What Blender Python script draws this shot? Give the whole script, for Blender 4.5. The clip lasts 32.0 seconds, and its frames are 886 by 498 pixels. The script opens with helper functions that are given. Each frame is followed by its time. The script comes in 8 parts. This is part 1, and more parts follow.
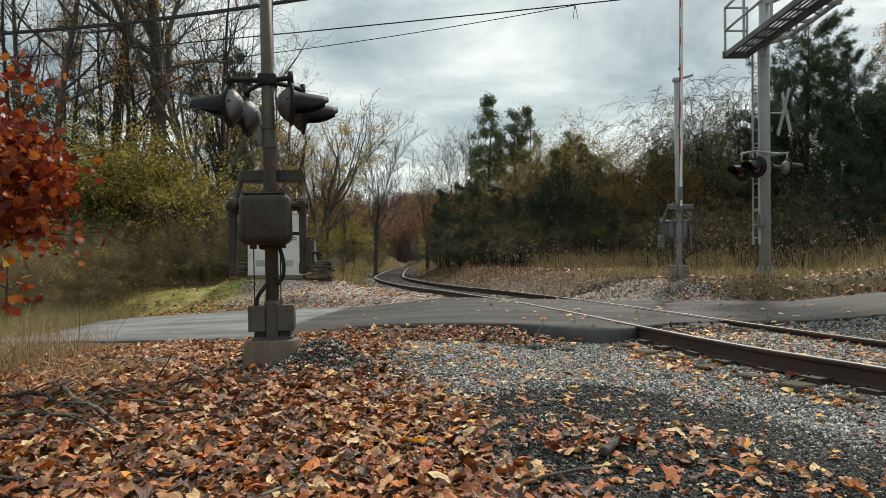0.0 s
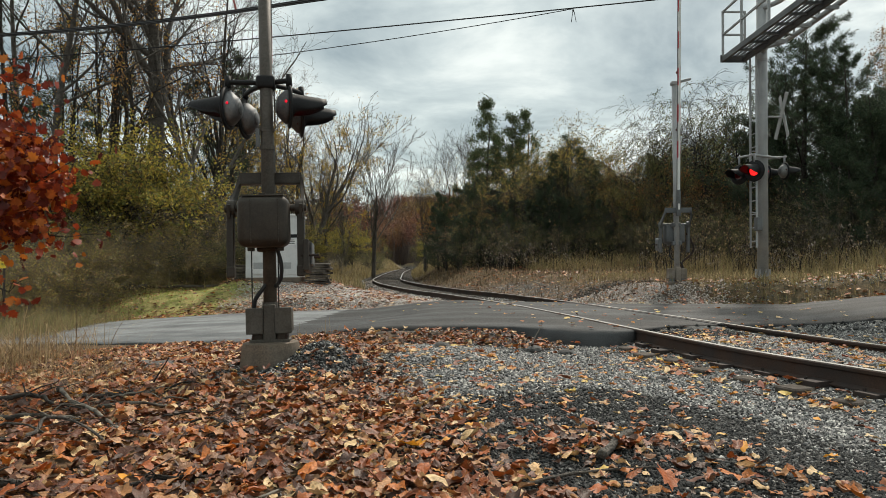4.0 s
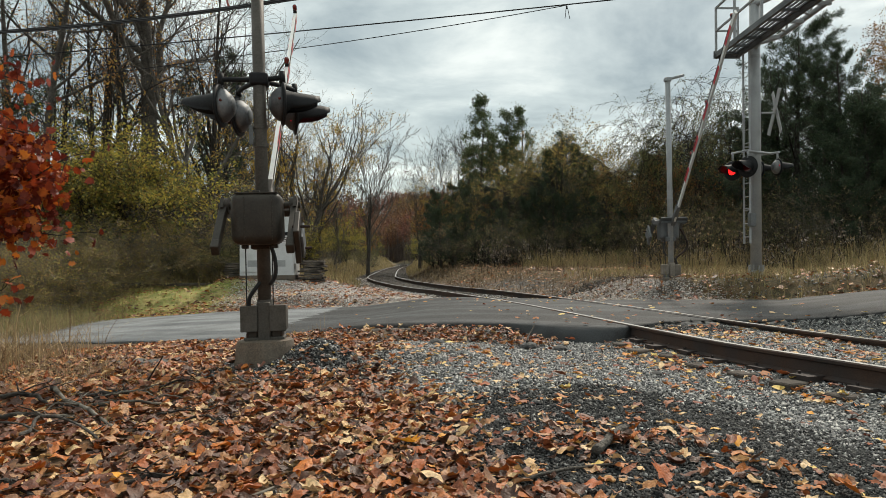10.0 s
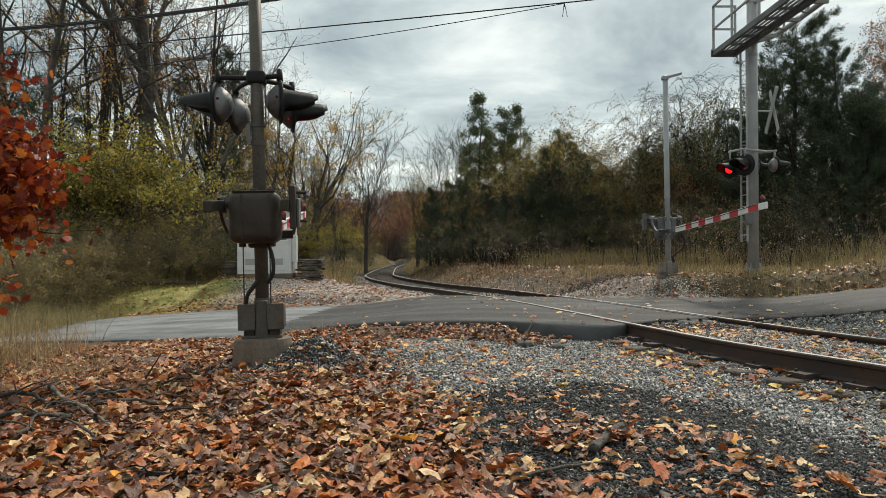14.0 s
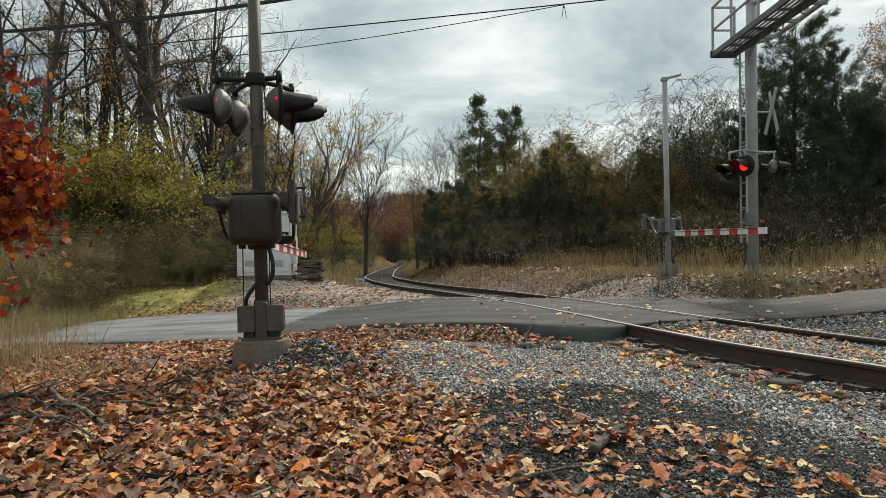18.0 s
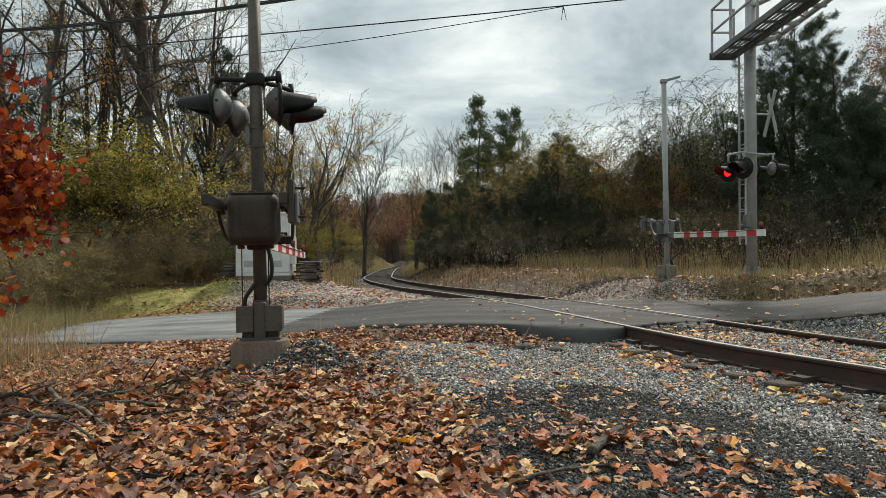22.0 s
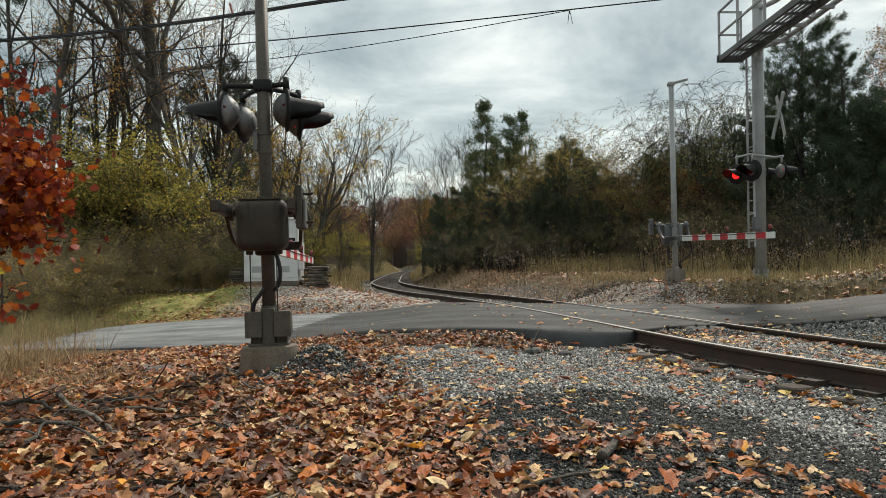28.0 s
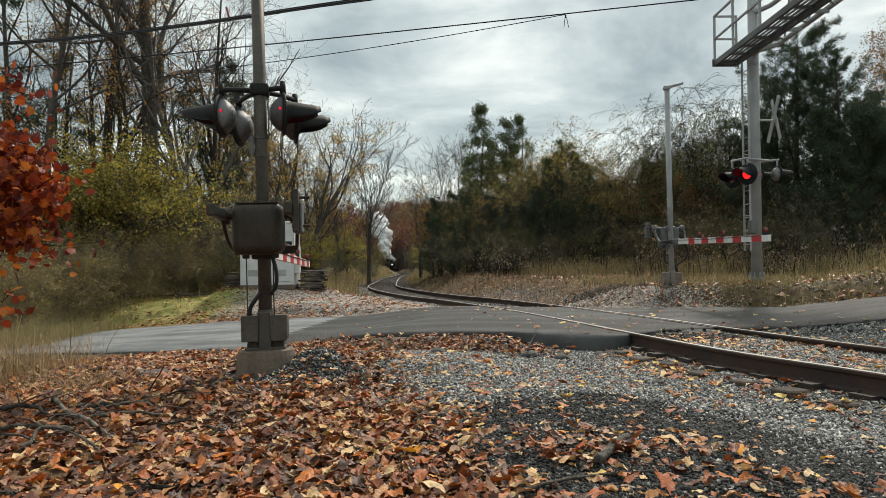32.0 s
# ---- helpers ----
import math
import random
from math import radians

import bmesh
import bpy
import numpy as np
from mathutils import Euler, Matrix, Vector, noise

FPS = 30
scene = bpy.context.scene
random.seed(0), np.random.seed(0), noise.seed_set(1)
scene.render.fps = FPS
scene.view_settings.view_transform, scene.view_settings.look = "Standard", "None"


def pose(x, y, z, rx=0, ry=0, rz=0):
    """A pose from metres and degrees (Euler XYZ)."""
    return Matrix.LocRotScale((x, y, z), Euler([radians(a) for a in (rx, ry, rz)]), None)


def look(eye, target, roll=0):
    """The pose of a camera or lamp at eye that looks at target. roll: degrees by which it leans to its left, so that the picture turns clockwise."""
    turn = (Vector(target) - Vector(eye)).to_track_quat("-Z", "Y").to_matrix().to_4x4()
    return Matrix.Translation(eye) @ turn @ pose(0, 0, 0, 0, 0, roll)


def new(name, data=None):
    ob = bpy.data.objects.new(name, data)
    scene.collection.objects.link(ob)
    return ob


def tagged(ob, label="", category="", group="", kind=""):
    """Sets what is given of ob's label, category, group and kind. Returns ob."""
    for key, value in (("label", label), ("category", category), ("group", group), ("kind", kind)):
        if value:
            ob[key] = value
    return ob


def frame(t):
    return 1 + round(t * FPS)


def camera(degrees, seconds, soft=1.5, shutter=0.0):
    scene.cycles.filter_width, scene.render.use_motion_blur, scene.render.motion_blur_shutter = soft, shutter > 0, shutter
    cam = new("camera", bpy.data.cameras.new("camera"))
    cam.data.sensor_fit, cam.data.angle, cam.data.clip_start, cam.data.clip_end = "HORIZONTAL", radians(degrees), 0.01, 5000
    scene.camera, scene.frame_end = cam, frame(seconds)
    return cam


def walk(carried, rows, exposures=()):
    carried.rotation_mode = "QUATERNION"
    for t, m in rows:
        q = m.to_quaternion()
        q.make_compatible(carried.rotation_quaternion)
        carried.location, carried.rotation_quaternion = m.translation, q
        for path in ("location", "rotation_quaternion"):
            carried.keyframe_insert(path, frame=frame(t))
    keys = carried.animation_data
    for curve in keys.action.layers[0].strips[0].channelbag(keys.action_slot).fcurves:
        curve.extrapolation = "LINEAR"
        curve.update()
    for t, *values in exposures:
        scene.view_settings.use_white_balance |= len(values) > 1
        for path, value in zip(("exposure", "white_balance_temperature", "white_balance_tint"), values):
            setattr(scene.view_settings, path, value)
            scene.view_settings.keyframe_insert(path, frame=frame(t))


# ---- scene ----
# ---------------------------------------------------------------- camera
cam = camera(65.0, 32.0, soft=0.45)


def held(t, x, y, z, yaw, pitch, roll):
    """A hand-held pose: yaw to the right, pitch up, roll to the right, in degrees."""
    a, b = radians(yaw), radians(pitch)
    way = Vector((math.sin(a) * math.cos(b), math.cos(a) * math.cos(b), math.sin(b)))
    eye = Vector((x, y, z))
    return t, look(eye, eye + way, roll)


PATH = [
    (0, -0.0014, 0.0033, 0.9806, -0.664, 0.978, -0.425), (0.5, -0.0007, 0.0039, 0.9790, -0.665, 1.030, -0.462), (1, -0.0025, 0.0054, 0.9785, -0.663, 1.095, -0.484),
    (1.5, -0.0016, 0.0007, 0.9797, -0.688, 1.160, -0.490), (2, -0.0023, -0.0002, 0.9821, -0.711, 1.181, -0.454), (2.5, -0.0034, 0.0027, 0.9804, -0.717, 1.188, -0.404),
    (3, -0.0025, -0.0027, 0.9819, -0.707, 1.179, -0.392), (3.5, -0.0020, -0.0006, 0.9816, -0.618, 1.192, -0.329), (5.5, -0.0018, 0.0030, 0.9801, -0.217, 1.216, -0.340),
    (6, 0.0009, -0.0002, 0.9808, -0.199, 1.240, -0.361), (6.5, -0.0005, -0.0008, 0.9792, -0.170, 1.316, -0.380), (7, -0.0009, 0.0006, 0.9811, -0.141, 1.333, -0.426),
    (7.5, -0.0001, 0.0007, 0.9795, -0.094, 1.330, -0.438), (8, 0.0023, 0.0002, 0.9794, -0.041, 1.314, -0.498), (8.5, -0.0021, -0.0016, 0.9822, 0.013, 1.253, -0.508),
    (9, -0.0000, -0.0000, 0.9800, 0.000, 1.164, -0.573), (9.5, 0.0016, 0.0010, 0.9802, -0.034, 1.032, -0.559), (10, -0.0017, 0.0030, 0.9774, -0.046, 0.967, -0.549),
    (10.5, -0.0016, 0.0036, 0.9756, -0.056, 0.901, -0.540), (11, -0.0013, 0.0049, 0.9779, -0.057, 0.843, -0.548), (11.5, 0.0002, 0.0001, 0.9798, -0.049, 0.826, -0.530),
    (12, -0.0009, 0.0008, 0.9810, -0.046, 0.802, -0.482), (12.5, 0.0001, 0.0018, 0.9779, -0.011, 0.804, -0.434), (13, 0.0003, 0.0036, 0.9774, 0.042, 0.805, -0.438),
    (13.5, 0.0017, 0.0061, 0.9784, 0.099, 0.828, -0.532), (14, -0.0003, -0.0007, 0.9777, 0.140, 0.821, -0.573), (14.5, -0.0001, 0.0025, 0.9766, 0.142, 0.774, -0.612),
    (16.5, -0.0005, 0.0000, 0.9808, 0.139, 0.821, -0.555), (17, 0.0003, 0.0005, 0.9768, 0.156, 0.889, -0.546), (17.5, 0.0008, 0.0017, 0.9805, 0.157, 0.884, -0.574),
    (18, 0.0014, 0.0022, 0.9778, 0.156, 0.939, -0.655), (18.5, 0.0010, 0.0033, 0.9787, 0.121, 0.937, -0.660), (19, -0.0014, 0.0013, 0.9780, 0.124, 0.940, -0.656),
    (19.5, -0.0015, 0.0008, 0.9782, 0.107, 0.938, -0.659), (20, -0.0016, 0.0014, 0.9774, 0.137, 0.966, -0.595), (20.5, -0.0006, 0.0028, 0.9796, 0.196, 0.961, -0.563),
    (21, 0.0016, 0.0068, 0.9745, 0.231, 1.015, -0.503), (21.5, -0.0013, 0.0004, 0.9790, 0.267, 1.019, -0.445), (22, -0.0002, 0.0009, 0.9766, 0.255, 1.020, -0.455),
    (22.5, -0.0017, 0.0031, 0.9792, 0.190, 0.960, -0.530), (23, -0.0033, -0.0005, 0.9801, 0.025, 0.977, -0.685), (23.5, -0.0043, 0.0017, 0.9786, -0.146, 1.102, -0.782),
    (24, -0.0002, 0.0032, 0.9778, -0.279, 1.171, -0.824), (24.5, -0.0022, 0.0020, 0.9778, -0.281, 1.195, -0.796), (25, -0.0018, 0.0025, 0.9773, -0.300, 1.199, -0.792),
    (25.5, -0.0024, 0.0028, 0.9778, -0.340, 1.208, -0.784), (27.5, -0.0028, 0.0023, 0.9781, -0.409, 1.366, -0.739), (28, -0.0037, 0.0028, 0.9791, -0.358, 1.390, -0.766),
    (28.5, -0.0029, -0.0003, 0.9784, -0.335, 1.432, -0.769), (29, -0.0032, 0.0017, 0.9803, -0.298, 1.441, -0.759), (29.5, -0.0005, 0.0035, 0.9794, -0.294, 1.468, -0.755),
    (30, -0.0004, 0.0013, 0.9811, -0.250, 1.525, -0.822), (30.5, -0.0031, 0.0006, 0.9804, -0.168, 1.603, -0.808), (31, -0.0026, 0.0005, 0.9808, -0.139, 1.651, -0.846),
    (31.5, -0.0006, 0.0020, 0.9800, -0.133, 1.672, -0.815), (32, -0.0034, 0.0004, 0.9806, -0.076, 1.677, -0.817),
]
walk(cam, [held(*row) for row in PATH], exposures=[(0, 0.12, 7000, 10), (32, 0.12, 7000, 10)])

# ---------------------------------------------------------------- sky and light
SUN_EL, SUN_AZ = 50.0, 25.0      # degrees; the azimuth is to the right of straight ahead


def make_world():
    w = bpy.data.worlds.new("overcast_sky")
    scene.world = w
    w.use_nodes = True
    nt = w.node_tree
    n, lk = nt.nodes, nt.links
    n.clear()
    out, bg = n.new("ShaderNodeOutputWorld"), n.new("ShaderNodeBackground")
    sky = n.new("ShaderNodeTexSky")
    sky.sky_type, sky.sun_disc = "NISHITA", False
    sky.sun_elevation, sky.sun_rotation = radians(SUN_EL), radians(SUN_AZ)
    tc, sep = n.new("ShaderNodeTexCoord"), n.new("ShaderNodeSeparateXYZ")
    lk.new(tc.outputs["Generated"], sep.inputs[0])
    up = n.new("ShaderNodeMath"); up.operation = "MAXIMUM"; up.inputs[1].default_value = 0.0
    lk.new(sep.outputs[2], up.inputs[0])
    den = n.new("ShaderNodeMath"); den.operation = "ADD"; den.inputs[1].default_value = 0.16
    lk.new(up.outputs[0], den.inputs[0])
    comb = n.new("ShaderNodeCombineXYZ")
    for i in (0, 1):
        d = n.new("ShaderNodeMath"); d.operation = "DIVIDE"
        lk.new(sep.outputs[i], d.inputs[0]); lk.new(den.outputs[0], d.inputs[1]); lk.new(d.outputs[0], comb.inputs[i])
    cl = n.new("ShaderNodeTexNoise"); cl.inputs["Scale"].default_value = 1.45; cl.inputs["Detail"].default_value = 8.0
    cl.inputs["Roughness"].default_value = 0.56; cl.inputs["Distortion"].default_value = 0.35
    off = n.new("ShaderNodeVectorMath"); off.operation = "ADD"; off.inputs[1].default_value = (3.1, 0.4, 0.0)
    lk.new(comb.outputs[0], off.inputs[0]); lk.new(off.outputs[0], cl.inputs["Vector"])
    ramp = n.new("ShaderNodeValToRGB")
    e = ramp.color_ramp.elements
    e[0].position, e[0].color = 0.33, (0.19, 0.247, 0.252, 1)
    e[1].position, e[1].color = 0.62, (0.70, 0.765, 0.735, 1)
    mid = e.new(0.5); mid.color = (0.435, 0.508, 0.50, 1)
    lk.new(cl.outputs["Fac"], ramp.inputs[0])
    zen = n.new("ShaderNodeMapRange"); zen.inputs["From Min"].default_value = 0.28; zen.inputs["From Max"].default_value = 0.95
    zen.inputs["To Min"].default_value = 1.0; zen.inputs["To Max"].default_value = ZENITH
    lk.new(up.outputs[0], zen.inputs["Value"])
    cs = n.new("ShaderNodeVectorMath"); cs.operation = "SCALE"
    lk.new(ramp.outputs[0], cs.inputs[0]); lk.new(zen.outputs[0], cs.inputs["Scale"])
    sk = n.new("ShaderNodeVectorMath"); sk.operation = "SCALE"; sk.inputs["Scale"].default_value = 0.03
    lk.new(sky.outputs[0], sk.inputs[0])
    add = n.new("ShaderNodeVectorMath"); add.operation = "ADD"
    lk.new(cs.outputs[0], add.inputs[0]); lk.new(sk.outputs[0], add.inputs[1])
    lk.new(add.outputs[0], bg.inputs[0])
    bg.inputs[1].default_value = 1.0
    lk.new(bg.outputs[0], out.inputs[0])


ZENITH = 1.45
make_world()
sun = new("sun", bpy.data.lights.new("sun", "SUN"))
sun.data.energy, sun.data.angle, sun.data.color = 3.2, radians(5), (1.0, 0.95, 0.87)
sa, se = radians(SUN_AZ), radians(SUN_EL)
sun.matrix_world = look((math.sin(sa) * math.cos(se) * 60, math.cos(sa) * math.cos(se) * 60, math.sin(se) * 60), (0, 0, 0))


# ---------------------------------------------------------------- materials
def mat(name, col, rough=0.8, metal=0.0, dark=0.7, scale=8.0, fine=60.0, bump=0.3, dist=0.01, hue=None, hue_scale=1.5,
        island=None, obj_rand=0.0, spec=0.4, transl=0.0, grain=None):
    """A worn surface: colour varied at two scales, fine relief. island: colours picked per loose piece; grain: turn and stretch of the stains."""
    m = bpy.data.materials.new(name)
    m.use_nodes = True
    nt = m.node_tree
    n, lk = nt.nodes, nt.links
    b = n["Principled BSDF"]
    b.inputs["Roughness"].default_value, b.inputs["Metallic"].default_value = rough, metal
    b.inputs["Specular IOR Level"].default_value = spec
    tc = n.new("ShaderNodeTexCoord")
    n1, n2 = n.new("ShaderNodeTexNoise"), n.new("ShaderNodeTexNoise")
    for k, s in ((n1, scale), (n2, fine)):
        k.inputs["Scale"].default_value, k.inputs["Detail"].default_value = s, 4.0
        lk.new(tc.outputs["Object"], k.inputs["Vector"])
    if island:
        geo, base = n.new("ShaderNodeNewGeometry"), n.new("ShaderNodeValToRGB")
        base.color_ramp.interpolation = "CONSTANT"
        el = base.color_ramp.elements
        for i, c in enumerate(island):
            p = i / len(island)
            k = el[0] if i == 0 else (el[len(el) - 1] if i == len(island) - 1 else el.new(p))
            k.position, k.color = p, (*c, 1)
        lk.new(geo.outputs["Random Per Island"], base.inputs[0])
        src = base.outputs[0]
    else:
        rgb = n.new("ShaderNodeRGB"); rgb.outputs[0].default_value = (*col, 1)
        src = rgb.outputs[0]
    if hue:
        mx, n3, rr = n.new("ShaderNodeMixRGB"), n.new("ShaderNodeTexNoise"), n.new("ShaderNodeMapRange")
        n3.inputs["Scale"].default_value = hue_scale; n3.inputs["Detail"].default_value = 3.0
        if grain:
            mp = n.new("ShaderNodeMapping"); mp.vector_type = "TEXTURE"
            mp.inputs["Rotation"].default_value, mp.inputs["Scale"].default_value = (0, 0, radians(grain[0])), (grain[1], grain[2], 1)
            lk.new(tc.outputs["Object"], mp.inputs["Vector"]); lk.new(mp.outputs[0], n3.inputs["Vector"])
        else:
            lk.new(tc.outputs["Object"], n3.inputs["Vector"])
        rr.inputs["From Min"].default_value, rr.inputs["From Max"].default_value = 0.42, 0.62
        lk.new(n3.outputs["Fac"], rr.inputs["Value"]); lk.new(rr.outputs[0], mx.inputs[0])
        lk.new(src, mx.inputs[1]); mx.inputs[2].default_value = (*hue, 1)
        src = mx.outputs[0]
    add = n.new("ShaderNodeMath"); add.operation = "ADD"
    lk.new(n1.outputs["Fac"], add.inputs[0]); lk.new(n2.outputs["Fac"], add.inputs[1])
    mr = n.new("ShaderNodeMapRange")
    mr.inputs["From Min"].default_value, mr.inputs["From Max"].default_value = 0.7, 1.3
    mr.inputs["To Min"].default_value, mr.inputs["To Max"].default_value = dark, 2.0 - dark
    lk.new(add.outputs[0], mr.inputs["Value"])
    val = mr.outputs[0]
    if obj_rand:
        oi, m2, ml = n.new("ShaderNodeObjectInfo"), n.new("ShaderNodeMapRange"), n.new("ShaderNodeMath")
        m2.inputs["To Min"].default_value, m2.inputs["To Max"].default_value = 1 - obj_rand, 1 + obj_rand
        ml.operation = "MULTIPLY"
        lk.new(oi.outputs["Random"], m2.inputs["Value"]); lk.new(m2.outputs[0], ml.inputs[0]); lk.new(val, ml.inputs[1])
        val = ml.outputs[0]
    sc = n.new("ShaderNodeVectorMath"); sc.operation = "SCALE"
    lk.new(src, sc.inputs[0]); lk.new(val, sc.inputs["Scale"])
    lk.new(sc.outputs[0], b.inputs["Base Color"])
    if bump:
        bp = n.new("ShaderNodeBump"); bp.inputs["Strength"].default_value, bp.inputs["Distance"].default_value = bump, dist
        lk.new(add.outputs[0], bp.inputs["Height"]); lk.new(bp.outputs[0], b.inputs["Normal"])
    if transl:
        tr, mixs = n.new("ShaderNodeBsdfTranslucent"), n.new("ShaderNodeMixShader")
        mixs.inputs[0].default_value = transl
        lk.new(sc.outputs[0], tr.inputs[0]); lk.new(b.outputs[0], mixs.inputs[1]); lk.new(tr.outputs[0], mixs.inputs[2])
        lk.new(mixs.outputs[0], n["Material Output"].inputs[0])
    return m


def glow(name, col, strength):
    m = bpy.data.materials.new(name)
    m.use_nodes = True
    b = m.node_tree.nodes["Principled BSDF"]
    b.inputs["Base Color"].default_value = (*col, 1)
    b.inputs["Emission Color"].default_value, b.inputs["Emission Strength"].default_value = (*col, 1), strength
    return m


def ground_material():
    """Soil, ballast gravel and turf, mixed by the sheet's three zone weights."""
    m = bpy.data.materials.new("soil_gravel_turf")
    m.use_nodes = True
    n, lk = m.node_tree.nodes, m.node_tree.links
    b = n["Principled BSDF"]; b.inputs["Roughness"].default_value = 0.92; b.inputs["Specular IOR Level"].default_value = 0.2
    tc, at, sep = n.new("ShaderNodeTexCoord"), n.new("ShaderNodeAttribute"), n.new("ShaderNodeSeparateColor")
    at.attribute_name = "zone"
    lk.new(at.outputs["Color"], sep.inputs[0])

    def two(c1, c2, s, det=6.0, lo=0.4, hi=0.6):
        t, r = n.new("ShaderNodeTexNoise"), n.new("ShaderNodeValToRGB")
        t.inputs["Scale"].default_value, t.inputs["Detail"].default_value, t.inputs["Roughness"].default_value = s, det, 0.65
        lk.new(tc.outputs["Object"], t.inputs["Vector"]); lk.new(t.outputs["Fac"], r.inputs[0])
        r.color_ramp.elements[0].position, r.color_ramp.elements[0].color = lo, (*c1, 1)
        r.color_ramp.elements[1].position, r.color_ramp.elements[1].color = hi, (*c2, 1)
        return r.outputs[0], t.outputs["Fac"]

    soil, f1 = two((0.022, 0.015, 0.011), (0.12, 0.076, 0.045), 9.0)
    turf, f2 = two((0.17, 0.20, 0.055), (0.40, 0.34, 0.14), 2.2)
    vo = n.new("ShaderNodeTexVoronoi"); vo.inputs["Scale"].default_value = 26.0
    lk.new(tc.outputs["Object"], vo.inputs["Vector"])
    hs = n.new("ShaderNodeValToRGB")
    hs.color_ramp.elements[0].color, hs.color_ramp.elements[1].color = (0.020, 0.021, 0.022, 1), (0.15, 0.15, 0.147, 1)
    sv = n.new("ShaderNodeSeparateColor"); lk.new(vo.outputs["Color"], sv.inputs[0]); lk.new(sv.outputs[0], hs.inputs[0])
    m1, m2 = n.new("ShaderNodeMixRGB"), n.new("ShaderNodeMixRGB")
    lk.new(sep.outputs[0], m1.inputs[0]); lk.new(soil, m1.inputs[1]); lk.new(hs.outputs[0], m1.inputs[2])
    lk.new(sep.outputs[1], m2.inputs[0]); lk.new(m1.outputs[0], m2.inputs[1]); lk.new(turf, m2.inputs[2])
    m3 = n.new("ShaderNodeMixRGB")
    litter, f3 = two((0.07, 0.04, 0.025), (0.27, 0.16, 0.085), 14.0, 4.0, 0.35, 0.65)
    pat, fp = two((0, 0, 0), (1, 1, 1), 5.0, 5.0, 0.45, 0.58)
    mm = n.new("ShaderNodeMath"); mm.operation = "MULTIPLY"
    lk.new(sep.outputs[2], mm.inputs[0]); lk.new(pat, mm.inputs[1])
    lk.new(mm.outputs[0], m3.inputs[0]); lk.new(m2.outputs[0], m3.inputs[1]); lk.new(litter, m3.inputs[2])
    lk.new(m3.outputs[0], b.inputs["Base Color"])
    bp = n.new("ShaderNodeBump"); bp.inputs["Strength"].default_value, bp.inputs["Distance"].default_value = 0.5, 0.02
    ad = n.new("ShaderNodeMath"); ad.operation = "SUBTRACT"
    lk.new(f1, ad.inputs[0]); lk.new(vo.outputs["Distance"], ad.inputs[1])
    lk.new(ad.outputs[0], bp.inputs["Height"]); lk.new(bp.outputs[0], b.inputs["Normal"])
    return m


GROUND = ground_material()
ASPHALT = mat("worn_asphalt", (0.031, 0.030, 0.030), 0.72, dark=0.55, spec=0.22, scale=2.2, fine=160, bump=0.7, dist=0.005, hue=(0.058, 0.060, 0.063), hue_scale=1.0, grain=(-27, 5.0, 0.55))
ASPHALT_OLD = mat("old_grey_asphalt", (0.185, 0.193, 0.20), 0.72, dark=0.65, spec=0.35, scale=1.8, fine=130, bump=0.8, dist=0.006, hue=(0.098, 0.103, 0.11), hue_scale=0.8, grain=(-27, 2.2, 0.5))
RAIL = mat("rusty_rail_steel", (0.056, 0.031, 0.022), 0.8, 0.05, 0.7, 6, 90, 0.4, 0.003, hue=(0.035, 0.026, 0.024), hue_scale=3)
RAIL_TOP = mat("polished_rail_head", (0.42, 0.41, 0.40), 0.35, 0.9, 0.85, 10, 90, 0.1, 0.002)
PLANK = mat("grey_weathered_plank", (0.11, 0.095, 0.082), 0.9, 0, 0.5, 9, 80, 0.8, 0.006, obj_rand=0.55, hue=(0.05, 0.042, 0.036), hue_scale=4)
TIE = mat("weathered_timber", (0.060, 0.046, 0.037), 0.9, 0, 0.6, 12, 80, 0.8, 0.006, obj_rand=0.3, hue=(0.10, 0.085, 0.072), hue_scale=4)
STONE = mat("ballast_stone", (0.2, 0.2, 0.2), 0.72, 0, 0.8, 30, 150, 0.3, 0.002,
            island=[(0.070, 0.073, 0.077), (0.15, 0.152, 0.155), (0.28, 0.278, 0.27), (0.085, 0.088, 0.092), (0.46, 0.452, 0.43), (0.18, 0.18, 0.177), (0.23, 0.225, 0.215)])
STONE_PALE = mat("pale_pinkish_crushed_stone", (0.3, 0.28, 0.26), 0.85, 0, 0.8, 30, 150, 0.3, 0.002,
                 island=[(0.42, 0.38, 0.355), (0.52, 0.48, 0.45), (0.34, 0.31, 0.295), (0.60, 0.57, 0.54), (0.46, 0.40, 0.36)])
STONE_BED = mat("oily_brown_ballast", (0.1, 0.09, 0.08), 0.85, 0, 0.8, 30, 150, 0.3, 0.002, spec=0.25,
                island=[(0.055, 0.048, 0.043), (0.10, 0.09, 0.08), (0.035, 0.032, 0.03), (0.15, 0.135, 0.12), (0.075, 0.06, 0.05)])
STONE_DARK = mat("dark_ballast_stone", (0.06, 0.06, 0.06), 0.8, 0, 0.8, 30, 150, 0.3, 0.002, spec=0.15,
                 island=[(0.020, 0.0205, 0.0215), (0.034, 0.035, 0.036), (0.056, 0.057, 0.057), (0.026, 0.027, 0.028), (0.090, 0.089, 0.085)])
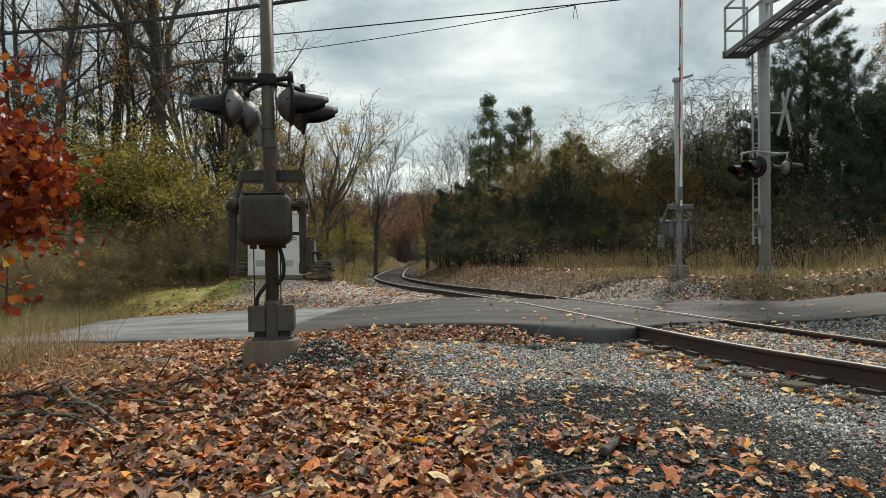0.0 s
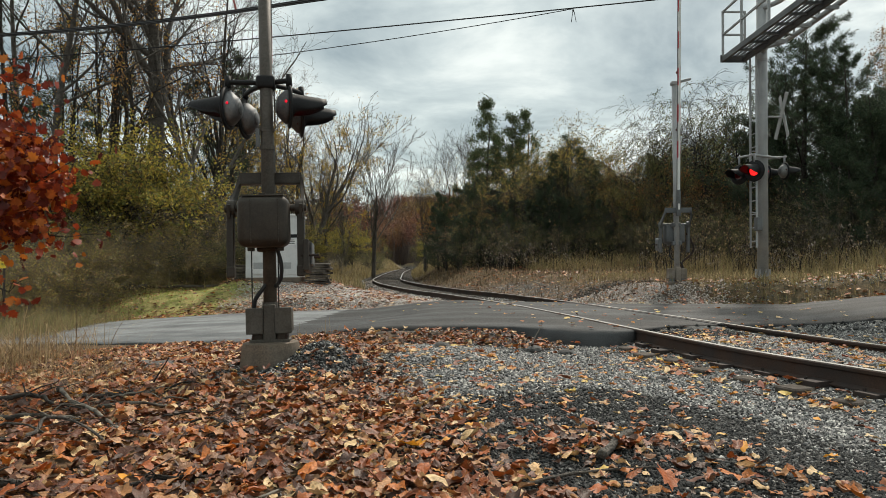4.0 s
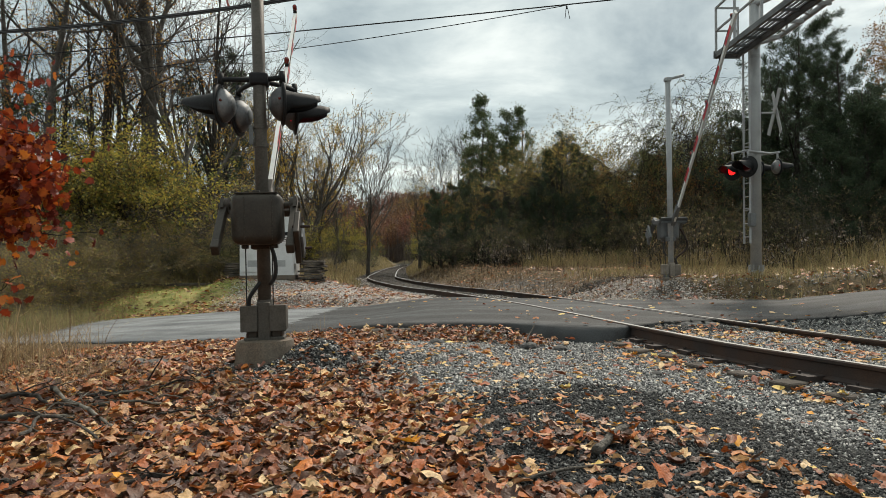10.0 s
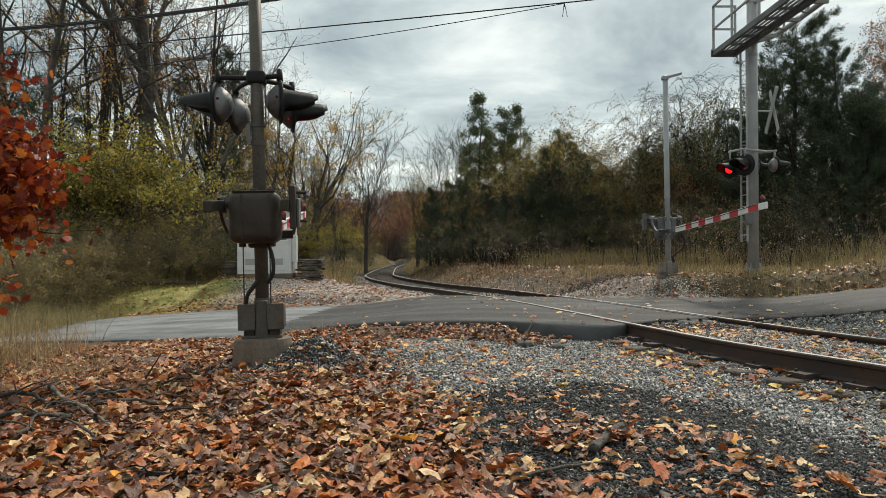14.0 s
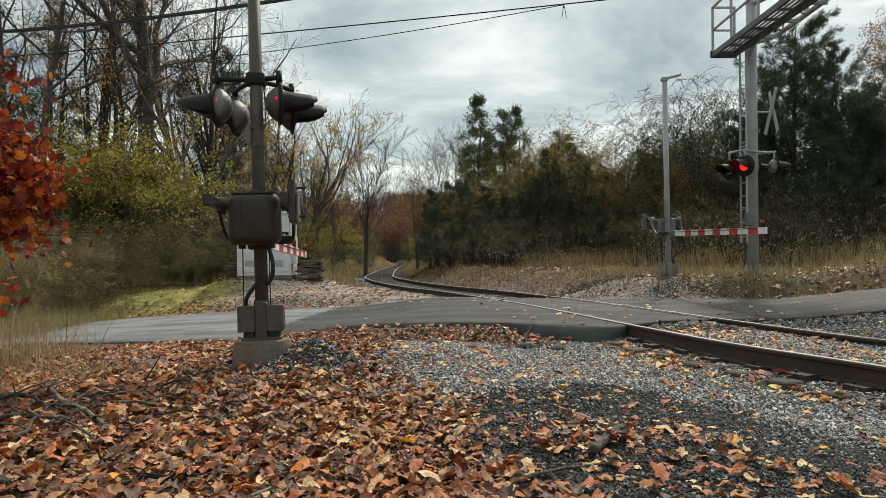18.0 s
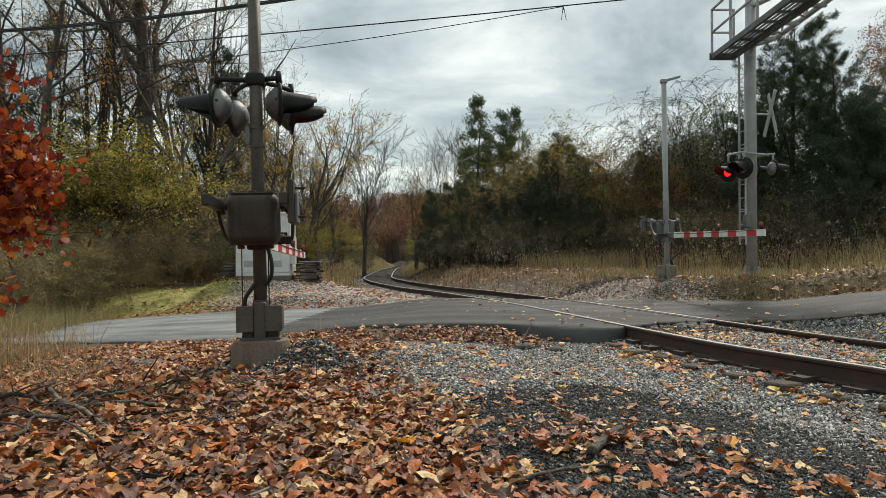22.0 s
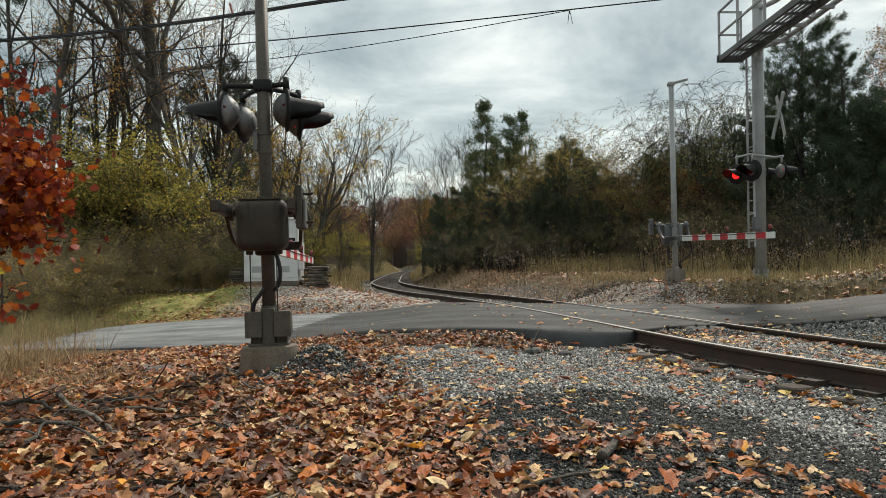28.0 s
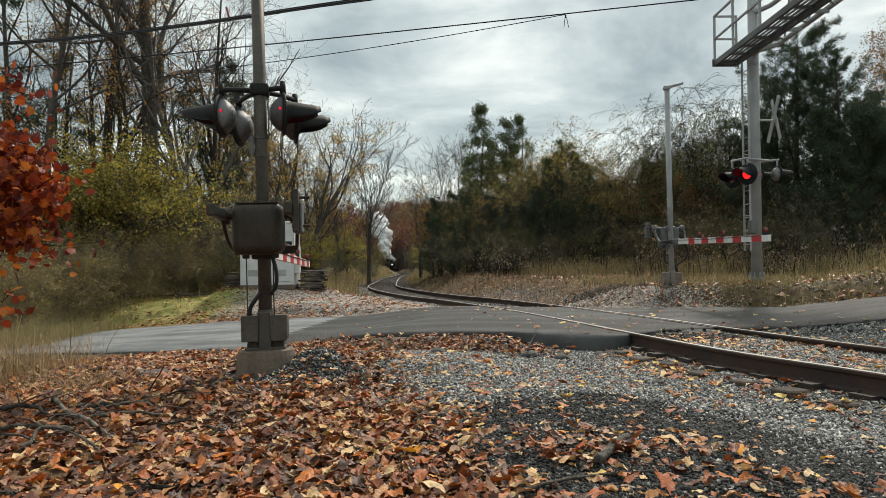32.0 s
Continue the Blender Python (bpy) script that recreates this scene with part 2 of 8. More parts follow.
# the pale tans are pale leaves plus sky highlights put into the colour
LEAF = mat("fallen_leaf", (0.4, 0.2, 0.1), 0.52, 0, 0.55, 22, 90, 0.8, 0.006, transl=0.12, spec=0.42,
           island=[(0.060, 0.025, 0.015), (0.20, 0.055, 0.018), (0.33, 0.150, 0.058), (0.095, 0.036, 0.018), (0.55, 0.33, 0.145), (0.30, 0.080, 0.020), (0.40, 0.19, 0.080), (0.19, 0.060, 0.026),
                   (0.62, 0.42, 0.22), (0.075, 0.034, 0.022), (0.46, 0.135, 0.022), (0.125, 0.040, 0.020), (0.34, 0.085, 0.020), (0.26, 0.125, 0.066), (0.085, 0.030, 0.016), (0.36, 0.11, 0.025)])
LEAF_PALE = mat("fallen_yellow_leaf", (0.5, 0.4, 0.1), 0.65, 0, 0.8, 18, 70, 0.4, 0.004, transl=0.15,
                island=[(0.56, 0.36, 0.18), (0.58, 0.24, 0.045), (0.36, 0.13, 0.04), (0.68, 0.48, 0.14), (0.20, 0.05, 0.024), (0.64, 0.46, 0.26), (0.42, 0.16, 0.05), (0.30, 0.08, 0.026), (0.70, 0.50, 0.28), (0.13, 0.05, 0.03)])
LEAF_TAN = mat("fallen_tan_leaf", (0.5, 0.3, 0.15), 0.6, 0, 0.7, 20, 80, 0.6, 0.005, transl=0.15,
               island=[(0.50, 0.27, 0.11), (0.40, 0.14, 0.035), (0.60, 0.40, 0.20), (0.28, 0.085, 0.03), (0.54, 0.22, 0.05), (0.44, 0.26, 0.13), (0.18, 0.06, 0.03), (0.62, 0.36, 0.10)])
POLE_BROWN = mat("weathered_brown_paint", (0.088, 0.079, 0.069), 0.62, 0.2, 0.7, 5, 60, 0.25, 0.003, hue=(0.075, 0.064, 0.054), hue_scale=3)
BOX_BROWN = mat("dark_brown_cast_metal", (0.044, 0.036, 0.029), 0.5, 0.3, 0.75, 5, 60, 0.3, 0.003, hue=(0.034, 0.028, 0.023), hue_scale=3)
# dull grey fittings; also the walkway steel, with underside shade painted into the colour
GALV_DULL_SHADE = mat("dull_and_shaded_steel", (0.15, 0.155, 0.16), 0.6, 0.4, 0.75, 4, 70, 0.15, 0.002, hue=(0.10, 0.105, 0.11), hue_scale=2)
LAMP_GREY = mat("weathered_grey_lamp_paint", (0.085, 0.085, 0.09), 0.6, 0.1, 0.75, 7, 60, 0.2, 0.002, hue=(0.045, 0.045, 0.048), hue_scale=6)
LAMP_PEEL = mat("peeling_silver_lamp_paint", (0.19, 0.195, 0.205), 0.55, 0.1, 0.8, 7, 60, 0.2, 0.002, hue=(0.06, 0.06, 0.064), hue_scale=3.5)
RED_FADED = mat("faded_red_strap", (0.30, 0.09, 0.08), 0.7, 0, 0.8, 5, 40, 0.1, 0.002)
BLACK = mat("faded_black_paint", (0.014, 0.0145, 0.016), 0.6, 0.0, 0.75, 8, 60, 0.2, 0.002, spec=0.2)
ARM_LAMP = mat("red_lamp_glass", (0.16, 0.014, 0.012), 0.2, 0, 0.9, 10, 60, 0.1, 0.001, spec=0.6)
BASE_TAN = mat("rust_stained_grey_paint", (0.20, 0.175, 0.15), 0.7, 0.1, 0.65, 6, 60, 0.3, 0.003, hue=(0.13, 0.105, 0.085), hue_scale=4)
GALV = mat("galvanised_steel", (0.34, 0.35, 0.36), 0.55, 0.15, 0.8, 4, 70, 0.15, 0.002, hue=(0.30, 0.31, 0.32), hue_scale=2)
ALU = mat("silver_painted_cast_metal", (0.19, 0.195, 0.195), 0.55, 0.3, 0.8, 7, 60, 0.2, 0.002)
CONCRETE = mat("weathered_concrete", (0.155, 0.118, 0.09), 0.9, 0, 0.6, 4, 70, 0.5, 0.004, hue=(0.12, 0.10, 0.082), hue_scale=3)
WHITE = mat("chalky_white_paint", (0.66, 0.67, 0.66), 0.6, 0, 0.85, 5, 60, 0.15, 0.002)
RED = mat("red_reflective_band", (0.50, 0.03, 0.04), 0.5, 0, 0.85, 6, 60, 0.1, 0.001)
CABINET = mat("silver_grey_cabinet_paint", (0.56, 0.57, 0.58), 0.5, 0.2, 0.88, 3, 60, 0.1, 0.002)
CABLE = mat("black_cable_rubber", (0.018, 0.018, 0.02), 0.6, 0, 0.8, 8, 60, 0.1, 0.001)
LENS = mat("dark_red_glass", (0.09, 0.008, 0.008), 0.15, 0, 0.9, 10, 60, 0.1, 0.001, spec=0.6)
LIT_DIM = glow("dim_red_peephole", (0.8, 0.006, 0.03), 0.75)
LIT = glow("lit_red_lamp", (1.0, 0.014, 0.016), 1.7)
BARK = mat("grey_brown_bark", (0.078, 0.068, 0.059), 0.95, 0, 0.55, 6, 40, 0.9, 0.03, obj_rand=0.2, hue=(0.10, 0.09, 0.08), hue_scale=1.2)
OLIVE = mat("olive_yellow_leaves", (0.25, 0.2, 0.07), 0.8, 0, 0.75, 1.2, 9, 0.0, transl=0.3, island=[(0.260, 0.237, 0.066), (0.442, 0.338, 0.083), (0.169, 0.163, 0.055), (0.546, 0.362, 0.094), (0.260, 0.163, 0.066)])
BARK_BLACK = mat("wet_black_bark", (0.022, 0.019, 0.017), 0.95, 0, 0.6, 6, 40, 0.6, 0.01, spec=0.15)
BARK_DARK = mat("dark_bark", (0.040, 0.034, 0.029), 0.95, 0, 0.55, 6, 40, 0.9, 0.03, obj_rand=0.2)
STICK = mat("lichened_dark_stick", (0.055, 0.046, 0.038), 0.95, 0, 0.55, 20, 90, 0.9, 0.006, obj_rand=0.3, hue=(0.20, 0.18, 0.15), hue_scale=9)
TWIG = mat("bleached_twig", (0.18, 0.158, 0.132), 0.95, 0, 0.6, 6, 40, 0.6, 0.01, obj_rand=0.2)
SIGN_WHITE = mat("weathered_sign_white", (0.36, 0.37, 0.37), 0.7, 0, 0.8, 5, 60, 0.15, 0.002)
CEDAR = mat("cedar_foliage", (0.04, 0.06, 0.03), 0.8, 0, 0.7, 1.2, 9, 0.0, transl=0.25, island=[(0.030, 0.052, 0.034), (0.055, 0.090, 0.048), (0.040, 0.066, 0.038), (0.080, 0.112, 0.056), (0.060, 0.062, 0.040)])
GREEN = mat("dull_green_leaves", (0.07, 0.09, 0.03), 0.8, 0, 0.7, 1.2, 9, 0.0, transl=0.25, island=[(0.070, 0.092, 0.036), (0.14, 0.16, 0.057), (0.10, 0.11, 0.044), (0.21, 0.19, 0.060), (0.15, 0.11, 0.05)])
HOLLY = mat("mid_green_leaves", (0.06, 0.09, 0.04), 0.75, 0, 0.7, 1.2, 9, 0.0, transl=0.3, island=[(0.050, 0.080, 0.036), (0.085, 0.125, 0.052), (0.065, 0.092, 0.04), (0.11, 0.14, 0.055), (0.09, 0.085, 0.04)])
YELLOW = mat("yellow_green_leaves", (0.3, 0.25, 0.05), 0.8, 0, 0.75, 1.2, 9, 0.0, transl=0.4, island=[(0.26, 0.23, 0.050), (0.40, 0.33, 0.060), (0.17, 0.18, 0.050), (0.46, 0.35, 0.065), (0.26, 0.17, 0.05), (0.14, 0.14, 0.045)])
ORANGE = mat("orange_brown_leaves", (0.3, 0.14, 0.04), 0.8, 0, 0.7, 1.2, 9, 0.0, transl=0.3, island=[(0.338, 0.138, 0.033), (0.208, 0.088, 0.033), (0.468, 0.213, 0.044), (0.156, 0.112, 0.039), (0.390, 0.112, 0.033)])
MAPLE = mat("red_orange_maple_leaves", (0.4, 0.1, 0.03), 0.55, 0, 0.75, 6, 40, 0.2, 0.003, transl=0.35, island=[(0.19, 0.028, 0.012), (0.38, 0.080, 0.016), (0.24, 0.034, 0.012), (0.10, 0.016, 0.010), (0.50, 0.15, 0.021), (0.27, 0.042, 0.013), (0.44, 0.105, 0.017), (0.15, 0.022, 0.011)])
BROWN = mat("dead_brown_leaves", (0.14, 0.09, 0.05), 0.85, 0, 0.7, 1.2, 9, 0.0, transl=0.2, island=[(0.28, 0.20, 0.115), (0.44, 0.33, 0.18), (0.22, 0.19, 0.10), (0.34, 0.22, 0.115), (0.26, 0.28, 0.11)])
STRAW = mat("dry_grass", (0.4, 0.3, 0.15), 0.85, 0, 0.75, 2, 20, 0.0, transl=0.3, island=[(0.34, 0.23, 0.125), (0.22, 0.14, 0.075), (0.48, 0.36, 0.21), (0.15, 0.10, 0.06), (0.27, 0.20, 0.10)])
BANK_STRAW = mat("dull_dry_bank_grass", (0.25, 0.2, 0.1), 0.85, 0, 0.75, 2, 20, 0.0, transl=0.3, island=[(0.31, 0.23, 0.115), (0.20, 0.15, 0.075), (0.40, 0.31, 0.165), (0.14, 0.11, 0.06), (0.24, 0.21, 0.09)])
UNDERLEAF = mat("brown_olive_leaves", (0.25, 0.2, 0.1), 0.85, 0, 0.75, 1.5, 12, 0.0, transl=0.5, island=[(0.362, 0.250, 0.124), (0.261, 0.250, 0.091), (0.522, 0.350, 0.169), (0.304, 0.188, 0.098), (0.406, 0.350, 0.117), (0.189, 0.175, 0.072), (0.493, 0.400, 0.143)])
SEEDHEAD = mat("fluffy_seed_heads", (0.4, 0.36, 0.32), 0.9, 0, 0.8, 4, 30, 0.0, transl=0.3, island=[(0.24, 0.20, 0.17), (0.17, 0.13, 0.10), (0.34, 0.30, 0.27), (0.11, 0.08, 0.06)])
MATTED = mat("matted_dead_stems", (0.15, 0.11, 0.07), 0.9, 0, 0.75, 2, 20, 0.0, transl=0.2, island=[(0.17, 0.12, 0.073), (0.10, 0.07, 0.045), (0.24, 0.175, 0.105), (0.07, 0.05, 0.035), (0.19, 0.12, 0.065)])
UNDERGROWTH = mat("dull_brown_weeds", (0.25, 0.2, 0.1), 0.85, 0, 0.75, 2, 20, 0.0, transl=0.45, island=[(0.25, 0.19, 0.10), (0.19, 0.18, 0.075), (0.34, 0.26, 0.13), (0.15, 0.11, 0.06), (0.24, 0.23, 0.09)])
TURF = mat("lawn_grass", (0.15, 0.17, 0.04), 0.85, 0, 0.75, 2, 20, 0.0, transl=0.3, island=[(0.36, 0.42, 0.11), (0.48, 0.50, 0.15), (0.60, 0.53, 0.23), (0.30, 0.37, 0.09)])
FARWOOD = mat("distant_autumn_woods", (0.2, 0.12, 0.06), 0.95, 0, 0.65, 0.12, 0.5, 0.0, hue=(0.23, 0.10, 0.075), hue_scale=0.05, island=[(0.27, 0.16, 0.065), (0.22, 0.145, 0.08), (0.30, 0.17, 0.06), (0.20, 0.15, 0.085), (0.25, 0.13, 0.07), (0.21, 0.15, 0.105)])
# the haze of distance is mixed into this trunk colour
FARTRUNK = mat("hazy_grey_brown_trunks", (0.125, 0.098, 0.09), 0.95, 0, 0.6, 0.3, 3, 0.0)
AMBER = mat("amber_oak_leaves", (0.3, 0.16, 0.05), 0.75, 0, 0.75, 1.2, 9, 0.0, transl=0.3, island=[(0.28, 0.135, 0.035), (0.20, 0.095, 0.035), (0.36, 0.18, 0.045), (0.16, 0.095, 0.045), (0.26, 0.16, 0.055)])
RUSTLEAF = mat("hanging_rust_leaves", (0.4, 0.2, 0.06), 0.75, 0, 0.75, 1.2, 9, 0.0, transl=0.4, island=[(0.40, 0.20, 0.05), (0.26, 0.12, 0.04), (0.50, 0.28, 0.06), (0.18, 0.10, 0.05), (0.42, 0.30, 0.08)])
GOLD = mat("golden_vine_leaves", (0.5, 0.3, 0.05), 0.75, 0, 0.75, 1.2, 9, 0.0, transl=0.4, island=[(0.46, 0.33, 0.05), (0.58, 0.38, 0.05), (0.32, 0.26, 0.06), (0.62, 0.36, 0.06), (0.24, 0.20, 0.06), (0.46, 0.24, 0.05)])
SMOKE = mat("white_steam", (0.95, 0.96, 0.97), 1.0, 0, 0.96, 0.6, 3.0, 0.0, spec=0.0, transl=0.3)
SOOT = mat("sooty_black_iron", (0.02, 0.02, 0.022), 0.5, 0.4, 0.7, 2, 20, 0.2, 0.01)
STONE_ROCK = mat("dark_grey_rock", (0.085, 0.082, 0.08), 0.9, 0, 0.6, 12, 60, 0.6, 0.006, obj_rand=0.3)
YLEAF = mat("bright_orange_yellow_leaf", (0.70, 0.30, 0.03), 0.6, 0, 0.75, 20, 70, 0.4, 0.004, transl=0.2)
HEADLIGHT = glow("headlamp_light", (1.0, 0.93, 0.80), 6.0)
YPLASTIC = mat("yellow_plastic_sign", (0.80, 0.58, 0.03), 0.5, 0, 0.9, 4, 30, 0.05, 0.001)


# ---------------------------------------------------------------- mesh helpers
def part(name, bm, material, parent, label="", smooth=False):
    """One mesh object under a thing or a part."""
    me = bpy.data.meshes.new(name)
    bm.to_mesh(me)
    bm.free()
    me.materials.append(material)
    if smooth:
        me.polygons.foreach_set("use_smooth", [True] * len(me.polygons))
    ob = new(name, me)
    ob.parent = parent
    if label:
        ob["label"] = label
    return ob


def thing(name, m, label, category, group=""):
    ob = new(name)
    ob.matrix_world = m
    ob.empty_display_size = 0.2
    return tagged(ob, label, category, group)


def add(bm, other):
    me = bpy.data.meshes.new("tmp")
    other.to_mesh(me); other.free()
    bm.from_mesh(me)
    bpy.data.meshes.remove(me)
    return bm


def box(sx, sy, sz, at=(0, 0, 0), rot=(0, 0, 0), bevel=0.0, seg=2, bm=None):
    b = bmesh.new()
    bmesh.ops.create_cube(b, size=1.0)
    bmesh.ops.scale(b, vec=(sx, sy, sz), verts=b.verts)
    if bevel:
        bmesh.ops.bevel(b, geom=b.edges[:], offset=bevel, segments=seg, affect="EDGES", profile=0.5)
    bmesh.ops.transform(b, matrix=pose(*at, *rot), verts=b.verts)
    return add(bm, b) if bm else b


def rod(p0, p1, r0, r1=None, sides=16, bm=None, caps=True):
    b = bmesh.new()
    p0, p1 = Vector(p0), Vector(p1)
    d = p1 - p0
    bmesh.ops.create_cone(b, cap_ends=caps, segments=sides, radius1=r0, radius2=r0 if r1 is None else r1, depth=d.length)
    bmesh.ops.transform(b, matrix=Matrix.Translation((p0 + p1) / 2) @ d.to_track_quat("Z", "Y").to_matrix().to_4x4(), verts=b.verts)
    return add(bm, b) if bm else b


def lathe(profile, axis0=(0, 0, 0), axis1=(0, 0, 1), sides=24, caps=True):
    """Turns (radius, height) pairs round the line from axis0 towards axis1."""
    b = bmesh.new()
    rings = []
    for r, h in profile:
        rings.append([b.verts.new((r * math.cos(2 * math.pi * k / sides), r * math.sin(2 * math.pi * k / sides), h)) for k in range(sides)])
    for a, c in zip(rings, rings[1:]):
        for k in range(sides):
            b.faces.new((a[k], a[(k + 1) % sides], c[(k + 1) % sides], c[k]))
    if caps and profile[0][0] > 1e-6:
        b.faces.new(rings[0][::-1])
    if caps and profile[-1][0] > 1e-6:
        b.faces.new(rings[-1])
    bmesh.ops.remove_doubles(b, verts=b.verts, dist=1e-6)
    bmesh.ops.recalc_face_normals(b, faces=b.faces)
    d = Vector(axis1) - Vector(axis0)
    bmesh.ops.transform(b, matrix=Matrix.Translation(axis0) @ d.to_track_quat("Z", "Y").to_matrix().to_4x4(), verts=b.verts)
    return b


def pipe(points, r, sides=8, bm=None):
    """A bent pipe or cable through the points."""
    b = bmesh.new()
    pts = [Vector(p) for p in points]
    rings = []
    for i, p in enumerate(pts):
        d = (pts[min(i + 1, len(pts) - 1)] - pts[max(i - 1, 0)]).normalized()
        q = d.to_track_quat("Z", "Y")
        rr = r[i] if isinstance(r, (list, tuple)) else r
        rings.append([b.verts.new(p + q @ Vector((rr * math.cos(2 * math.pi * k / sides), rr * math.sin(2 * math.pi * k / sides), 0))) for k in range(sides)])
    for a, c in zip(rings, rings[1:]):
        for k in range(sides):
            b.faces.new((a[k], a[(k + 1) % sides], c[(k + 1) % sides], c[k]))
    b.faces.new(rings[0][::-1]); b.faces.new(rings[-1])
    return add(bm, b) if bm else b


def arc(points, steps=6):
    """A smooth line through the points."""
    pts = [Vector(p) for p in points]
    out = []
    for i in range(len(pts) - 1):
        a, b, c, d = pts[max(i - 1, 0)], pts[i], pts[i + 1], pts[min(i + 2, len(pts) - 1)]
        for k in range(steps):
            t = k / steps
            out.append(0.5 * (2 * b + (c - a) * t + (2 * a - 5 * b + 4 * c - d) * t * t + (3 * b - a - 3 * c + d) * t ** 3))
    return out + [pts[-1]]


def raw(name, verts, faces, material, parent=None, smooth=False):
    """A mesh object from arrays: verts (n, 3); faces (m, k) all of one size."""
    verts, faces = np.asarray(verts, dtype=np.float32), np.asarray(faces, dtype=np.int32)
    me = bpy.data.meshes.new(name)
    me.vertices.add(len(verts)); me.vertices.foreach_set("co", verts.ravel())
    k = faces.shape[1]
    me.loops.add(faces.size); me.loops.foreach_set("vertex_index", faces.ravel())
    me.polygons.add(len(faces)); me.polygons.foreach_set("loop_start", np.arange(0, faces.size, k, dtype=np.int32))
    me.update(calc_edges=True)
    me.materials.append(material)
    if smooth:
        me.polygons.foreach_set("use_smooth", np.ones(len(faces), dtype=bool))
    ob = new(name, me)
    ob.parent = parent
    return ob


def smooth01(a, lo, hi):
    t = np.clip((np.asarray(a, dtype=float) - lo) / (hi - lo), 0, 1)
    return t * t * (3 - 2 * t)


# ---------------------------------------------------------------- plan: track, road, terrain
TRACK = [(14.0, -24.0), (8.0, -6.5), (5.75, 0.0), (4.75, 3.0), (4.0, 5.47), (3.5, 6.98), (3.07, 9.0), (2.63, 11.36), (1.95, 14.5), (0.65, 19.2),
         (-0.2, 21.6), (-1.18, 25.2), (-2.33, 30.5), (-3.30, 37.1), (-3.85, 45.1), (-4.75, 60.0), (-5.55, 76.0), (-6.5, 100.0), (-7.6, 130.0), (-8.7, 150.0), (-11.2, 175.0), (-15.0, 200.0), (-19.4, 225.0), (-25.0, 250.0), (-37.0, 290.0), (-50.0, 325.0), (-85.0, 400.0), (-125.0, 480.0)]
RAIL_Z, BED_Z = 0.15, -0.03
ROAD_O, ROAD_S, ROAD_N, ROAD_W = np.array((2.30, 8.50)), np.array((0.891, -0.454)), np.array((0.454, 0.891)), 5.8
ROAD_PROFILE = np.array([(-60, -3.2), (-40, -2.2), (-25, -1.4), (-17, -0.84), (-12.5, -0.5), (-9.3, -0.31), (-6.4, -0.17), (-4.3, 0.03), (-1.6, 0.16),
                         (1.5, 0.19), (2.9, 0.37), (5, 0.6), (10, 1.0), (20, 1.6), (40, 2.6), (60, 3.2)])
TRACK_FINE = np.array([tuple(p)[:2] for p in arc([(x, y, 0) for x, y in TRACK], 14)])


def track_z(y):
    return np.interp(y, (80, 160, 200), (0.0, -0.02, -0.08))


def track_dist(x, y):
    """Distance from the track's centre line, positive to its right, and the place along it."""
    a, b = TRACK_FINE[:-1], TRACK_FINE[1:]
    d = b - a
    L2 = (d ** 2).sum(1)
    best, sign = np.full(x.shape, 1e9), np.ones(x.shape)
    for i in range(len(a)):
        t = np.clip(((x - a[i, 0]) * d[i, 0] + (y - a[i, 1]) * d[i, 1]) / L2[i], 0, 1)
        ex, ey = x - a[i, 0] - t * d[i, 0], y - a[i, 1] - t * d[i, 1]
        q = np.hypot(ex, ey)
        w = q < best
        best = np.where(w, q, best)
        sign = np.where(w, np.sign(ex * d[i, 1] - ey * d[i, 0]), sign)
    return best * sign


def near_edge(s):
    """The asphalt's near edge steps back beyond the first rail."""
    return 1.1 * smooth01(s, -0.25, 0.3) + 0.75 * smooth01(s, 0.0, 1.6) - 0.3 * smooth01(s, 2.0, 5.0)


def road_sn(x, y):
    """Place along the road and across it: 0 at the near edge, ROAD_W at the far one."""
    dx, dy = x - ROAD_O[0], y - ROAD_O[1]
    s, n = dx * ROAD_S[0] + dy * ROAD_S[1], dx * ROAD_N[0] + dy * ROAD_N[1]
    e = near_edge(s)
    return s, ROAD_W * (n - e) / (ROAD_W - e)


def road_z(x, y, td=None):
    s, n = road_sn(x, y)
    td = track_dist(x, y) if td is None else td
    k = 1 - smooth01(np.abs(td), 1.0, 3.4)
    n = np.asarray(n)
    fall = 0.22 * (np.clip(n / ROAD_W, 0, 1) - 0.5) * (1 - smooth01(s, -6.0, -3.5))
    return (np.interp(s, ROAD_PROFILE[:, 0], ROAD_PROFILE[:, 1]) + fall) * (1 - k) + (RAIL_Z - 0.012) * k


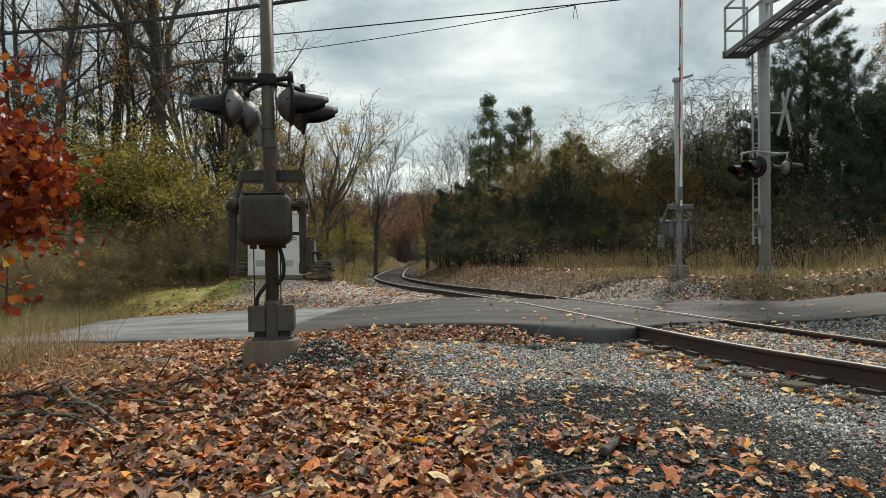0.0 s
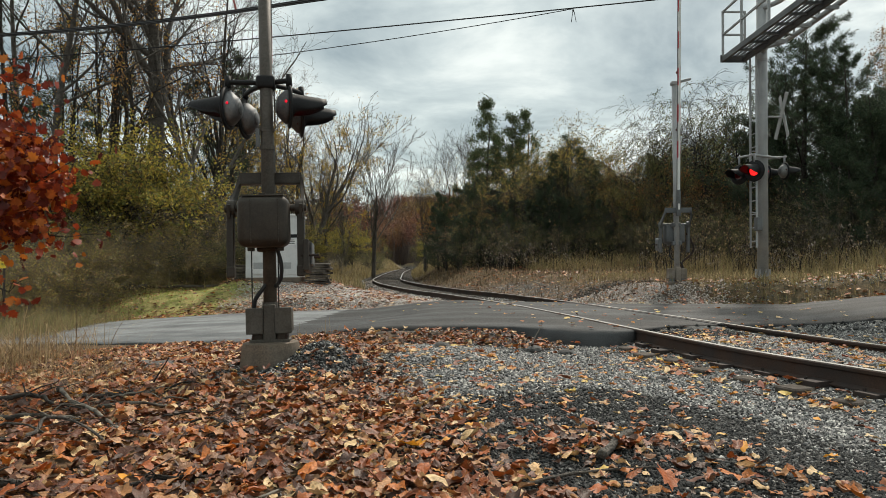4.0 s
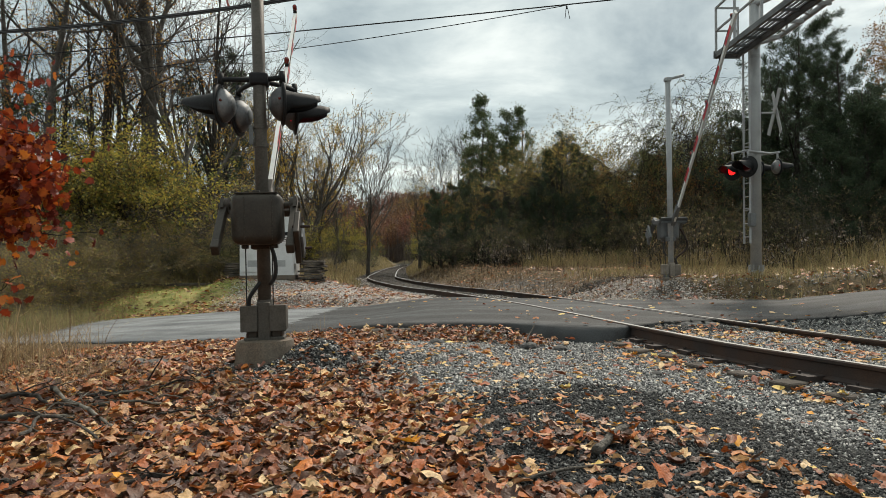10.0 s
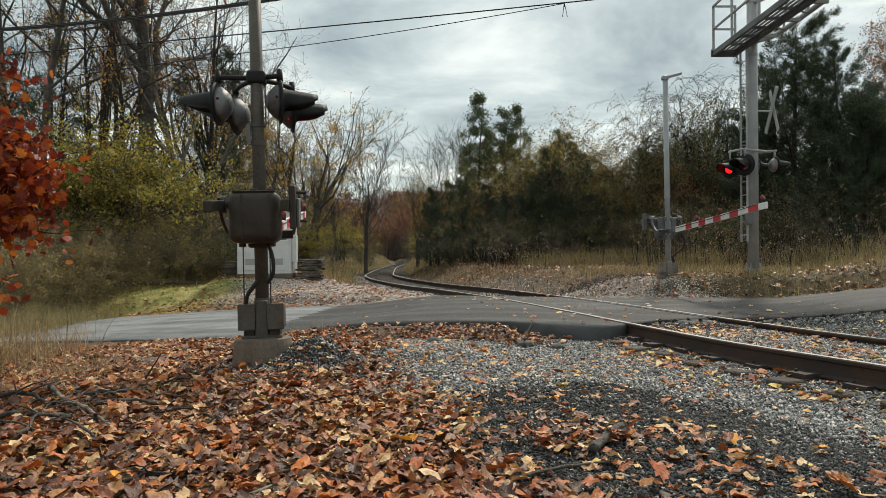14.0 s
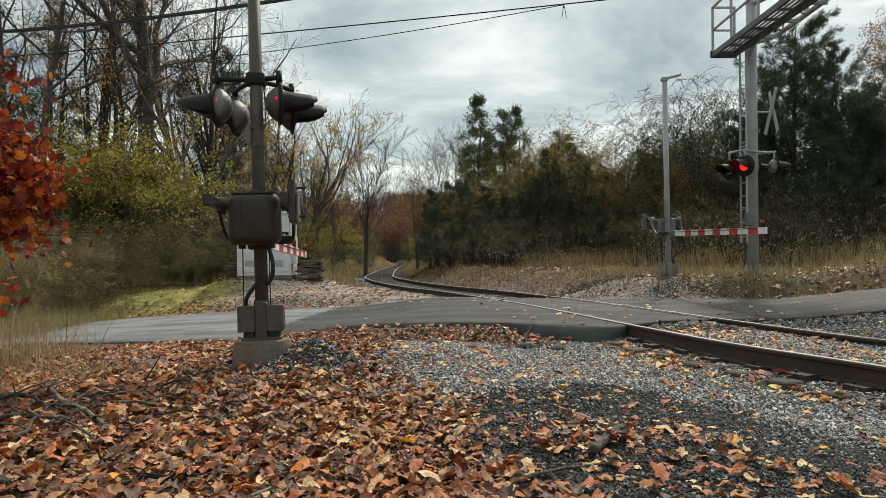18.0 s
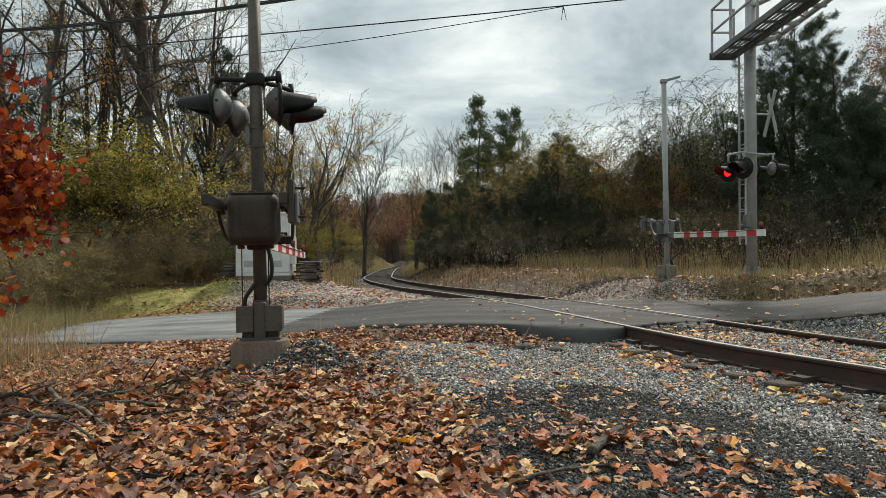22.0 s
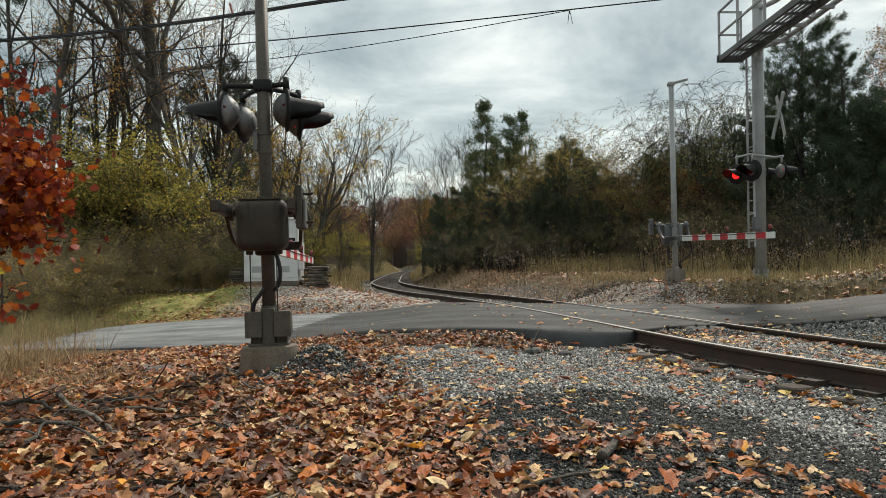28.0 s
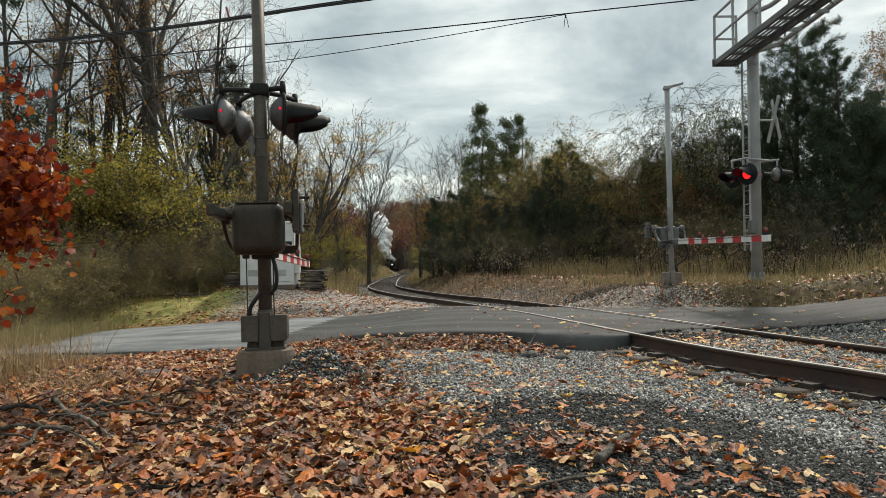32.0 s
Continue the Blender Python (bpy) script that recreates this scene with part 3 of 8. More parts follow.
# ground heights where the land was levelled by eye: x, y, z
LAND = np.array([(-3, 3, 0), (0, 3, 0), (2, 2.5, 0), (-1.7, 6.4, 0.02), (0.3, 7, 0.02), (-3.6, 7.5, -0.06), (-6, 8.5, -0.2), (-10, 5, 0.0), (0, -6, 0), (-8, -4, 0),
                 (-3.4, 10.7, -0.38), (-6.0, 12.0, -0.55), (-2.3, 10.1, -0.12), (-5.0, 10.0, -0.36), (-4.0, 9.0, -0.2), (-7.5, 12.0, -0.6), (-5.7, 19.4, -0.5), (-9.8, 21.6, -0.8), (-13, 23, -0.8), (-9.5, 24, 0.0), (-11, 26, 0.2), (-7, 24.6, 0.44), (-4.2, 20.5, 0.10), (-6, 29, 0.5), (-18, 30, 0.1),
                 (-30, 40, 0.8), (-16, 45, 0.6), (-12, 70, 0.5), (-20, 120, 1.5), (4.3, 17.0, 0.45), (5, 15.5, 0.53), (7.1, 15.8, 0.54), (10, 14.2, 0.85), (14, 16, 1.1), (3.6, 22, 0.62),
                 (2.5, 30, 0.72), (0.5, 40, 0.65), (8, 30, 1.05), (14, 25, 1.3), (12, 45, 1.9), (30, 30, 2.4), (3, 70, 1.2), (10, 100, 3.0), (7, 2, 0.1), (9, 7, 0.6), (16, 4, 1.2),
                 (30, 0, 2), (-30, 10, -0.5), (-30, -20, 0), (25, -25, 1), (0, 160, 1.2), (-40, 90, 2.0)])


def land_z(x, y):
    """The height of the ground sheet."""
    x, y = np.asarray(x, dtype=float), np.asarray(y, dtype=float)
    num, den = np.zeros(x.shape), np.zeros(x.shape)
    for px, py, pz in LAND:
        w = 1.0 / ((x - px) ** 2 + (y - py) ** 2 + 0.8) ** 1.6
        num += w * pz; den += w
    z = num / den
    td = track_dist(x, y)
    k = 1 - smooth01(np.abs(td), 1.55, 3.4)
    s, n = road_sn(x, y)
    past = smooth01(n, ROAD_W, ROAD_W + 0.8)                                           # the bed is filled higher beyond the road
    z = z * (1 - k) + (BED_Z - 0.01 + 0.05 * past - 0.055 * smooth01(np.abs(td), 0.85, 1.25) * (1 - 0.8 * past) + track_z(y)) * k
    z = z + 0.115 * smooth01(td, -0.56, -0.36) * (1 - smooth01(td, 2.2, 3.6)) * (1 - smooth01(n, -0.3, 0.3))          # ballast lies higher inside the rails
    rz = road_z(x, y, td)
    inside = smooth01(np.minimum(n + 0.9, ROAD_W + 1.2 - n), 0.0, 1.0)
    deep = smooth01(np.minimum(n - 0.0, ROAD_W - n), 0.0, 0.35)
    kk = inside * (1 - 0.85 * (1 - smooth01(np.abs(td), 1.6, 2.6)) * (1 - deep))
    z = z * (1 - kk) + (rz - 0.05 - 0.12 * deep) * kk
    spill = rz - 0.012 - 0.26 * np.maximum(-n, 0)                                     # gravel pushed up against the asphalt
    z = np.where((td > -0.66) & (n > -1.2) & (n < 0.06) & (spill > z), spill, z)
    r = np.hypot(x, y)
    z = z + 0.25 * np.exp(-(((x + 1.15) / 0.36) ** 2 + ((y - 6.35) / 0.42) ** 2))      # gravel heaped at the footing
    micro = 0.018 * wobble(x, y, 3.1, 2) * (1 - smooth01(r, 30, 60)) * (1 - kk) * (1 - k)
    cut = smooth01(np.abs(td), 5, 20)                                                   # the line runs through the rise in a shallow cutting
    return z + micro + smooth01(r, 165, 350) * 15.5 * smooth01(y, 60, 150) * cut + smooth01(r, 200, 400) * 5.0 * cut


def wobble(x, y, f, seed):
    """Cheap smooth noise from -1 to 1."""
    r = np.random.RandomState(seed)
    out = np.zeros(np.shape(x))
    for k in range(5):
        a, p, g = r.uniform(0, 6.28), r.uniform(0, 6.28), f * (0.6 + 0.45 * k)
        out += np.sin((x * math.cos(a) + y * math.sin(a)) * g + p) / (1 + 0.35 * k)
    return out / 2.4


def litter_weight(x, y):
    """How thick the fallen leaves lie."""
    edge = 0.30 - (y - 2.9) * 0.27 + 0.35 * wobble(x, y, 1.7, 5)
    w = 1 - smooth01(x - edge, -0.35, 0.55)
    w = w * (1 - 0.97 * np.exp(-(((x + 1.35) / 0.80) ** 4 + ((y - 6.35) / 0.62) ** 4)))
    s, n = road_sn(x, y)
    lip = np.exp(-((n + 0.45) / 0.4) ** 2) * smooth01(s, -7.0, -5) * (1 - smooth01(s, -1.6, -0.4)) * 0.9
    drift = 0.45 * np.exp(-((x - 0.8) / 0.5) ** 2 - ((y - 3.65) / 0.33) ** 2) + 0.2 * np.exp(-((x - 1.3) / 0.5) ** 2 - ((y - 3.0) / 0.3) ** 2)
    return np.clip(np.maximum(np.maximum(w, lip), drift), 0, 1)


def steps(lo, mid0, mid1, hi, fine, grow=1.16):
    """Grid lines: fine between mid0 and mid1, ever wider outside."""
    c = list(np.arange(mid0, mid1 + 1e-6, fine))
    d, v = fine, mid1
    while v < hi:
        d = min(d * grow, 40); v += d; c.append(v)
    d, v = fine, mid0
    while v > lo:
        d = min(d * grow, 40); v -= d; c.insert(0, v)
    return np.array(c)


def make_ground():
    xs, ys = steps(-700, -8, 9, 700, 0.10), steps(-500, 1.5, 22, 1200, 0.12)
    X, Y = np.meshgrid(xs, ys)
    Z = land_z(X, Y)
    V = np.stack([X, Y, Z], -1).reshape(-1, 3)
    nx, ny = len(xs), len(ys)
    i = np.arange(nx * ny).reshape(ny, nx)
    F = np.stack([i[:-1, :-1], i[:-1, 1:], i[1:, 1:], i[1:, :-1]], -1).reshape(-1, 4)
    ob = raw("ground", V, F, GROUND, smooth=True)
    td = track_dist(X, Y)
    s, n = road_sn(X, Y)
    lit = litter_weight(X, Y)
    fore = 1 - smooth01(n, -0.2, 0.3)
    bed = 1 - smooth01(np.abs(td) + 0.3 * wobble(X, Y, 1.5, 9), 2.2 - 0.7 * smooth01(Y, 20, 30), 3.2 - 1.1 * smooth01(Y, 20, 30))
    pad = smooth01(X, -7.5, -5.5) * (1 - smooth01(Y, 25.5, 28)) * (td < 0) * (n > 0)
    gravel = np.clip(np.maximum(np.maximum(bed, pad), fore * (1 - lit) * smooth01(X, -5, -2)), 0, 1)
    bankg = (td > 0) * (n > ROAD_W) * (1 - smooth01(Y, 17.5, 20)) * (1 - smooth01(X, 4.8, 5.6))
    gravel = np.maximum(np.maximum(gravel, 0.7 * bankg), 0.22 * (td > 2) * (n > ROAD_W) * (1 - smooth01(Y, 20, 26)))
    lawn = (n > ROAD_W) * (td < 0) * (1 - smooth01(X, -7.5, -5.5)) * (1 - smooth01(Y, 25, 28)) * smooth01(X, -16, -13)
    straw = (td > 2) * (n > ROAD_W) * (1 - bankg) * 0.10 + (Y > 29) * 0.25 * (1 - bed) * (1 - 0.8 * (td > 0) * (td < 8) * (Y < 50))
    grass = np.clip(np.maximum(lawn, straw * (1 - bed)), 0, 1)
    lz = np.clip(lit * fore * 0.6 + (n > ROAD_W) * (0.4 * (1 - smooth01(np.abs(n - ROAD_W - 0.8), 0.5, 2.5)) + 0.35 * pad + 0.85 * (td > 1.4) * (Y > 15.5) + 0.5 * (td < -1.6) * (Y > 26)), 0, 1)
    att = ob.data.color_attributes.new("zone", "FLOAT_COLOR", "POINT")
    att.data.foreach_set("color", np.stack([gravel, grass, lz, np.ones_like(lz)], -1).astype(np.float32).ravel())
    return tagged(ob, "uneven ground of ballast gravel, leaf litter and rough grass", "ground", kind="structure")


make_ground()


def make_road():
    S = steps(-60, -14, 6, 60, 0.11, 1.1)
    N = np.array([0.0, 0.04, 0.3, 0.8, 1.4, 2.0, 2.6, 3.2, 3.8, 4.4, 5.0, 5.5, 5.76, ROAD_W])
    ss, nn = np.meshgrid(S, N)
    edge = 0.10 * wobble(ss, nn * 0, 0.9, 21) + 0.05 * wobble(ss, nn * 0, 3.3, 22) + 0.028 * wobble(ss, nn * 0, 9.0, 23)
    nn2 = nn + edge * np.where(nn < 0.5, 1, np.where(nn > 5.2, 0.8, 0))
    nn2 = near_edge(ss) + nn2 * (ROAD_W - near_edge(ss)) / ROAD_W
    X = ROAD_O[0] + ss * ROAD_S[0] + nn2 * ROAD_N[0]
    Y = ROAD_O[1] + ss * ROAD_S[1] + nn2 * ROAD_N[1]
    Z = road_z(X, Y) + 0.03 * (1 - ((nn - ROAD_W / 2) / (ROAD_W / 2)) ** 2) * smooth01(np.abs(track_dist(X, Y)), 1.2, 3)
    lip = 0.022 + 0.016 * wobble(ss, nn * 0, 5.0, 24)
    Z = np.where((nn == 0.0) | (nn == ROAD_W), Z - lip, Z)
    a, b = len(N), len(S)
    i = np.arange(a * b).reshape(a, b)
    F = np.stack([i[:-1, :-1], i[:-1, 1:], i[1:, 1:], i[1:, :-1]], -1).reshape(-1, 4)
    V = [np.stack([X, Y, Z], -1).reshape(-1, 3)]
    skirt, count = [], a * b
    for row, way in ((0, -1.0), (a - 1, 1.0)):
        last = i[row]
        for k, drop in enumerate((0.05, 0.11, 0.18, 0.28)):
            out = way * (0.030 * (k + 1) * (track_dist(X[row], Y[row]) < -0.9) + 0.022 * wobble(S, S * 0 + k * 0.7, 7.5, 25 + k)) * (k < 3 or row == 0)
            V.append(np.stack([X[row] + out * ROAD_N[0], Y[row] + out * ROAD_N[1], Z[row] - drop], -1))
            cur = np.arange(count, count + b); count += b
            quad = (cur[:-1], cur[1:], last[1:], last[:-1]) if row == 0 else (last[:-1], last[1:], cur[1:], cur[:-1])
            skirt.append(np.stack(quad, -1)); last = cur
    ob = raw("road", np.concatenate(V), np.concatenate([F] + skirt), ASPHALT, smooth=False)
    ob.data.materials.append(ASPHALT_OLD)
    mid = ((ss[:-1, :-1] + ss[1:, 1:]) / 2).ravel()
    old = (mid < -6.6 + 0.35 * ((nn[:-1, :-1] + nn[1:, 1:]) / 2).ravel() * -1.0 + 0.3)
    idx = np.zeros(len(ob.data.polygons), dtype=np.int32); idx[:len(mid)] = old
    ob.data.polygons.foreach_set("material_index", idx)
    tagged(ob, "narrow dark asphalt road humped over the railway crossing", "road", kind="structure")


make_road()


def offset_line(d, y0=-8.0, y1=230.0, z=0.0):
    """Points of the track's line moved d metres to its right."""
    out = []
    for i in range(1, len(TRACK_FINE) - 1):
        p = TRACK_FINE[i]
        if not y0 <= p[1] <= y1:
            continue
        t = TRACK_FINE[i + 1] - TRACK_FINE[i - 1]
        t = t / np.hypot(*t)
        out.append((p[0] + d * t[1], p[1] - d * t[0], z + float(track_z(p[1]))))
    return out


def sweep(line, profile, closed=True):
    """A profile of (sideways, up) pairs along a line."""
    b = bmesh.new()
    rings = []
    for i, p in enumerate(line):
        q0, q1 = line[max(i - 1, 0)], line[min(i + 1, len(line) - 1)]
        t = Vector((q1[0] - q0[0], q1[1] - q0[1], 0)).normalized()
        side = Vector((t.y, -t.x, 0))
        rings.append([b.verts.new(Vector(p) + side * u + Vector((0, 0, v))) for u, v in profile])
    k = len(profile)
    for a, c in zip(rings, rings[1:]):
        for j in range(k if closed else k - 1):
            b.faces.new((a[j], c[j], c[(j + 1) % k], a[(j + 1) % k]))
    return b


def make_track():
    tr = thing("railway_track", Matrix.Identity(4), "single rusty steel railway track on timber sleepers curving through the crossing", "railway track")
    h = 0.168
    prof = [(-0.07, -h), (-0.07, -h + 0.012), (-0.012, -h + 0.03), (-0.009, -0.045), (-0.034, -0.032), (-0.036, -0.008), (-0.028, 0.0),
            (0.028, 0.0), (0.036, -0.008), (0.034, -0.032), (0.009, -0.045), (0.012, -h + 0.03), (0.07, -h + 0.012), (0.07, -h)]
    for d in (-0.7525, 0.7525):
        line = offset_line(d, z=RAIL_Z)
        r = part("rail", sweep(line, prof), RAIL, tr, smooth=False)
        part("running_surface", sweep([(x, y, z + 0.0015) for x, y, z in line], [(-0.026, 0), (0.026, 0), (0.026, 0.001), (-0.026, 0.001)]), RAIL_TOP, r, "polished bright steel running surface")
    # sleepers
    me = None
    fine = TRACK_FINE
    seg = np.hypot(*(fine[1:] - fine[:-1]).T)
    along = np.concatenate([[0], np.cumsum(seg)])
    rng = np.random.RandomState(4)
    made = 0
    far = bmesh.new()
    for a in np.arange(0, along[-1], 0.52):
        x, y = np.interp(a, along, fine[:, 0]), np.interp(a, along, fine[:, 1])
        x2, y2 = np.interp(a + 0.3, along, fine[:, 0]), np.interp(a + 0.3, along, fine[:, 1])
        if not -3 < y < 220:
            continue
        s, n = road_sn(x, y)
        if -0.3 < n < ROAD_W + 0.3:
            continue
        ang = math.degrees(math.atan2(y2 - y, x2 - x)) - 90 + rng.uniform(-1.5, 1.5)
        m = pose(x + rng.uniform(-.05, .05), y, BED_Z - 0.088 + 0.05 * (n > ROAD_W) + rng.uniform(-.018, .006) + float(track_z(y)), 0, 0, ang)
        if y < 70:
            if me is None:
                ob = part("sleeper", box(2.30, 0.22, 0.17, bevel=0.012, seg=1), TIE, tr)
                me = ob.data
            else:
                ob = new("sleeper", me); ob.parent = tr
            ob.matrix_local = m
            # tie plate under each rail
            for d in (-0.7525, 0.7525):
                if y < 16:
                    pl = box(0.36, 0.20, 0.046, bm=None)
                    bmesh.ops.translate(pl, vec=(d, 0, 0.104), verts=pl.verts)
                    rod((d - 0.11, 0.06, 0.09), (d - 0.11, 0.06, 0.15), 0.014, bm=pl, sides=6)
                    rod((d + 0.11, -0.06, 0.09), (d + 0.11, -0.06, 0.15), 0.014, bm=pl, sides=6)
                    part("tie_plate", pl, RAIL, ob)
        else:
            box(2.55, 0.22, 0.17, bm=far); bmesh.ops.transform(far, matrix=m, verts=far.verts[-8:])
    part("sleeper", far, TIE, tr)["kind"] = "stuff"
    # flangeways: thin black strips painting the shade of the grooves beside the crossing rails
    for d in (-0.68, 0.68):
        line = [p for p in offset_line(d, 6, 18, z=RAIL_Z + 0.0) if -0.1 < road_sn(p[0], p[1])[1] < ROAD_W + 0.1]
        part("flangeway_shade", sweep(line, [(-0.03, -0.02), (0.03, -0.02), (0.03, -0.004), (-0.03, -0.004)]), CABLE, tr, "thin black strip standing in for shade in the groove beside the rail")


make_track()


def in_view(x, y, pad=0.06):
    return np.abs(x) < (0.64 + pad) * y + 0.25


# ---------------------------------------------------------------- loose ground cover
def leaf_template(deep=1.0):
    """A five-lobed leaf about one unit wide, stalk at the near end, with a ring of inner points, and its oval cousin."""
    out = np.array([(0.0, -0.46), (0.20, -0.40), (0.46, -0.28), (0.32, -0.08), (0.55, 0.16), (0.26, 0.16), (0.30, 0.40), (0.12, 0.34),
                    (0.0, 0.60), (-0.12, 0.34), (-0.30, 0.40), (-0.26, 0.16), (-0.55, 0.16), (-0.32, -0.08), (-0.46, -0.28), (-0.20, -0.40)])
    k = len(out)
    out[[3, 5, 11, 13]] *= deep
    a = np.arange(k) * 2 * math.pi / k - math.pi / 2
    oval = np.stack([0.31 * np.cos(a) * (1 - 0.25 * np.sin(a)), 0.54 * np.sin(a)], 1)
    V = np.concatenate([[(0.0, 0.0)], out[::2] * 0.5, out])
    O = np.concatenate([[(0.0, 0.0)], oval[::2] * 0.5, oval])
    h, F = k // 2, []
    for i in range(h):
        j = (i + 1) % h
        F.append((0, 1 + i, 1 + j))
        o0, o1, o2 = 1 + h + 2 * i, 2 + h + 2 * i, 1 + h + (2 * i + 2) % k
        F += [(1 + i, o0, o1), (1 + i, o1, 1 + j), (1 + j, o1, o2)]
    return V, np.array(F), O


def lay_leaves(name, xy, size, z_of, material, rng, tilt=0.35, curl=0.5, lift=0.0, parent=None):
    """Dry leaves on the ground, each folded, rolled and crumpled in its own way."""
    V, F, O = leaf_template(1.18)
    n, k = len(xy), len(V)
    a = rng.uniform(0, 6.283, n)
    sc = size * rng.choice((0.5, 0.7, 0.85, 1.0, 1.25), n) * rng.uniform(0.8, 1.2, n)
    asp = rng.uniform(0.65, 1.0, n)
    mix = np.where(rng.uniform(0, 1, n) < 0.28, 0.0, rng.uniform(0.4, 1.0, n))[:, None, None]
    S = V[None] * mix + O[None] * (1 - mix)
    S = S * rng.uniform(0.78, 1.12, (n, k, 1))
    px, py = S[..., 0] * asp[:, None], S[..., 1]
    bend = rng.uniform(0, 6.283, n)[:, None]
    q, q2 = px * np.cos(bend) + py * np.sin(bend), py * np.cos(bend) - px * np.sin(bend)
    cu = (curl * rng.uniform(-0.5, 1.0, n))[:, None]
    fold = (curl * rng.choice((0.0, 0.2, 0.5, 1.0), n) * rng.uniform(0.5, 1.0, n))[:, None]
    pz = cu * 1.9 * q ** 2 + fold * np.abs(px) + curl * rng.normal(0, 0.6, n)[:, None] * q2 * np.abs(q2)
    for f, amp in ((6.0, 0.10), (12.0, 0.075)):
        u, p0 = rng.uniform(0, 6.283, n)[:, None], rng.uniform(0, 6.283, n)[:, None]
        pz = pz + (0.3 + curl) * amp * np.sin(f * (px * np.cos(u) + py * np.sin(u)) + p0)
    px = px * (1 - 0.30 * np.minimum(fold, 1.0))
    P = np.stack([px, py, pz], -1) * sc[:, None, None]
    ca, sa_ = np.cos(a), np.sin(a)
    X = P[..., 0] * ca[:, None] - P[..., 1] * sa_[:, None]
    Y = P[..., 0] * sa_[:, None] + P[..., 1] * ca[:, None]
    tx, ty = rng.normal(0, tilt, n), rng.normal(0, tilt, n)
    Z = P[..., 2] + X * tx[:, None] + Y * ty[:, None]
    Z = Z - Z.min(1)[:, None] * 0.85
    base = z_of(xy[:, 0], xy[:, 1]) + lift * rng.uniform(0, 1, n)
    W = np.stack([X + xy[:, :1], Y + xy[:, 1:], Z + base[:, None] + 0.002], -1).reshape(-1, 3)
    FF = (F[None] + (np.arange(n) * k)[:, None, None]).reshape(-1, 3)
    return raw(name, W, FF, material, parent, smooth=True)


def stones(name, xy, size, z_of, material, rng, sink=0.3):
    """Angular crushed stones."""
    V = np.array([(x, y, z) for z in (-1, 1) for y in (-1, 1) for x in (-1, 1)]) * 0.62
    F = np.array([(0, 2, 3, 1), (4, 5, 7, 6), (0, 1, 5, 4), (2, 6, 7, 3), (0, 4, 6, 2), (1, 3, 7, 5)])
    n = len(xy)
    P = V[None] * rng.uniform(0.65, 1.2, (n, 8, 1)) + rng.normal(0, 0.13, (n, 8, 3))
    P = P * rng.uniform(0.55, 1.15, (n, 1, 3)) * np.array((1.15, 0.88, 0.55))
    yaw, lie = rng.uniform(0, 3.1416, n), rng.normal(0, 0.34, (n, 2))
    q = np.stack([np.cos(yaw), lie[:, 0], lie[:, 1], np.sin(yaw)], -1); q /= np.linalg.norm(q, axis=1)[:, None]
    w, x, y, z = q.T
    Rm = np.stack([np.stack([1 - 2 * (y * y + z * z), 2 * (x * y - z * w), 2 * (x * z + y * w)], -1),
                   np.stack([2 * (x * y + z * w), 1 - 2 * (x * x + z * z), 2 * (y * z - x * w)], -1),
                   np.stack([2 * (x * z - y * w), 2 * (y * z + x * w), 1 - 2 * (x * x + y * y)], -1)], 1)
    P = np.einsum("nij,nkj->nki", Rm, P) * (size * rng.uniform(0.55, 1.3, n) * 0.5)[:, None, None]
    base = z_of(xy[:, 0], xy[:, 1])
    P[..., 2] += (base + (0.5 - sink) * size * 0.5)[:, None]
    P[..., 0] += xy[:, :1]; P[..., 1] += xy[:, 1:]
    FF = (F[None] + (np.arange(n) * 8)[:, None, None]).reshape(-1, 4)
    return raw(name, P.reshape(-1, 3), FF, material)


def scatter(n, x0, x1, y0, y1, weight, rng, near=True):
    x, y = rng.uniform(x0, x1, n), rng.uniform(y0, y1, n)
    keep = rng.uniform(0, 1, n) < weight(x, y)
    if near:
        keep &= in_view(x + rng.normal(0, 0.4, n), y)
    return np.stack([x[keep], y[keep]], -1)


def surface_z(x, y):
    """The top of the road where it lies, else of the ground."""
    s, n = road_sn(x, y)
    on = (n > 0) & (n < ROAD_W)
    return np.where(on, road_z(x, y) + 0.012, land_z(x, y))


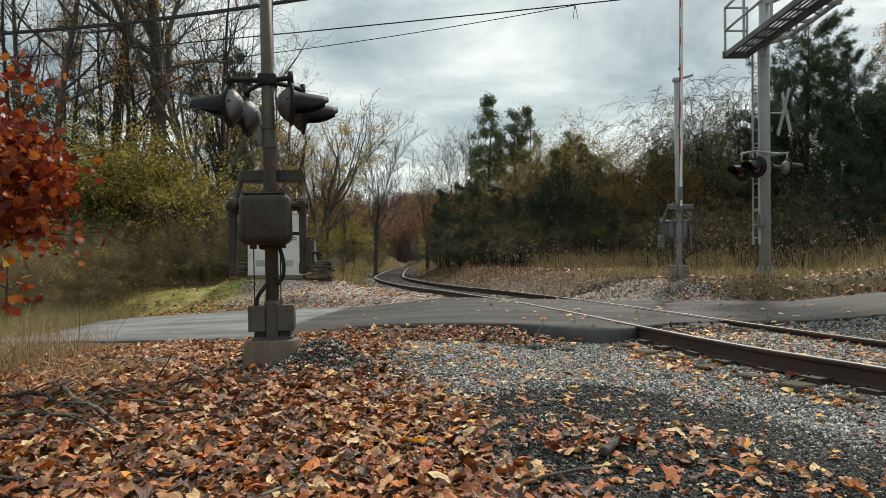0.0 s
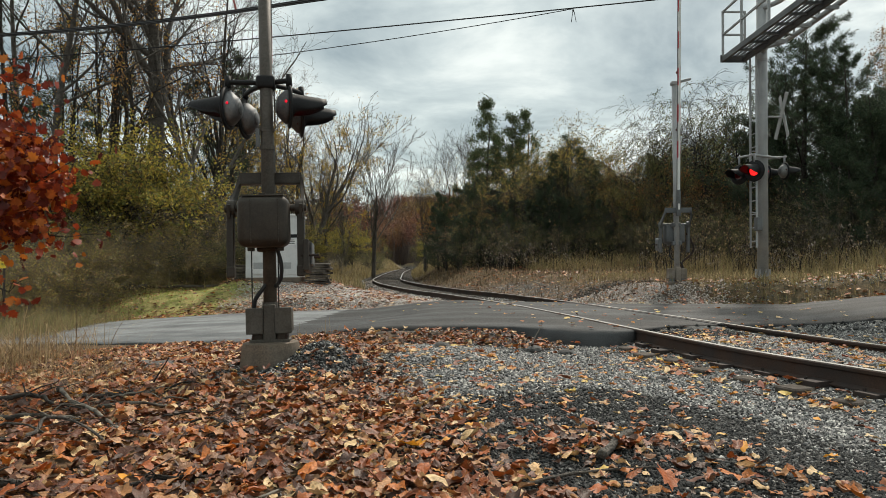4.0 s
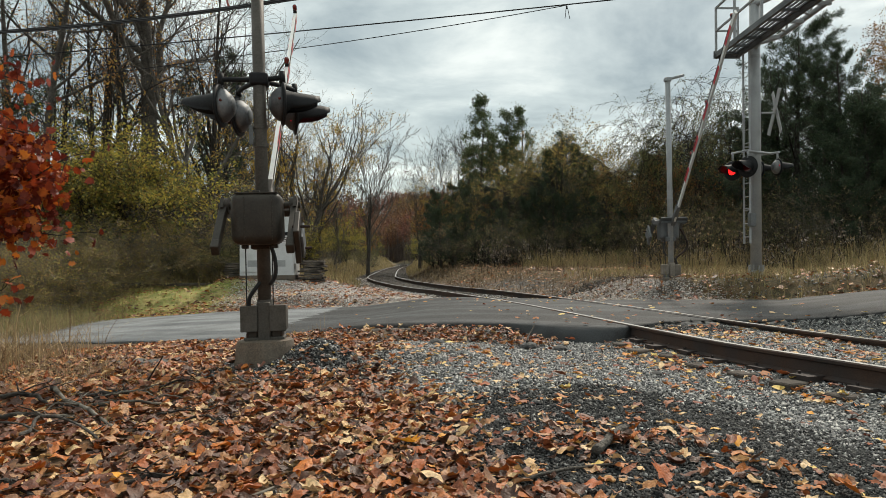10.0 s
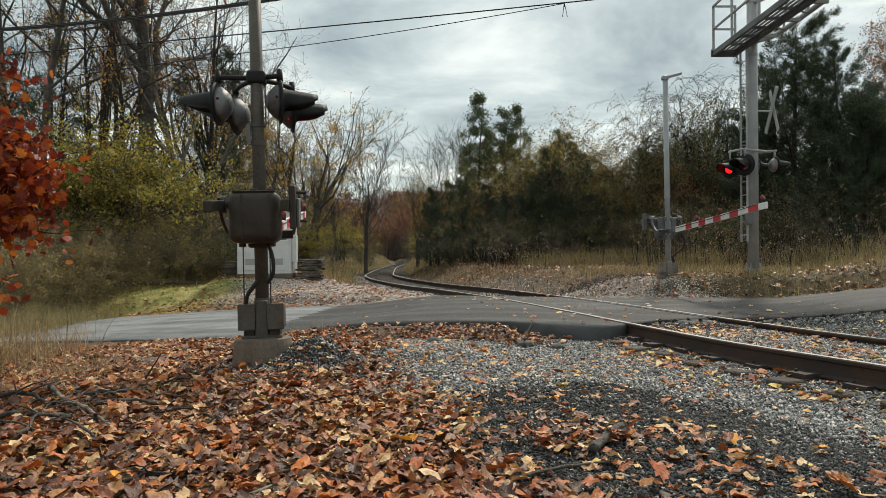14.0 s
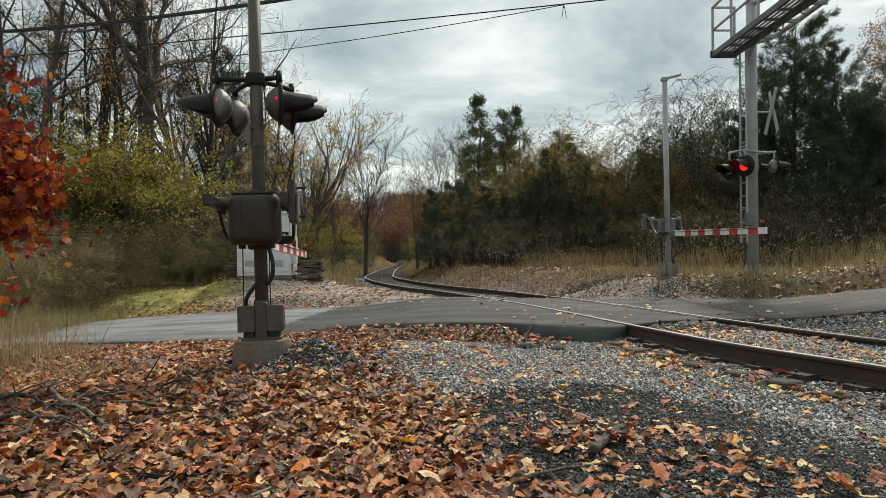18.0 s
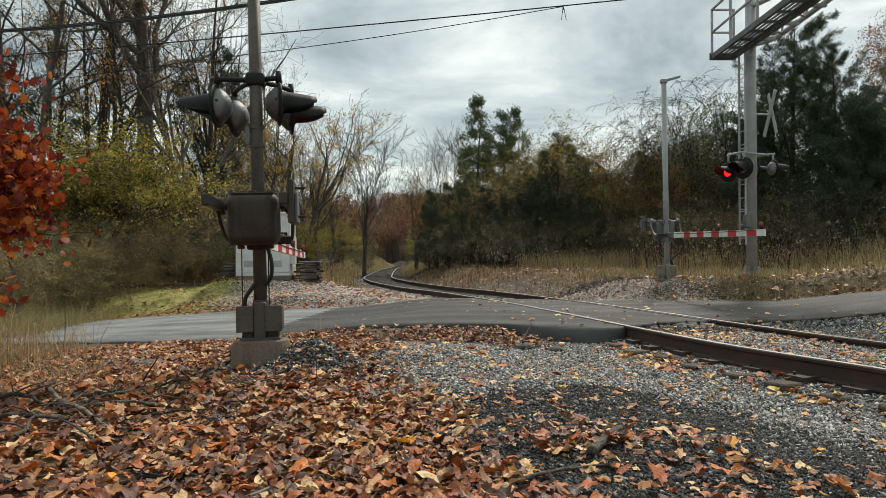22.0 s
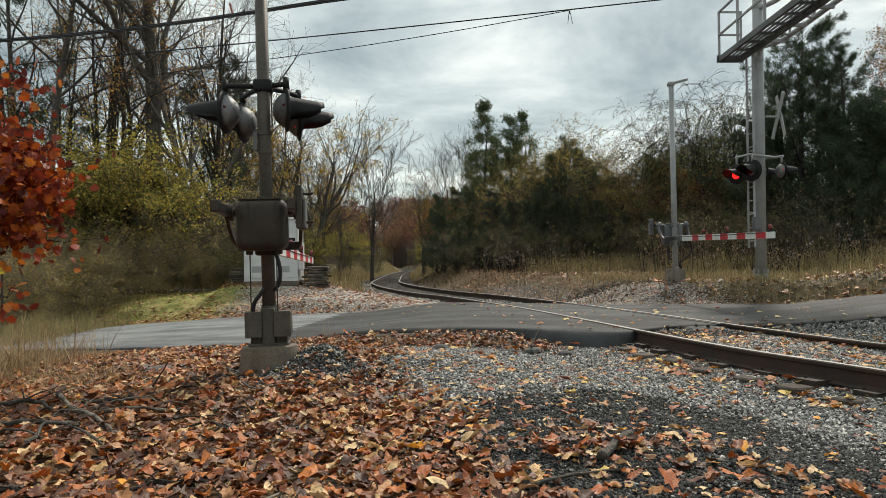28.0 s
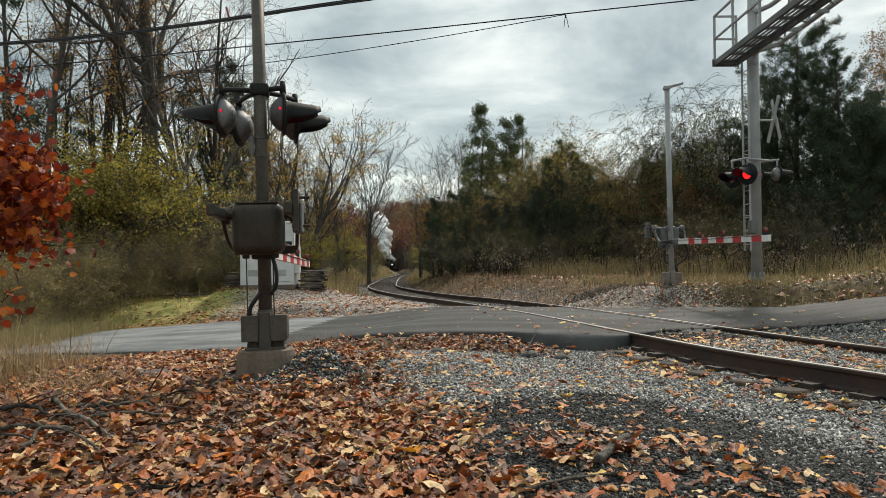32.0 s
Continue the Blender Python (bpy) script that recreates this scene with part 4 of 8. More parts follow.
def ground_cover():
    rng = np.random.RandomState(11)
    fore = lambda x, y: (road_sn(x, y)[1] < -0.05)
    thick = lambda x, y: litter_weight(x, y) * fore(x, y)
    a = scatter(74000, -7.5, 2.5, 2.4, 12, lambda x, y: thick(x, y) * np.interp(y, (2.4, 5, 12), (0.85, 0.7, 0.4)), rng)
    tagged(lay_leaves("leaf_litter", a, 0.079, land_z, LEAF, rng, 0.17, 0.62, 0.055), "thick litter of curled rust-brown fallen leaves", "fallen leaves", kind="stuff")
    b = scatter(8500, -3, 8, 2.4, 9.5, lambda x, y: fore(x, y) * np.clip(0.25 + 0.35 * wobble(x, y, 2.1, 61), 0.05, 0.8), rng)
    tagged(lay_leaves("scattered_leaves", b, 0.080, land_z, LEAF_PALE, rng, 0.06, 0.35, 0.006), "pale yellow and tan leaves scattered over gravel", "fallen leaves", kind="stuff")
    b = scatter(8500, -1, 7, 2.4, 9.5, lambda x, y: fore(x, y) * np.clip(0.12 + 0.4 * wobble(x, y, 1.9, 63), 0.02, 0.7), rng)
    tagged(lay_leaves("brown_leaves", b, 0.080, land_z, LEAF_TAN, rng, 0.09, 0.5, 0.008), "brown and red leaves scattered over gravel", "fallen leaves", kind="stuff")
    c = scatter(1500, -6, 9, 7, 16, lambda x, y: (~fore(x, y)) * np.exp(-(track_dist(x, y) / 2.5) ** 2) * 0.55, rng)
    tagged(lay_leaves("road_leaves", c, 0.085, surface_z, LEAF_PALE, rng, 0.12, 0.25, 0.0), "pale leaves lying on the asphalt crossing", "fallen leaves", kind="stuff")
    d = scatter(18000, -16, 16, 9, 27, lambda x, y: (road_sn(x, y)[1] > ROAD_W + 0.1) * np.clip(0.25 + 0.9 * np.exp(-((road_sn(x, y)[1] - ROAD_W - 0.7) / 1.2) ** 2), 0, 1) * (np.abs(track_dist(x, y)) > 1.4), rng)
    d = np.concatenate([d, scatter(8000, -8, 0, 14, 26, lambda x, y: (road_sn(x, y)[1] > ROAD_W + 0.1) * (track_dist(x, y) < -1.5) * np.clip(0.5 + 0.5 * wobble(x, y, 1.2, 64), 0.1, 1), rng), scatter(10000, 0, 14, 10, 34, lambda x, y: (road_sn(x, y)[1] > ROAD_W + 0.3) * (track_dist(x, y) > 2.0) * np.clip(0.4 + 0.5 * wobble(x, y, 0.9, 65), 0.1, 1), rng)])
    tagged(lay_leaves("verge_leaves", d, 0.10, land_z, LEAF, rng, 0.2, 0.3, 0.09), "orange-brown leaves strewn along the grass verge", "fallen leaves", kind="stuff")
    e = scatter(11000, -15, -4, 14.5, 25, lambda x, y: (road_sn(x, y)[1] > ROAD_W + 0.1) * (track_dist(x, y) < -2) * np.clip(0.10 + 0.14 * wobble(x, y, 1.1, 67) + 0.85 * np.exp(-((road_sn(x, y)[1] - ROAD_W - 0.4) / 1.0) ** 2), 0, 1), rng)
    tagged(lay_leaves("lawn_leaves", e, 0.10, lambda x, y: land_z(x, y) + 0.05, LEAF, rng, 0.15, 0.3, 0.05), "rust-brown leaves lying on the lawn edge", "fallen leaves", kind="stuff")
    e = scatter(5000, 2.5, 9, 10.5, 17, lambda x, y: (track_dist(x, y) > 2.2) * np.exp(-((road_sn(x, y)[1] - ROAD_W - 0.3) / 0.28) ** 2) * np.clip(0.6 + 0.6 * wobble(x, y, 1.3, 68), 0, 1), rng)
    tagged(lay_leaves("kerb_leaves", e, 0.10, lambda x, y: land_z(x, y) + 0.01, LEAF, rng, 0.15, 0.4, 0.03), "orange leaves drifted along the far road edge", "fallen leaves", kind="stuff")
    e = scatter(9500, 0, 7, 3.5, 9.5, lambda x, y: fore(x, y) * (np.exp(-((track_dist(x, y) + 1.05) / 0.28) ** 2) + 0.5 * np.exp(-((track_dist(x, y) - 1.05) / 0.5) ** 2)) * np.clip(0.35 + 0.6 * wobble(x, y, 2.6, 62), 0, 1), rng)
    tagged(lay_leaves("leaves_at_rail", e, 0.085, land_z, LEAF_PALE, rng, 0.14, 0.5, 0.02), "tan and orange leaves drifted against the rail", "fallen leaves", kind="stuff")
    h = scatter(5500, -7, 2.5, -3, 2.7, lambda x, y: np.clip(litter_weight(x, np.maximum(y, 2.4)) * (0.6 + 0.4 * wobble(x, y, 1.1, 66)), 0, 1), rng, near=False)
    tagged(lay_leaves("leaf_litter_behind", h, 0.11, land_z, LEAF, rng, 0.24, 0.6, 0.03), "fallen leaves on the ground behind", "fallen leaves", kind="stuff")
    # gravel
    bare = lambda x, y: fore(x, y) * (1 - 0.93 * litter_weight(x, y))
    dark = lambda x, y: np.clip(smooth01(0.6 * wobble(x, y, 1.3, 31) + 0.5 * wobble(x, y, 4, 33) + 1.9 * np.exp(-np.abs((x - 0.95) / 1.05) ** 2.6 - np.abs((y - 4.0) / 1.8) ** 2.6) + 1.6 * (np.abs(track_dist(x, y)) < 0.62) * smooth01(road_sn(x, y)[1], -2.2, -0.9) - 0.55, -0.35, 0.55), 0, 1)
    for y0, y1, x0, x1, n, k in ((2.4, 4.6, -1.2, 3.6, 60000, 0.80), (4.6, 9.3, -2.5, 6.5, 74000, 0.95)):
        g = scatter(n, x0, x1, y0, y1, lambda x, y: bare(x, y) * (1 - 0.93 * dark(x, y)), rng)
        tagged(stones("ballast_gravel", g, 0.038 * k, land_z, STONE, rng), "grey crushed stone ballast", "gravel", kind="stuff")
        g = scatter(n, x0, x1, y0, y1, lambda x, y: bare(x, y) * (0.12 + 0.88 * dark(x, y)), rng)
        tagged(stones("dark_gravel", g, 0.036 * k, land_z, STONE_DARK, rng), "dark charcoal-grey crushed stone", "gravel", kind="stuff")
    g = scatter(9000, -6, 8, 6.5, 11, lambda x, y: np.exp(-((road_sn(x, y)[1] + 0.12) / 0.10) ** 2) * np.clip(0.35 + 0.9 * wobble(x, y, 2.3, 73), 0, 1), rng)
    tagged(stones("asphalt_crumbs", g, 0.075, land_z, STONE_DARK, rng, 0.1), "crumbled lumps of asphalt along the road edge", "gravel", kind="stuff")
    g = scatter(14000, -2.8, 0.2, 5.4, 8.2, lambda x, y: np.exp(-(((x + 1.30) / 0.85) ** 4 + ((y - 6.45) / 0.65) ** 4)), rng)
    tagged(stones("footing_gravel", g, 0.036, land_z, STONE_DARK, rng, 0.1), "dark gravel heaped round the concrete footing", "gravel", kind="stuff")
    g = scatter(34000, -7.5, 8, 13, 40, lambda x, y: (road_sn(x, y)[1] > ROAD_W) * np.maximum((np.abs(track_dist(x, y)) > 0.8) * np.exp(-(track_dist(x, y) / (2.2 - 0.9 * smooth01(y, 20, 28))) ** 2), np.maximum((x > -7) * (x < -0.5) * (y < 26) * (track_dist(x, y) < 0) * 0.8, (track_dist(x, y) > 0) * (y < 19.5) * (x < 5.3) * np.clip(0.6 + 0.7 * wobble(x, y, 0.8, 71), 0, 1))), rng)
    tagged(stones("trackside_gravel", g, 0.055, land_z, STONE_PALE, rng), "pale grey crushed stone beside the track", "gravel", kind="stuff")
    g = scatter(60000, -8, 3, 13.5, 95, lambda x, y: (road_sn(x, y)[1] > ROAD_W) * (np.abs(track_dist(x, y)) < np.where(y > 24, 1.6, 0.95)), rng)
    tagged(stones("bed_gravel", g, 0.06, land_z, STONE_BED, rng), "dull brown-grey ballast between the rails", "gravel", kind="stuff")
    g = scatter(36000, -7.5, 0, 14.5, 26, lambda x, y: (road_sn(x, y)[1] > ROAD_W + 0.1) * (track_dist(x, y) < -1.2) * smooth01(x, -7.4, -6.2), rng)
    tagged(stones("pad_gravel", g, 0.052, land_z, STONE_PALE, rng), "pale pinkish crushed stone round the cabinet", "gravel", kind="stuff")
    g = scatter(14000, 1.5, 8.5, 15.5, 21, lambda x, y: np.exp(-(((x - 4.2) / 1.7) ** 2 + ((y - 17.75 - 0.25 * wobble(x, y, 2, 8)) / 0.42) ** 2)) * (road_sn(x, y)[1] > ROAD_W + 0.3), rng)
    tagged(stones("shale_rubble", g, 0.078, lambda x, y: land_z(x, y) + 0.03, STONE_BED, rng), "ridge of dark muddy clods on the bank", "gravel", kind="stuff")
    g = scatter(26000, 1.2, 6.2, 13, 18, lambda x, y: (road_sn(x, y)[1] > ROAD_W + 0.25) * (track_dist(x, y) > 1.6) * (1 - smooth01(x + 0.4 * wobble(x, y, 1.5, 74), 4.8, 5.8)) * (y < 17.6), rng)
    tagged(stones("mound_gravel", g, 0.042, lambda x, y: land_z(x, y) + 0.012, STONE_PALE, rng), "mound of pale grey crushed stone beside the road", "gravel", kind="stuff")
    g = scatter(22000, 1.0, 16, 9, 24, lambda x, y: (track_dist(x, y) > 1.8) * (y < 17.5 + 0.25 * (x - 2))  * (road_sn(x, y)[1] > ROAD_W + 0.1) * np.clip(0.3 + 0.8 * wobble(x, y, 1.1, 72), 0, 1), rng)
    tagged(stones("bank_gravel", g, 0.06, land_z, STONE, rng), "grey loose stones over the bank", "gravel", kind="stuff")


ground_cover()


# ---------------------------------------------------------------- crossing equipment
MOVERS = {"arms": [], "flash_a": [], "flash_b": []}


def lamp(parent, at, face, shell, which, scale=1.0, peeps=(-1, 1), drop_angle=0.0):
    """A round flashing crossing lamp that faces the given way: backing disc, rear housing, hood, lens and a turning light element."""
    f = Vector((face[0], face[1], 0)).normalized()
    ang = math.degrees(math.atan2(f.y, f.x))
    m = pose(*at, 0, 0, ang)
    k = scale
    disc = part("backing_disc", lathe([(0.0, -0.012), (0.205 * k, -0.012), (0.225 * k, 0.0), (0.215 * k, 0.012), (0.0, 0.012)], (0, 0, 0), (1, 0, 0), 32), BLACK, parent, "round black backing disc", True)
    disc.matrix_local = m
    part("rear_housing", lathe([(0.0, -0.128 * k), (0.07 * k, -0.128 * k), (0.075 * k, -0.120 * k), (0.10 * k, -0.118 * k), (0.112 * k, -0.108 * k), (0.168 * k, -0.05 * k), (0.176 * k, -0.013)], (0, 0, 0), (1, 0, 0), 28), shell, disc, "domed metal lamp housing", True)
    part("rear_cap", lathe([(0.0, -0.137 * k), (0.064 * k, -0.137 * k), (0.070 * k, -0.131 * k), (0.070 * k, -0.126 * k)], (0, 0, 0), (1, 0, 0), 24), GALV_DULL_SHADE, disc, "pale round end cap", True)
    b = bmesh.new()
    n, L, r = 18, 0.37 * k, 0.140 * k
    rings = []
    for j, x in enumerate(np.linspace(0.012, L, 7)):
        drop = 0.035 * k * (j / 6.0)
        reach = (235, 228, 220, 208, 190, 165, 130)[j]
        ring = []
        for rr in (r * (1 - 0.06 * j / 6), r * (1 - 0.06 * j / 6) - 0.006):
            ring.append([b.verts.new((x, rr * math.sin(radians(a)), rr * math.cos(radians(a)) - drop)) for a in np.linspace(-reach / 2 - 28 * (j == 0), reach / 2 + 28 * (j == 0), n)])
        rings.append(ring)
    for p, q in zip(rings, rings[1:]):
        for i in range(n - 1):
            b.faces.new((p[0][i], q[0][i], q[0][i + 1], p[0][i + 1]))
            b.faces.new((p[1][i + 1], q[1][i + 1], q[1][i], p[1][i]))
        for i in (0, n - 1):
            b.faces.new((p[0][i], p[1][i], q[1][i], q[0][i]))
    for i in range(n - 1):
        b.faces.new((rings[-1][0][i], rings[-1][1][i], rings[-1][1][i + 1], rings[-1][0][i + 1]))
    part("hood", b, BLACK, disc, "black sheet-metal hood", True)
    part("lens_ring", lathe([(0.105 * k, 0.012), (0.125 * k, 0.012), (0.122 * k, 0.03), (0.107 * k, 0.03), (0.105 * k, 0.012)], (0, 0, 0), (1, 0, 0), 28, False), BLACK, disc)
    # a two-faced element, one face lit, that turns about the upright axis
    el = lathe([(0.0, -0.004), (0.1 * k, -0.004), (0.1 * k, 0.004), (0.0, 0.004)], (0, 0, 0), (1, 0, 0), 24)
    bead = bmesh.new()
    bmesh.ops.create_uvsphere(bead, u_segments=12, v_segments=8, radius=0.016 * k)
    me = bpy.data.meshes.new("light_element")
    el.to_mesh(me); el.free()
    me.materials.append(LENS); me.materials.append(LIT)
    for p in me.polygons:
        p.material_index = 1 if p.normal.x > 0.5 else 0
    e = new("light_element", me); e.parent = disc
    e.matrix_local = pose(0.022, 0, 0, 0, 0, 180)
    e["label"] = "red signal light that flashes on and off"
    MOVERS["flash_" + which].append((e, Vector((0.022, 0, 0))))
    me2 = bpy.data.meshes.new("peephole")
    bead.to_mesh(me2); bead.free()
    me2.materials.append(LENS); me2.materials.append(LIT_DIM)
    for p in me2.polygons:
        p.material_index = 1 if p.normal.x > 0.3 else 0
    for sgn in peeps:
        e2 = new("peephole", me2); e2.parent = disc
        at2 = Vector((-0.05 * k, 0.163 * k * sgn * math.cos(drop_angle), 0.02 - 0.163 * k * math.sin(drop_angle)))
        e2.matrix_local = Matrix.Translation(at2) @ pose(0, 0, 0, 0, 0, 180 + 90 * sgn)
        MOVERS["flash_" + which].append((e2, at2, 90 * sgn))
    return disc


def gate_mast(m, label, pole_mat, box_mat, height, base_mat, lift=0.0):
    """A gate mast: footing, junction base, pole, drive box and a pivoted arm with counterweights. The arm falls towards local +y."""
    t = thing("crossing_gate", m, label, "crossing gate", "gates at the crossing")
    part("pole", rod((0, 0, 0.5), (0, 0, height), 0.061, 0.056, 20), pole_mat, t, smooth=True)
    for za, zb in ((2.02, 2.06), (2.19, 2.22)):
        part("pole_collar", rod((0, 0, za), (0, 0, zb), 0.071, None, 20), pole_mat, t)
    b = box(0.115, 0.2, 0.34, (0, 0, 0.43), bevel=0.012)
    rod((0, 0, 0.54), (0, 0, 0.62), 0.078, 0.07, 18, bm=b)
    box(0.36, 0.2, 0.03, (0, 0, 0.268), bevel=0.008, bm=b)
    part("base_casting", b, base_mat, t)
    for s in (-1, 1):
        j = part("junction_box", box(0.145, 0.19, 0.225, (s * 0.128, -0.02, 0.455), bevel=0.018, seg=3), base_mat, t)
        part("lid", box(0.15, 0.012, 0.235, (s * 0.128, -0.122, 0.455), bevel=0.005, seg=1), base_mat, j)
        part("foot", box(0.10, 0.15, 0.075, (s * 0.11, 0, 0.305), bevel=0.012), box_mat, t)
        part("anchor_bolt", rod((s * 0.15, -0.07, 0.25), (s * 0.15, -0.07, 0.32), 0.012, None, 6), RAIL, t)
    f = lathe([(0.30, -0.25), (0.285, 0.0), (0.262, 0.20), (0.25, 0.25), (0.20, 0.258), (0.0, 0.258)], sides=28)
    part("footing", f, CONCRETE, t, "round weathered concrete footing")
    # drive box on the side away from the arm
    d = box(0.435, 0.34, 0.455, (-0.005, -0.235, 1.345), bevel=0.078, seg=5)
    drive = part("drive_box", d, box_mat, t, "large dark cast-metal drive box", True)
    part("box_lid", box(0.37, 0.30, 0.012, (0.0, -0.235, 1.566), bevel=0.004, seg=1), box_mat, drive)
    for x in (-0.10, 0.135):
        part("rib", box(0.008, 0.346, 0.38, (x, -0.235, 1.345), bevel=0.002, seg=1), box_mat, drive)
    part("latch", box(0.06, 0.03, 0.03, (0.0, -0.36, 1.575), bevel=0.006), box_mat, drive)
    for x in (-0.13, 0.13):
        part("bracket_foot", box(0.05, 0.1, 0.06, (x, -0.2, 1.115), bevel=0.008), box_mat, drive)
    for zc in (1.13, 1.54):
        part("mounting_clamp", box(0.2, 0.16, 0.1, (0, -0.03, zc), bevel=0.02), box_mat, t)
    piv = Vector((0, -0.16, 1.47 + lift))
    part("pivot_shaft", rod((-0.36, piv.y, piv.z), (0.36, piv.y, piv.z), 0.032, None, 14), box_mat, t)
    # conduits and rods
    part("conduit", pipe(arc([(0.08, -0.12, 1.12), (0.12, -0.13, 0.98), (0.115, -0.11, 0.84), (0.06, -0.05, 0.76)]), 0.018, 10), CABLE, t, "black flexible conduit", True)
    part("conduit", pipe(arc([(-0.14, -0.03, 0.565), (-0.125, -0.04, 0.65), (-0.06, -0.05, 0.74), (-0.03, -0.04, 0.78)]), 0.019, 10), CABLE, t, "black flexible conduit", True)
    for x in (-0.145, 0.09):
        part("tie_wire", rod((x, -0.1, 0.57), (x + 0.005, -0.12, 1.12), 0.006, None, 6), CABLE, t)
    # the arm, in the pivot's own space, drawn lowered
    arm = bmesh.new()
    L0, L1, z0 = 0.34, 5.25, -0.30
    vs = []
    for y, w in ((L0, 0.06), (2.2, 0.055), (L1, 0.05)):
        vs.append([arm.verts.new((x, y, z0 + z)) for x, z in ((-0.02, -w), (0.02, -w), (0.02, w), (-0.02, w))])
    for p, q in zip(vs, vs[1:]):
        for i in range(4):
            arm.faces.new((p[i], q[i], q[(i + 1) % 4], p[(i + 1) % 4]))
    arm.faces.new(vs[0]); arm.faces.new(vs[-1][::-1])
    g = part("gate_arm", arm, WHITE, t, "red and white striped barrier arm that swings down")
    for i in range(5):
        y0 = 1.47 + i * 0.79
        w = np.interp(y0 + 0.17, (0.28, 2.2, 5.05), (0.06, 0.055, 0.05)) + 0.0015
        for sx in (-1, 1):
            part("red_stripe", box(0.003, 0.37, 2 * w - 0.004, (sx * 0.0215, y0 + 0.185, z0)), RED, g)
    for y in (2.1, 3.35, 5.12):
        part("arm_lamp", lathe([(0.024, 0), (0.031, 0.015), (0.031, 0.055), (0.02, 0.078), (0.0, 0.082)], (0, y, z0 + 0.085), (0, y, z0 + 1), 12), ARM_LAMP, g, "small red lamp on the arm", True)
        part("lamp_socket", box(0.05, 0.075, 0.045, (0, y, z0 + 0.068), bevel=0.008, seg=1), BLACK, g)
    part("arm_cable", pipe([(0.024, 0.3, z0 + 0.03), (0.024, 2.5, z0 + 0.02), (0.024, 4.9, z0 + 0.04)], 0.007, 6), CABLE, g)
    part("arm_bracket", box(0.09, 0.45, 0.1, (0, 0.42, z0), bevel=0.012, bm=box(0.07, 0.3, 0.13, (0, 0.62, z0), bevel=0.01)), box_mat, g)
    part("crossbar", box(0.56, 0.10, 0.02, (0.0, 0.33, z0 + 0.03), bevel=0.005, bm=box(0.56, 0.02, 0.075, (0.0, 0.28, z0), bevel=0.005)), box_mat, g)
    for s in (-1, 1):
        pl = bmesh.new()
        line = arc([(s * 0.315, -0.02, 0.05), (s * 0.318, 0.03, -0.06), (s * 0.312, 0.12, -0.18), (s * 0.295, 0.24, -0.28), (s * 0.272, 0.36, z0 - 0.02)], 5)
        rings = []
        for j, p in enumerate(line):
            w = 0.075 - 0.030 * j / (len(line) - 1)
            rings.append([pl.verts.new(p + Vector(q)) for q in ((-0.014, -w, 0.012), (0.014, -w, 0.012), (0.014, w * 0.6, w * 0.5), (-0.014, w * 0.6, w * 0.5))])
        for p, q in zip(rings, rings[1:]):
            for j in range(4):
                pl.faces.new((p[j], q[j], q[(j + 1) % 4], p[(j + 1) % 4]))
        pl.faces.new(rings[0][::-1]); pl.faces.new(rings[-1])
        bmesh.ops.recalc_face_normals(pl, faces=pl.faces)
        rod((s * 0.265, 0, 0), (s * 0.335, 0, 0), 0.075, None, 18, bm=pl)
        rod((s * 0.26, 0, 0), (s * 0.36, 0, 0), 0.03, None, 12, bm=pl)
        part("side_plate", pl, box_mat, g)
        w = box(0.016, 0.64, 0.085, (s * 0.285, -0.29, 0.0), bevel=0.004, seg=1)
        for zf in (-0.036, 0.036):
            box(0.062, 0.64, 0.014, (s * 0.308, -0.29, zf), bevel=0.004, seg=1, bm=w)
        box(0.07, 0.10, 0.10, (s * 0.305, -0.57, 0.0), bevel=0.012, bm=w)
        part("counterweight_arm", w, box_mat, g, "open steel channel that carries the weights")
        if s < 0:
            continue
        cw = part("counterweight", box(0.05, 0.28, 0.36, (0.362, -0.44, -0.02), bevel=0.010), box_mat, g, "slab-shaped metal counterweight")
        part("weight_plate", box(0.022, 0.20, 0.24, (0.400, -0.42, -0.07), bevel=0.006), GALV_DULL_SHADE, cw, "pale grey add-on weight plate")
        for zb in (-0.12, 0.12):
            part("weight_bolt", rod((0.32, -0.44, zb - 0.02), (0.47, -0.44, zb - 0.02), 0.012, None, 8), RAIL, cw)
    g.matrix_local = Matrix.Translation(piv) @ pose(0, 0, 0, 86, 0, 0)
    MOVERS["arms"].append((g, piv))
    return t


near = gate_mast(pose(-1.638, 6.4, 0.017, 0, -1.1, 6.5), "dark brown crossing gate mast with flashing lamps on a concrete footing", POLE_BROWN, BOX_BROWN, 4.1, POLE_BROWN)
far = gate_mast(pose(5.065, 15.5, 0.527 - 0.25, 0, 0.2, 178), "silver-grey crossing gate mast with striped arm beside the road", GALV, GALV_DULL_SHADE, 4.70, BASE_TAN, 0.08)
part("top_bracket", box(0.46, 0.08, 0.05, (-0.14, 0.0, 4.74), (0, 14, 0), bevel=0.01, bm=box(0.14, 0.14, 0.09, (0, 0, 4.70), bevel=0.015)), GALV, far)

part("conduit", pipe(arc([(-0.10, -0.05, 0.56), (-0.16, -0.12, 0.72), (-0.34, -0.16, 0.86), (-0.42, -0.16, 1.02), (-0.34, -0.16, 1.24), (-0.26, -0.16, 1.36)]), 0.022, 10), RAIL, far, "rusty flexible conduit looping to the drive", True)


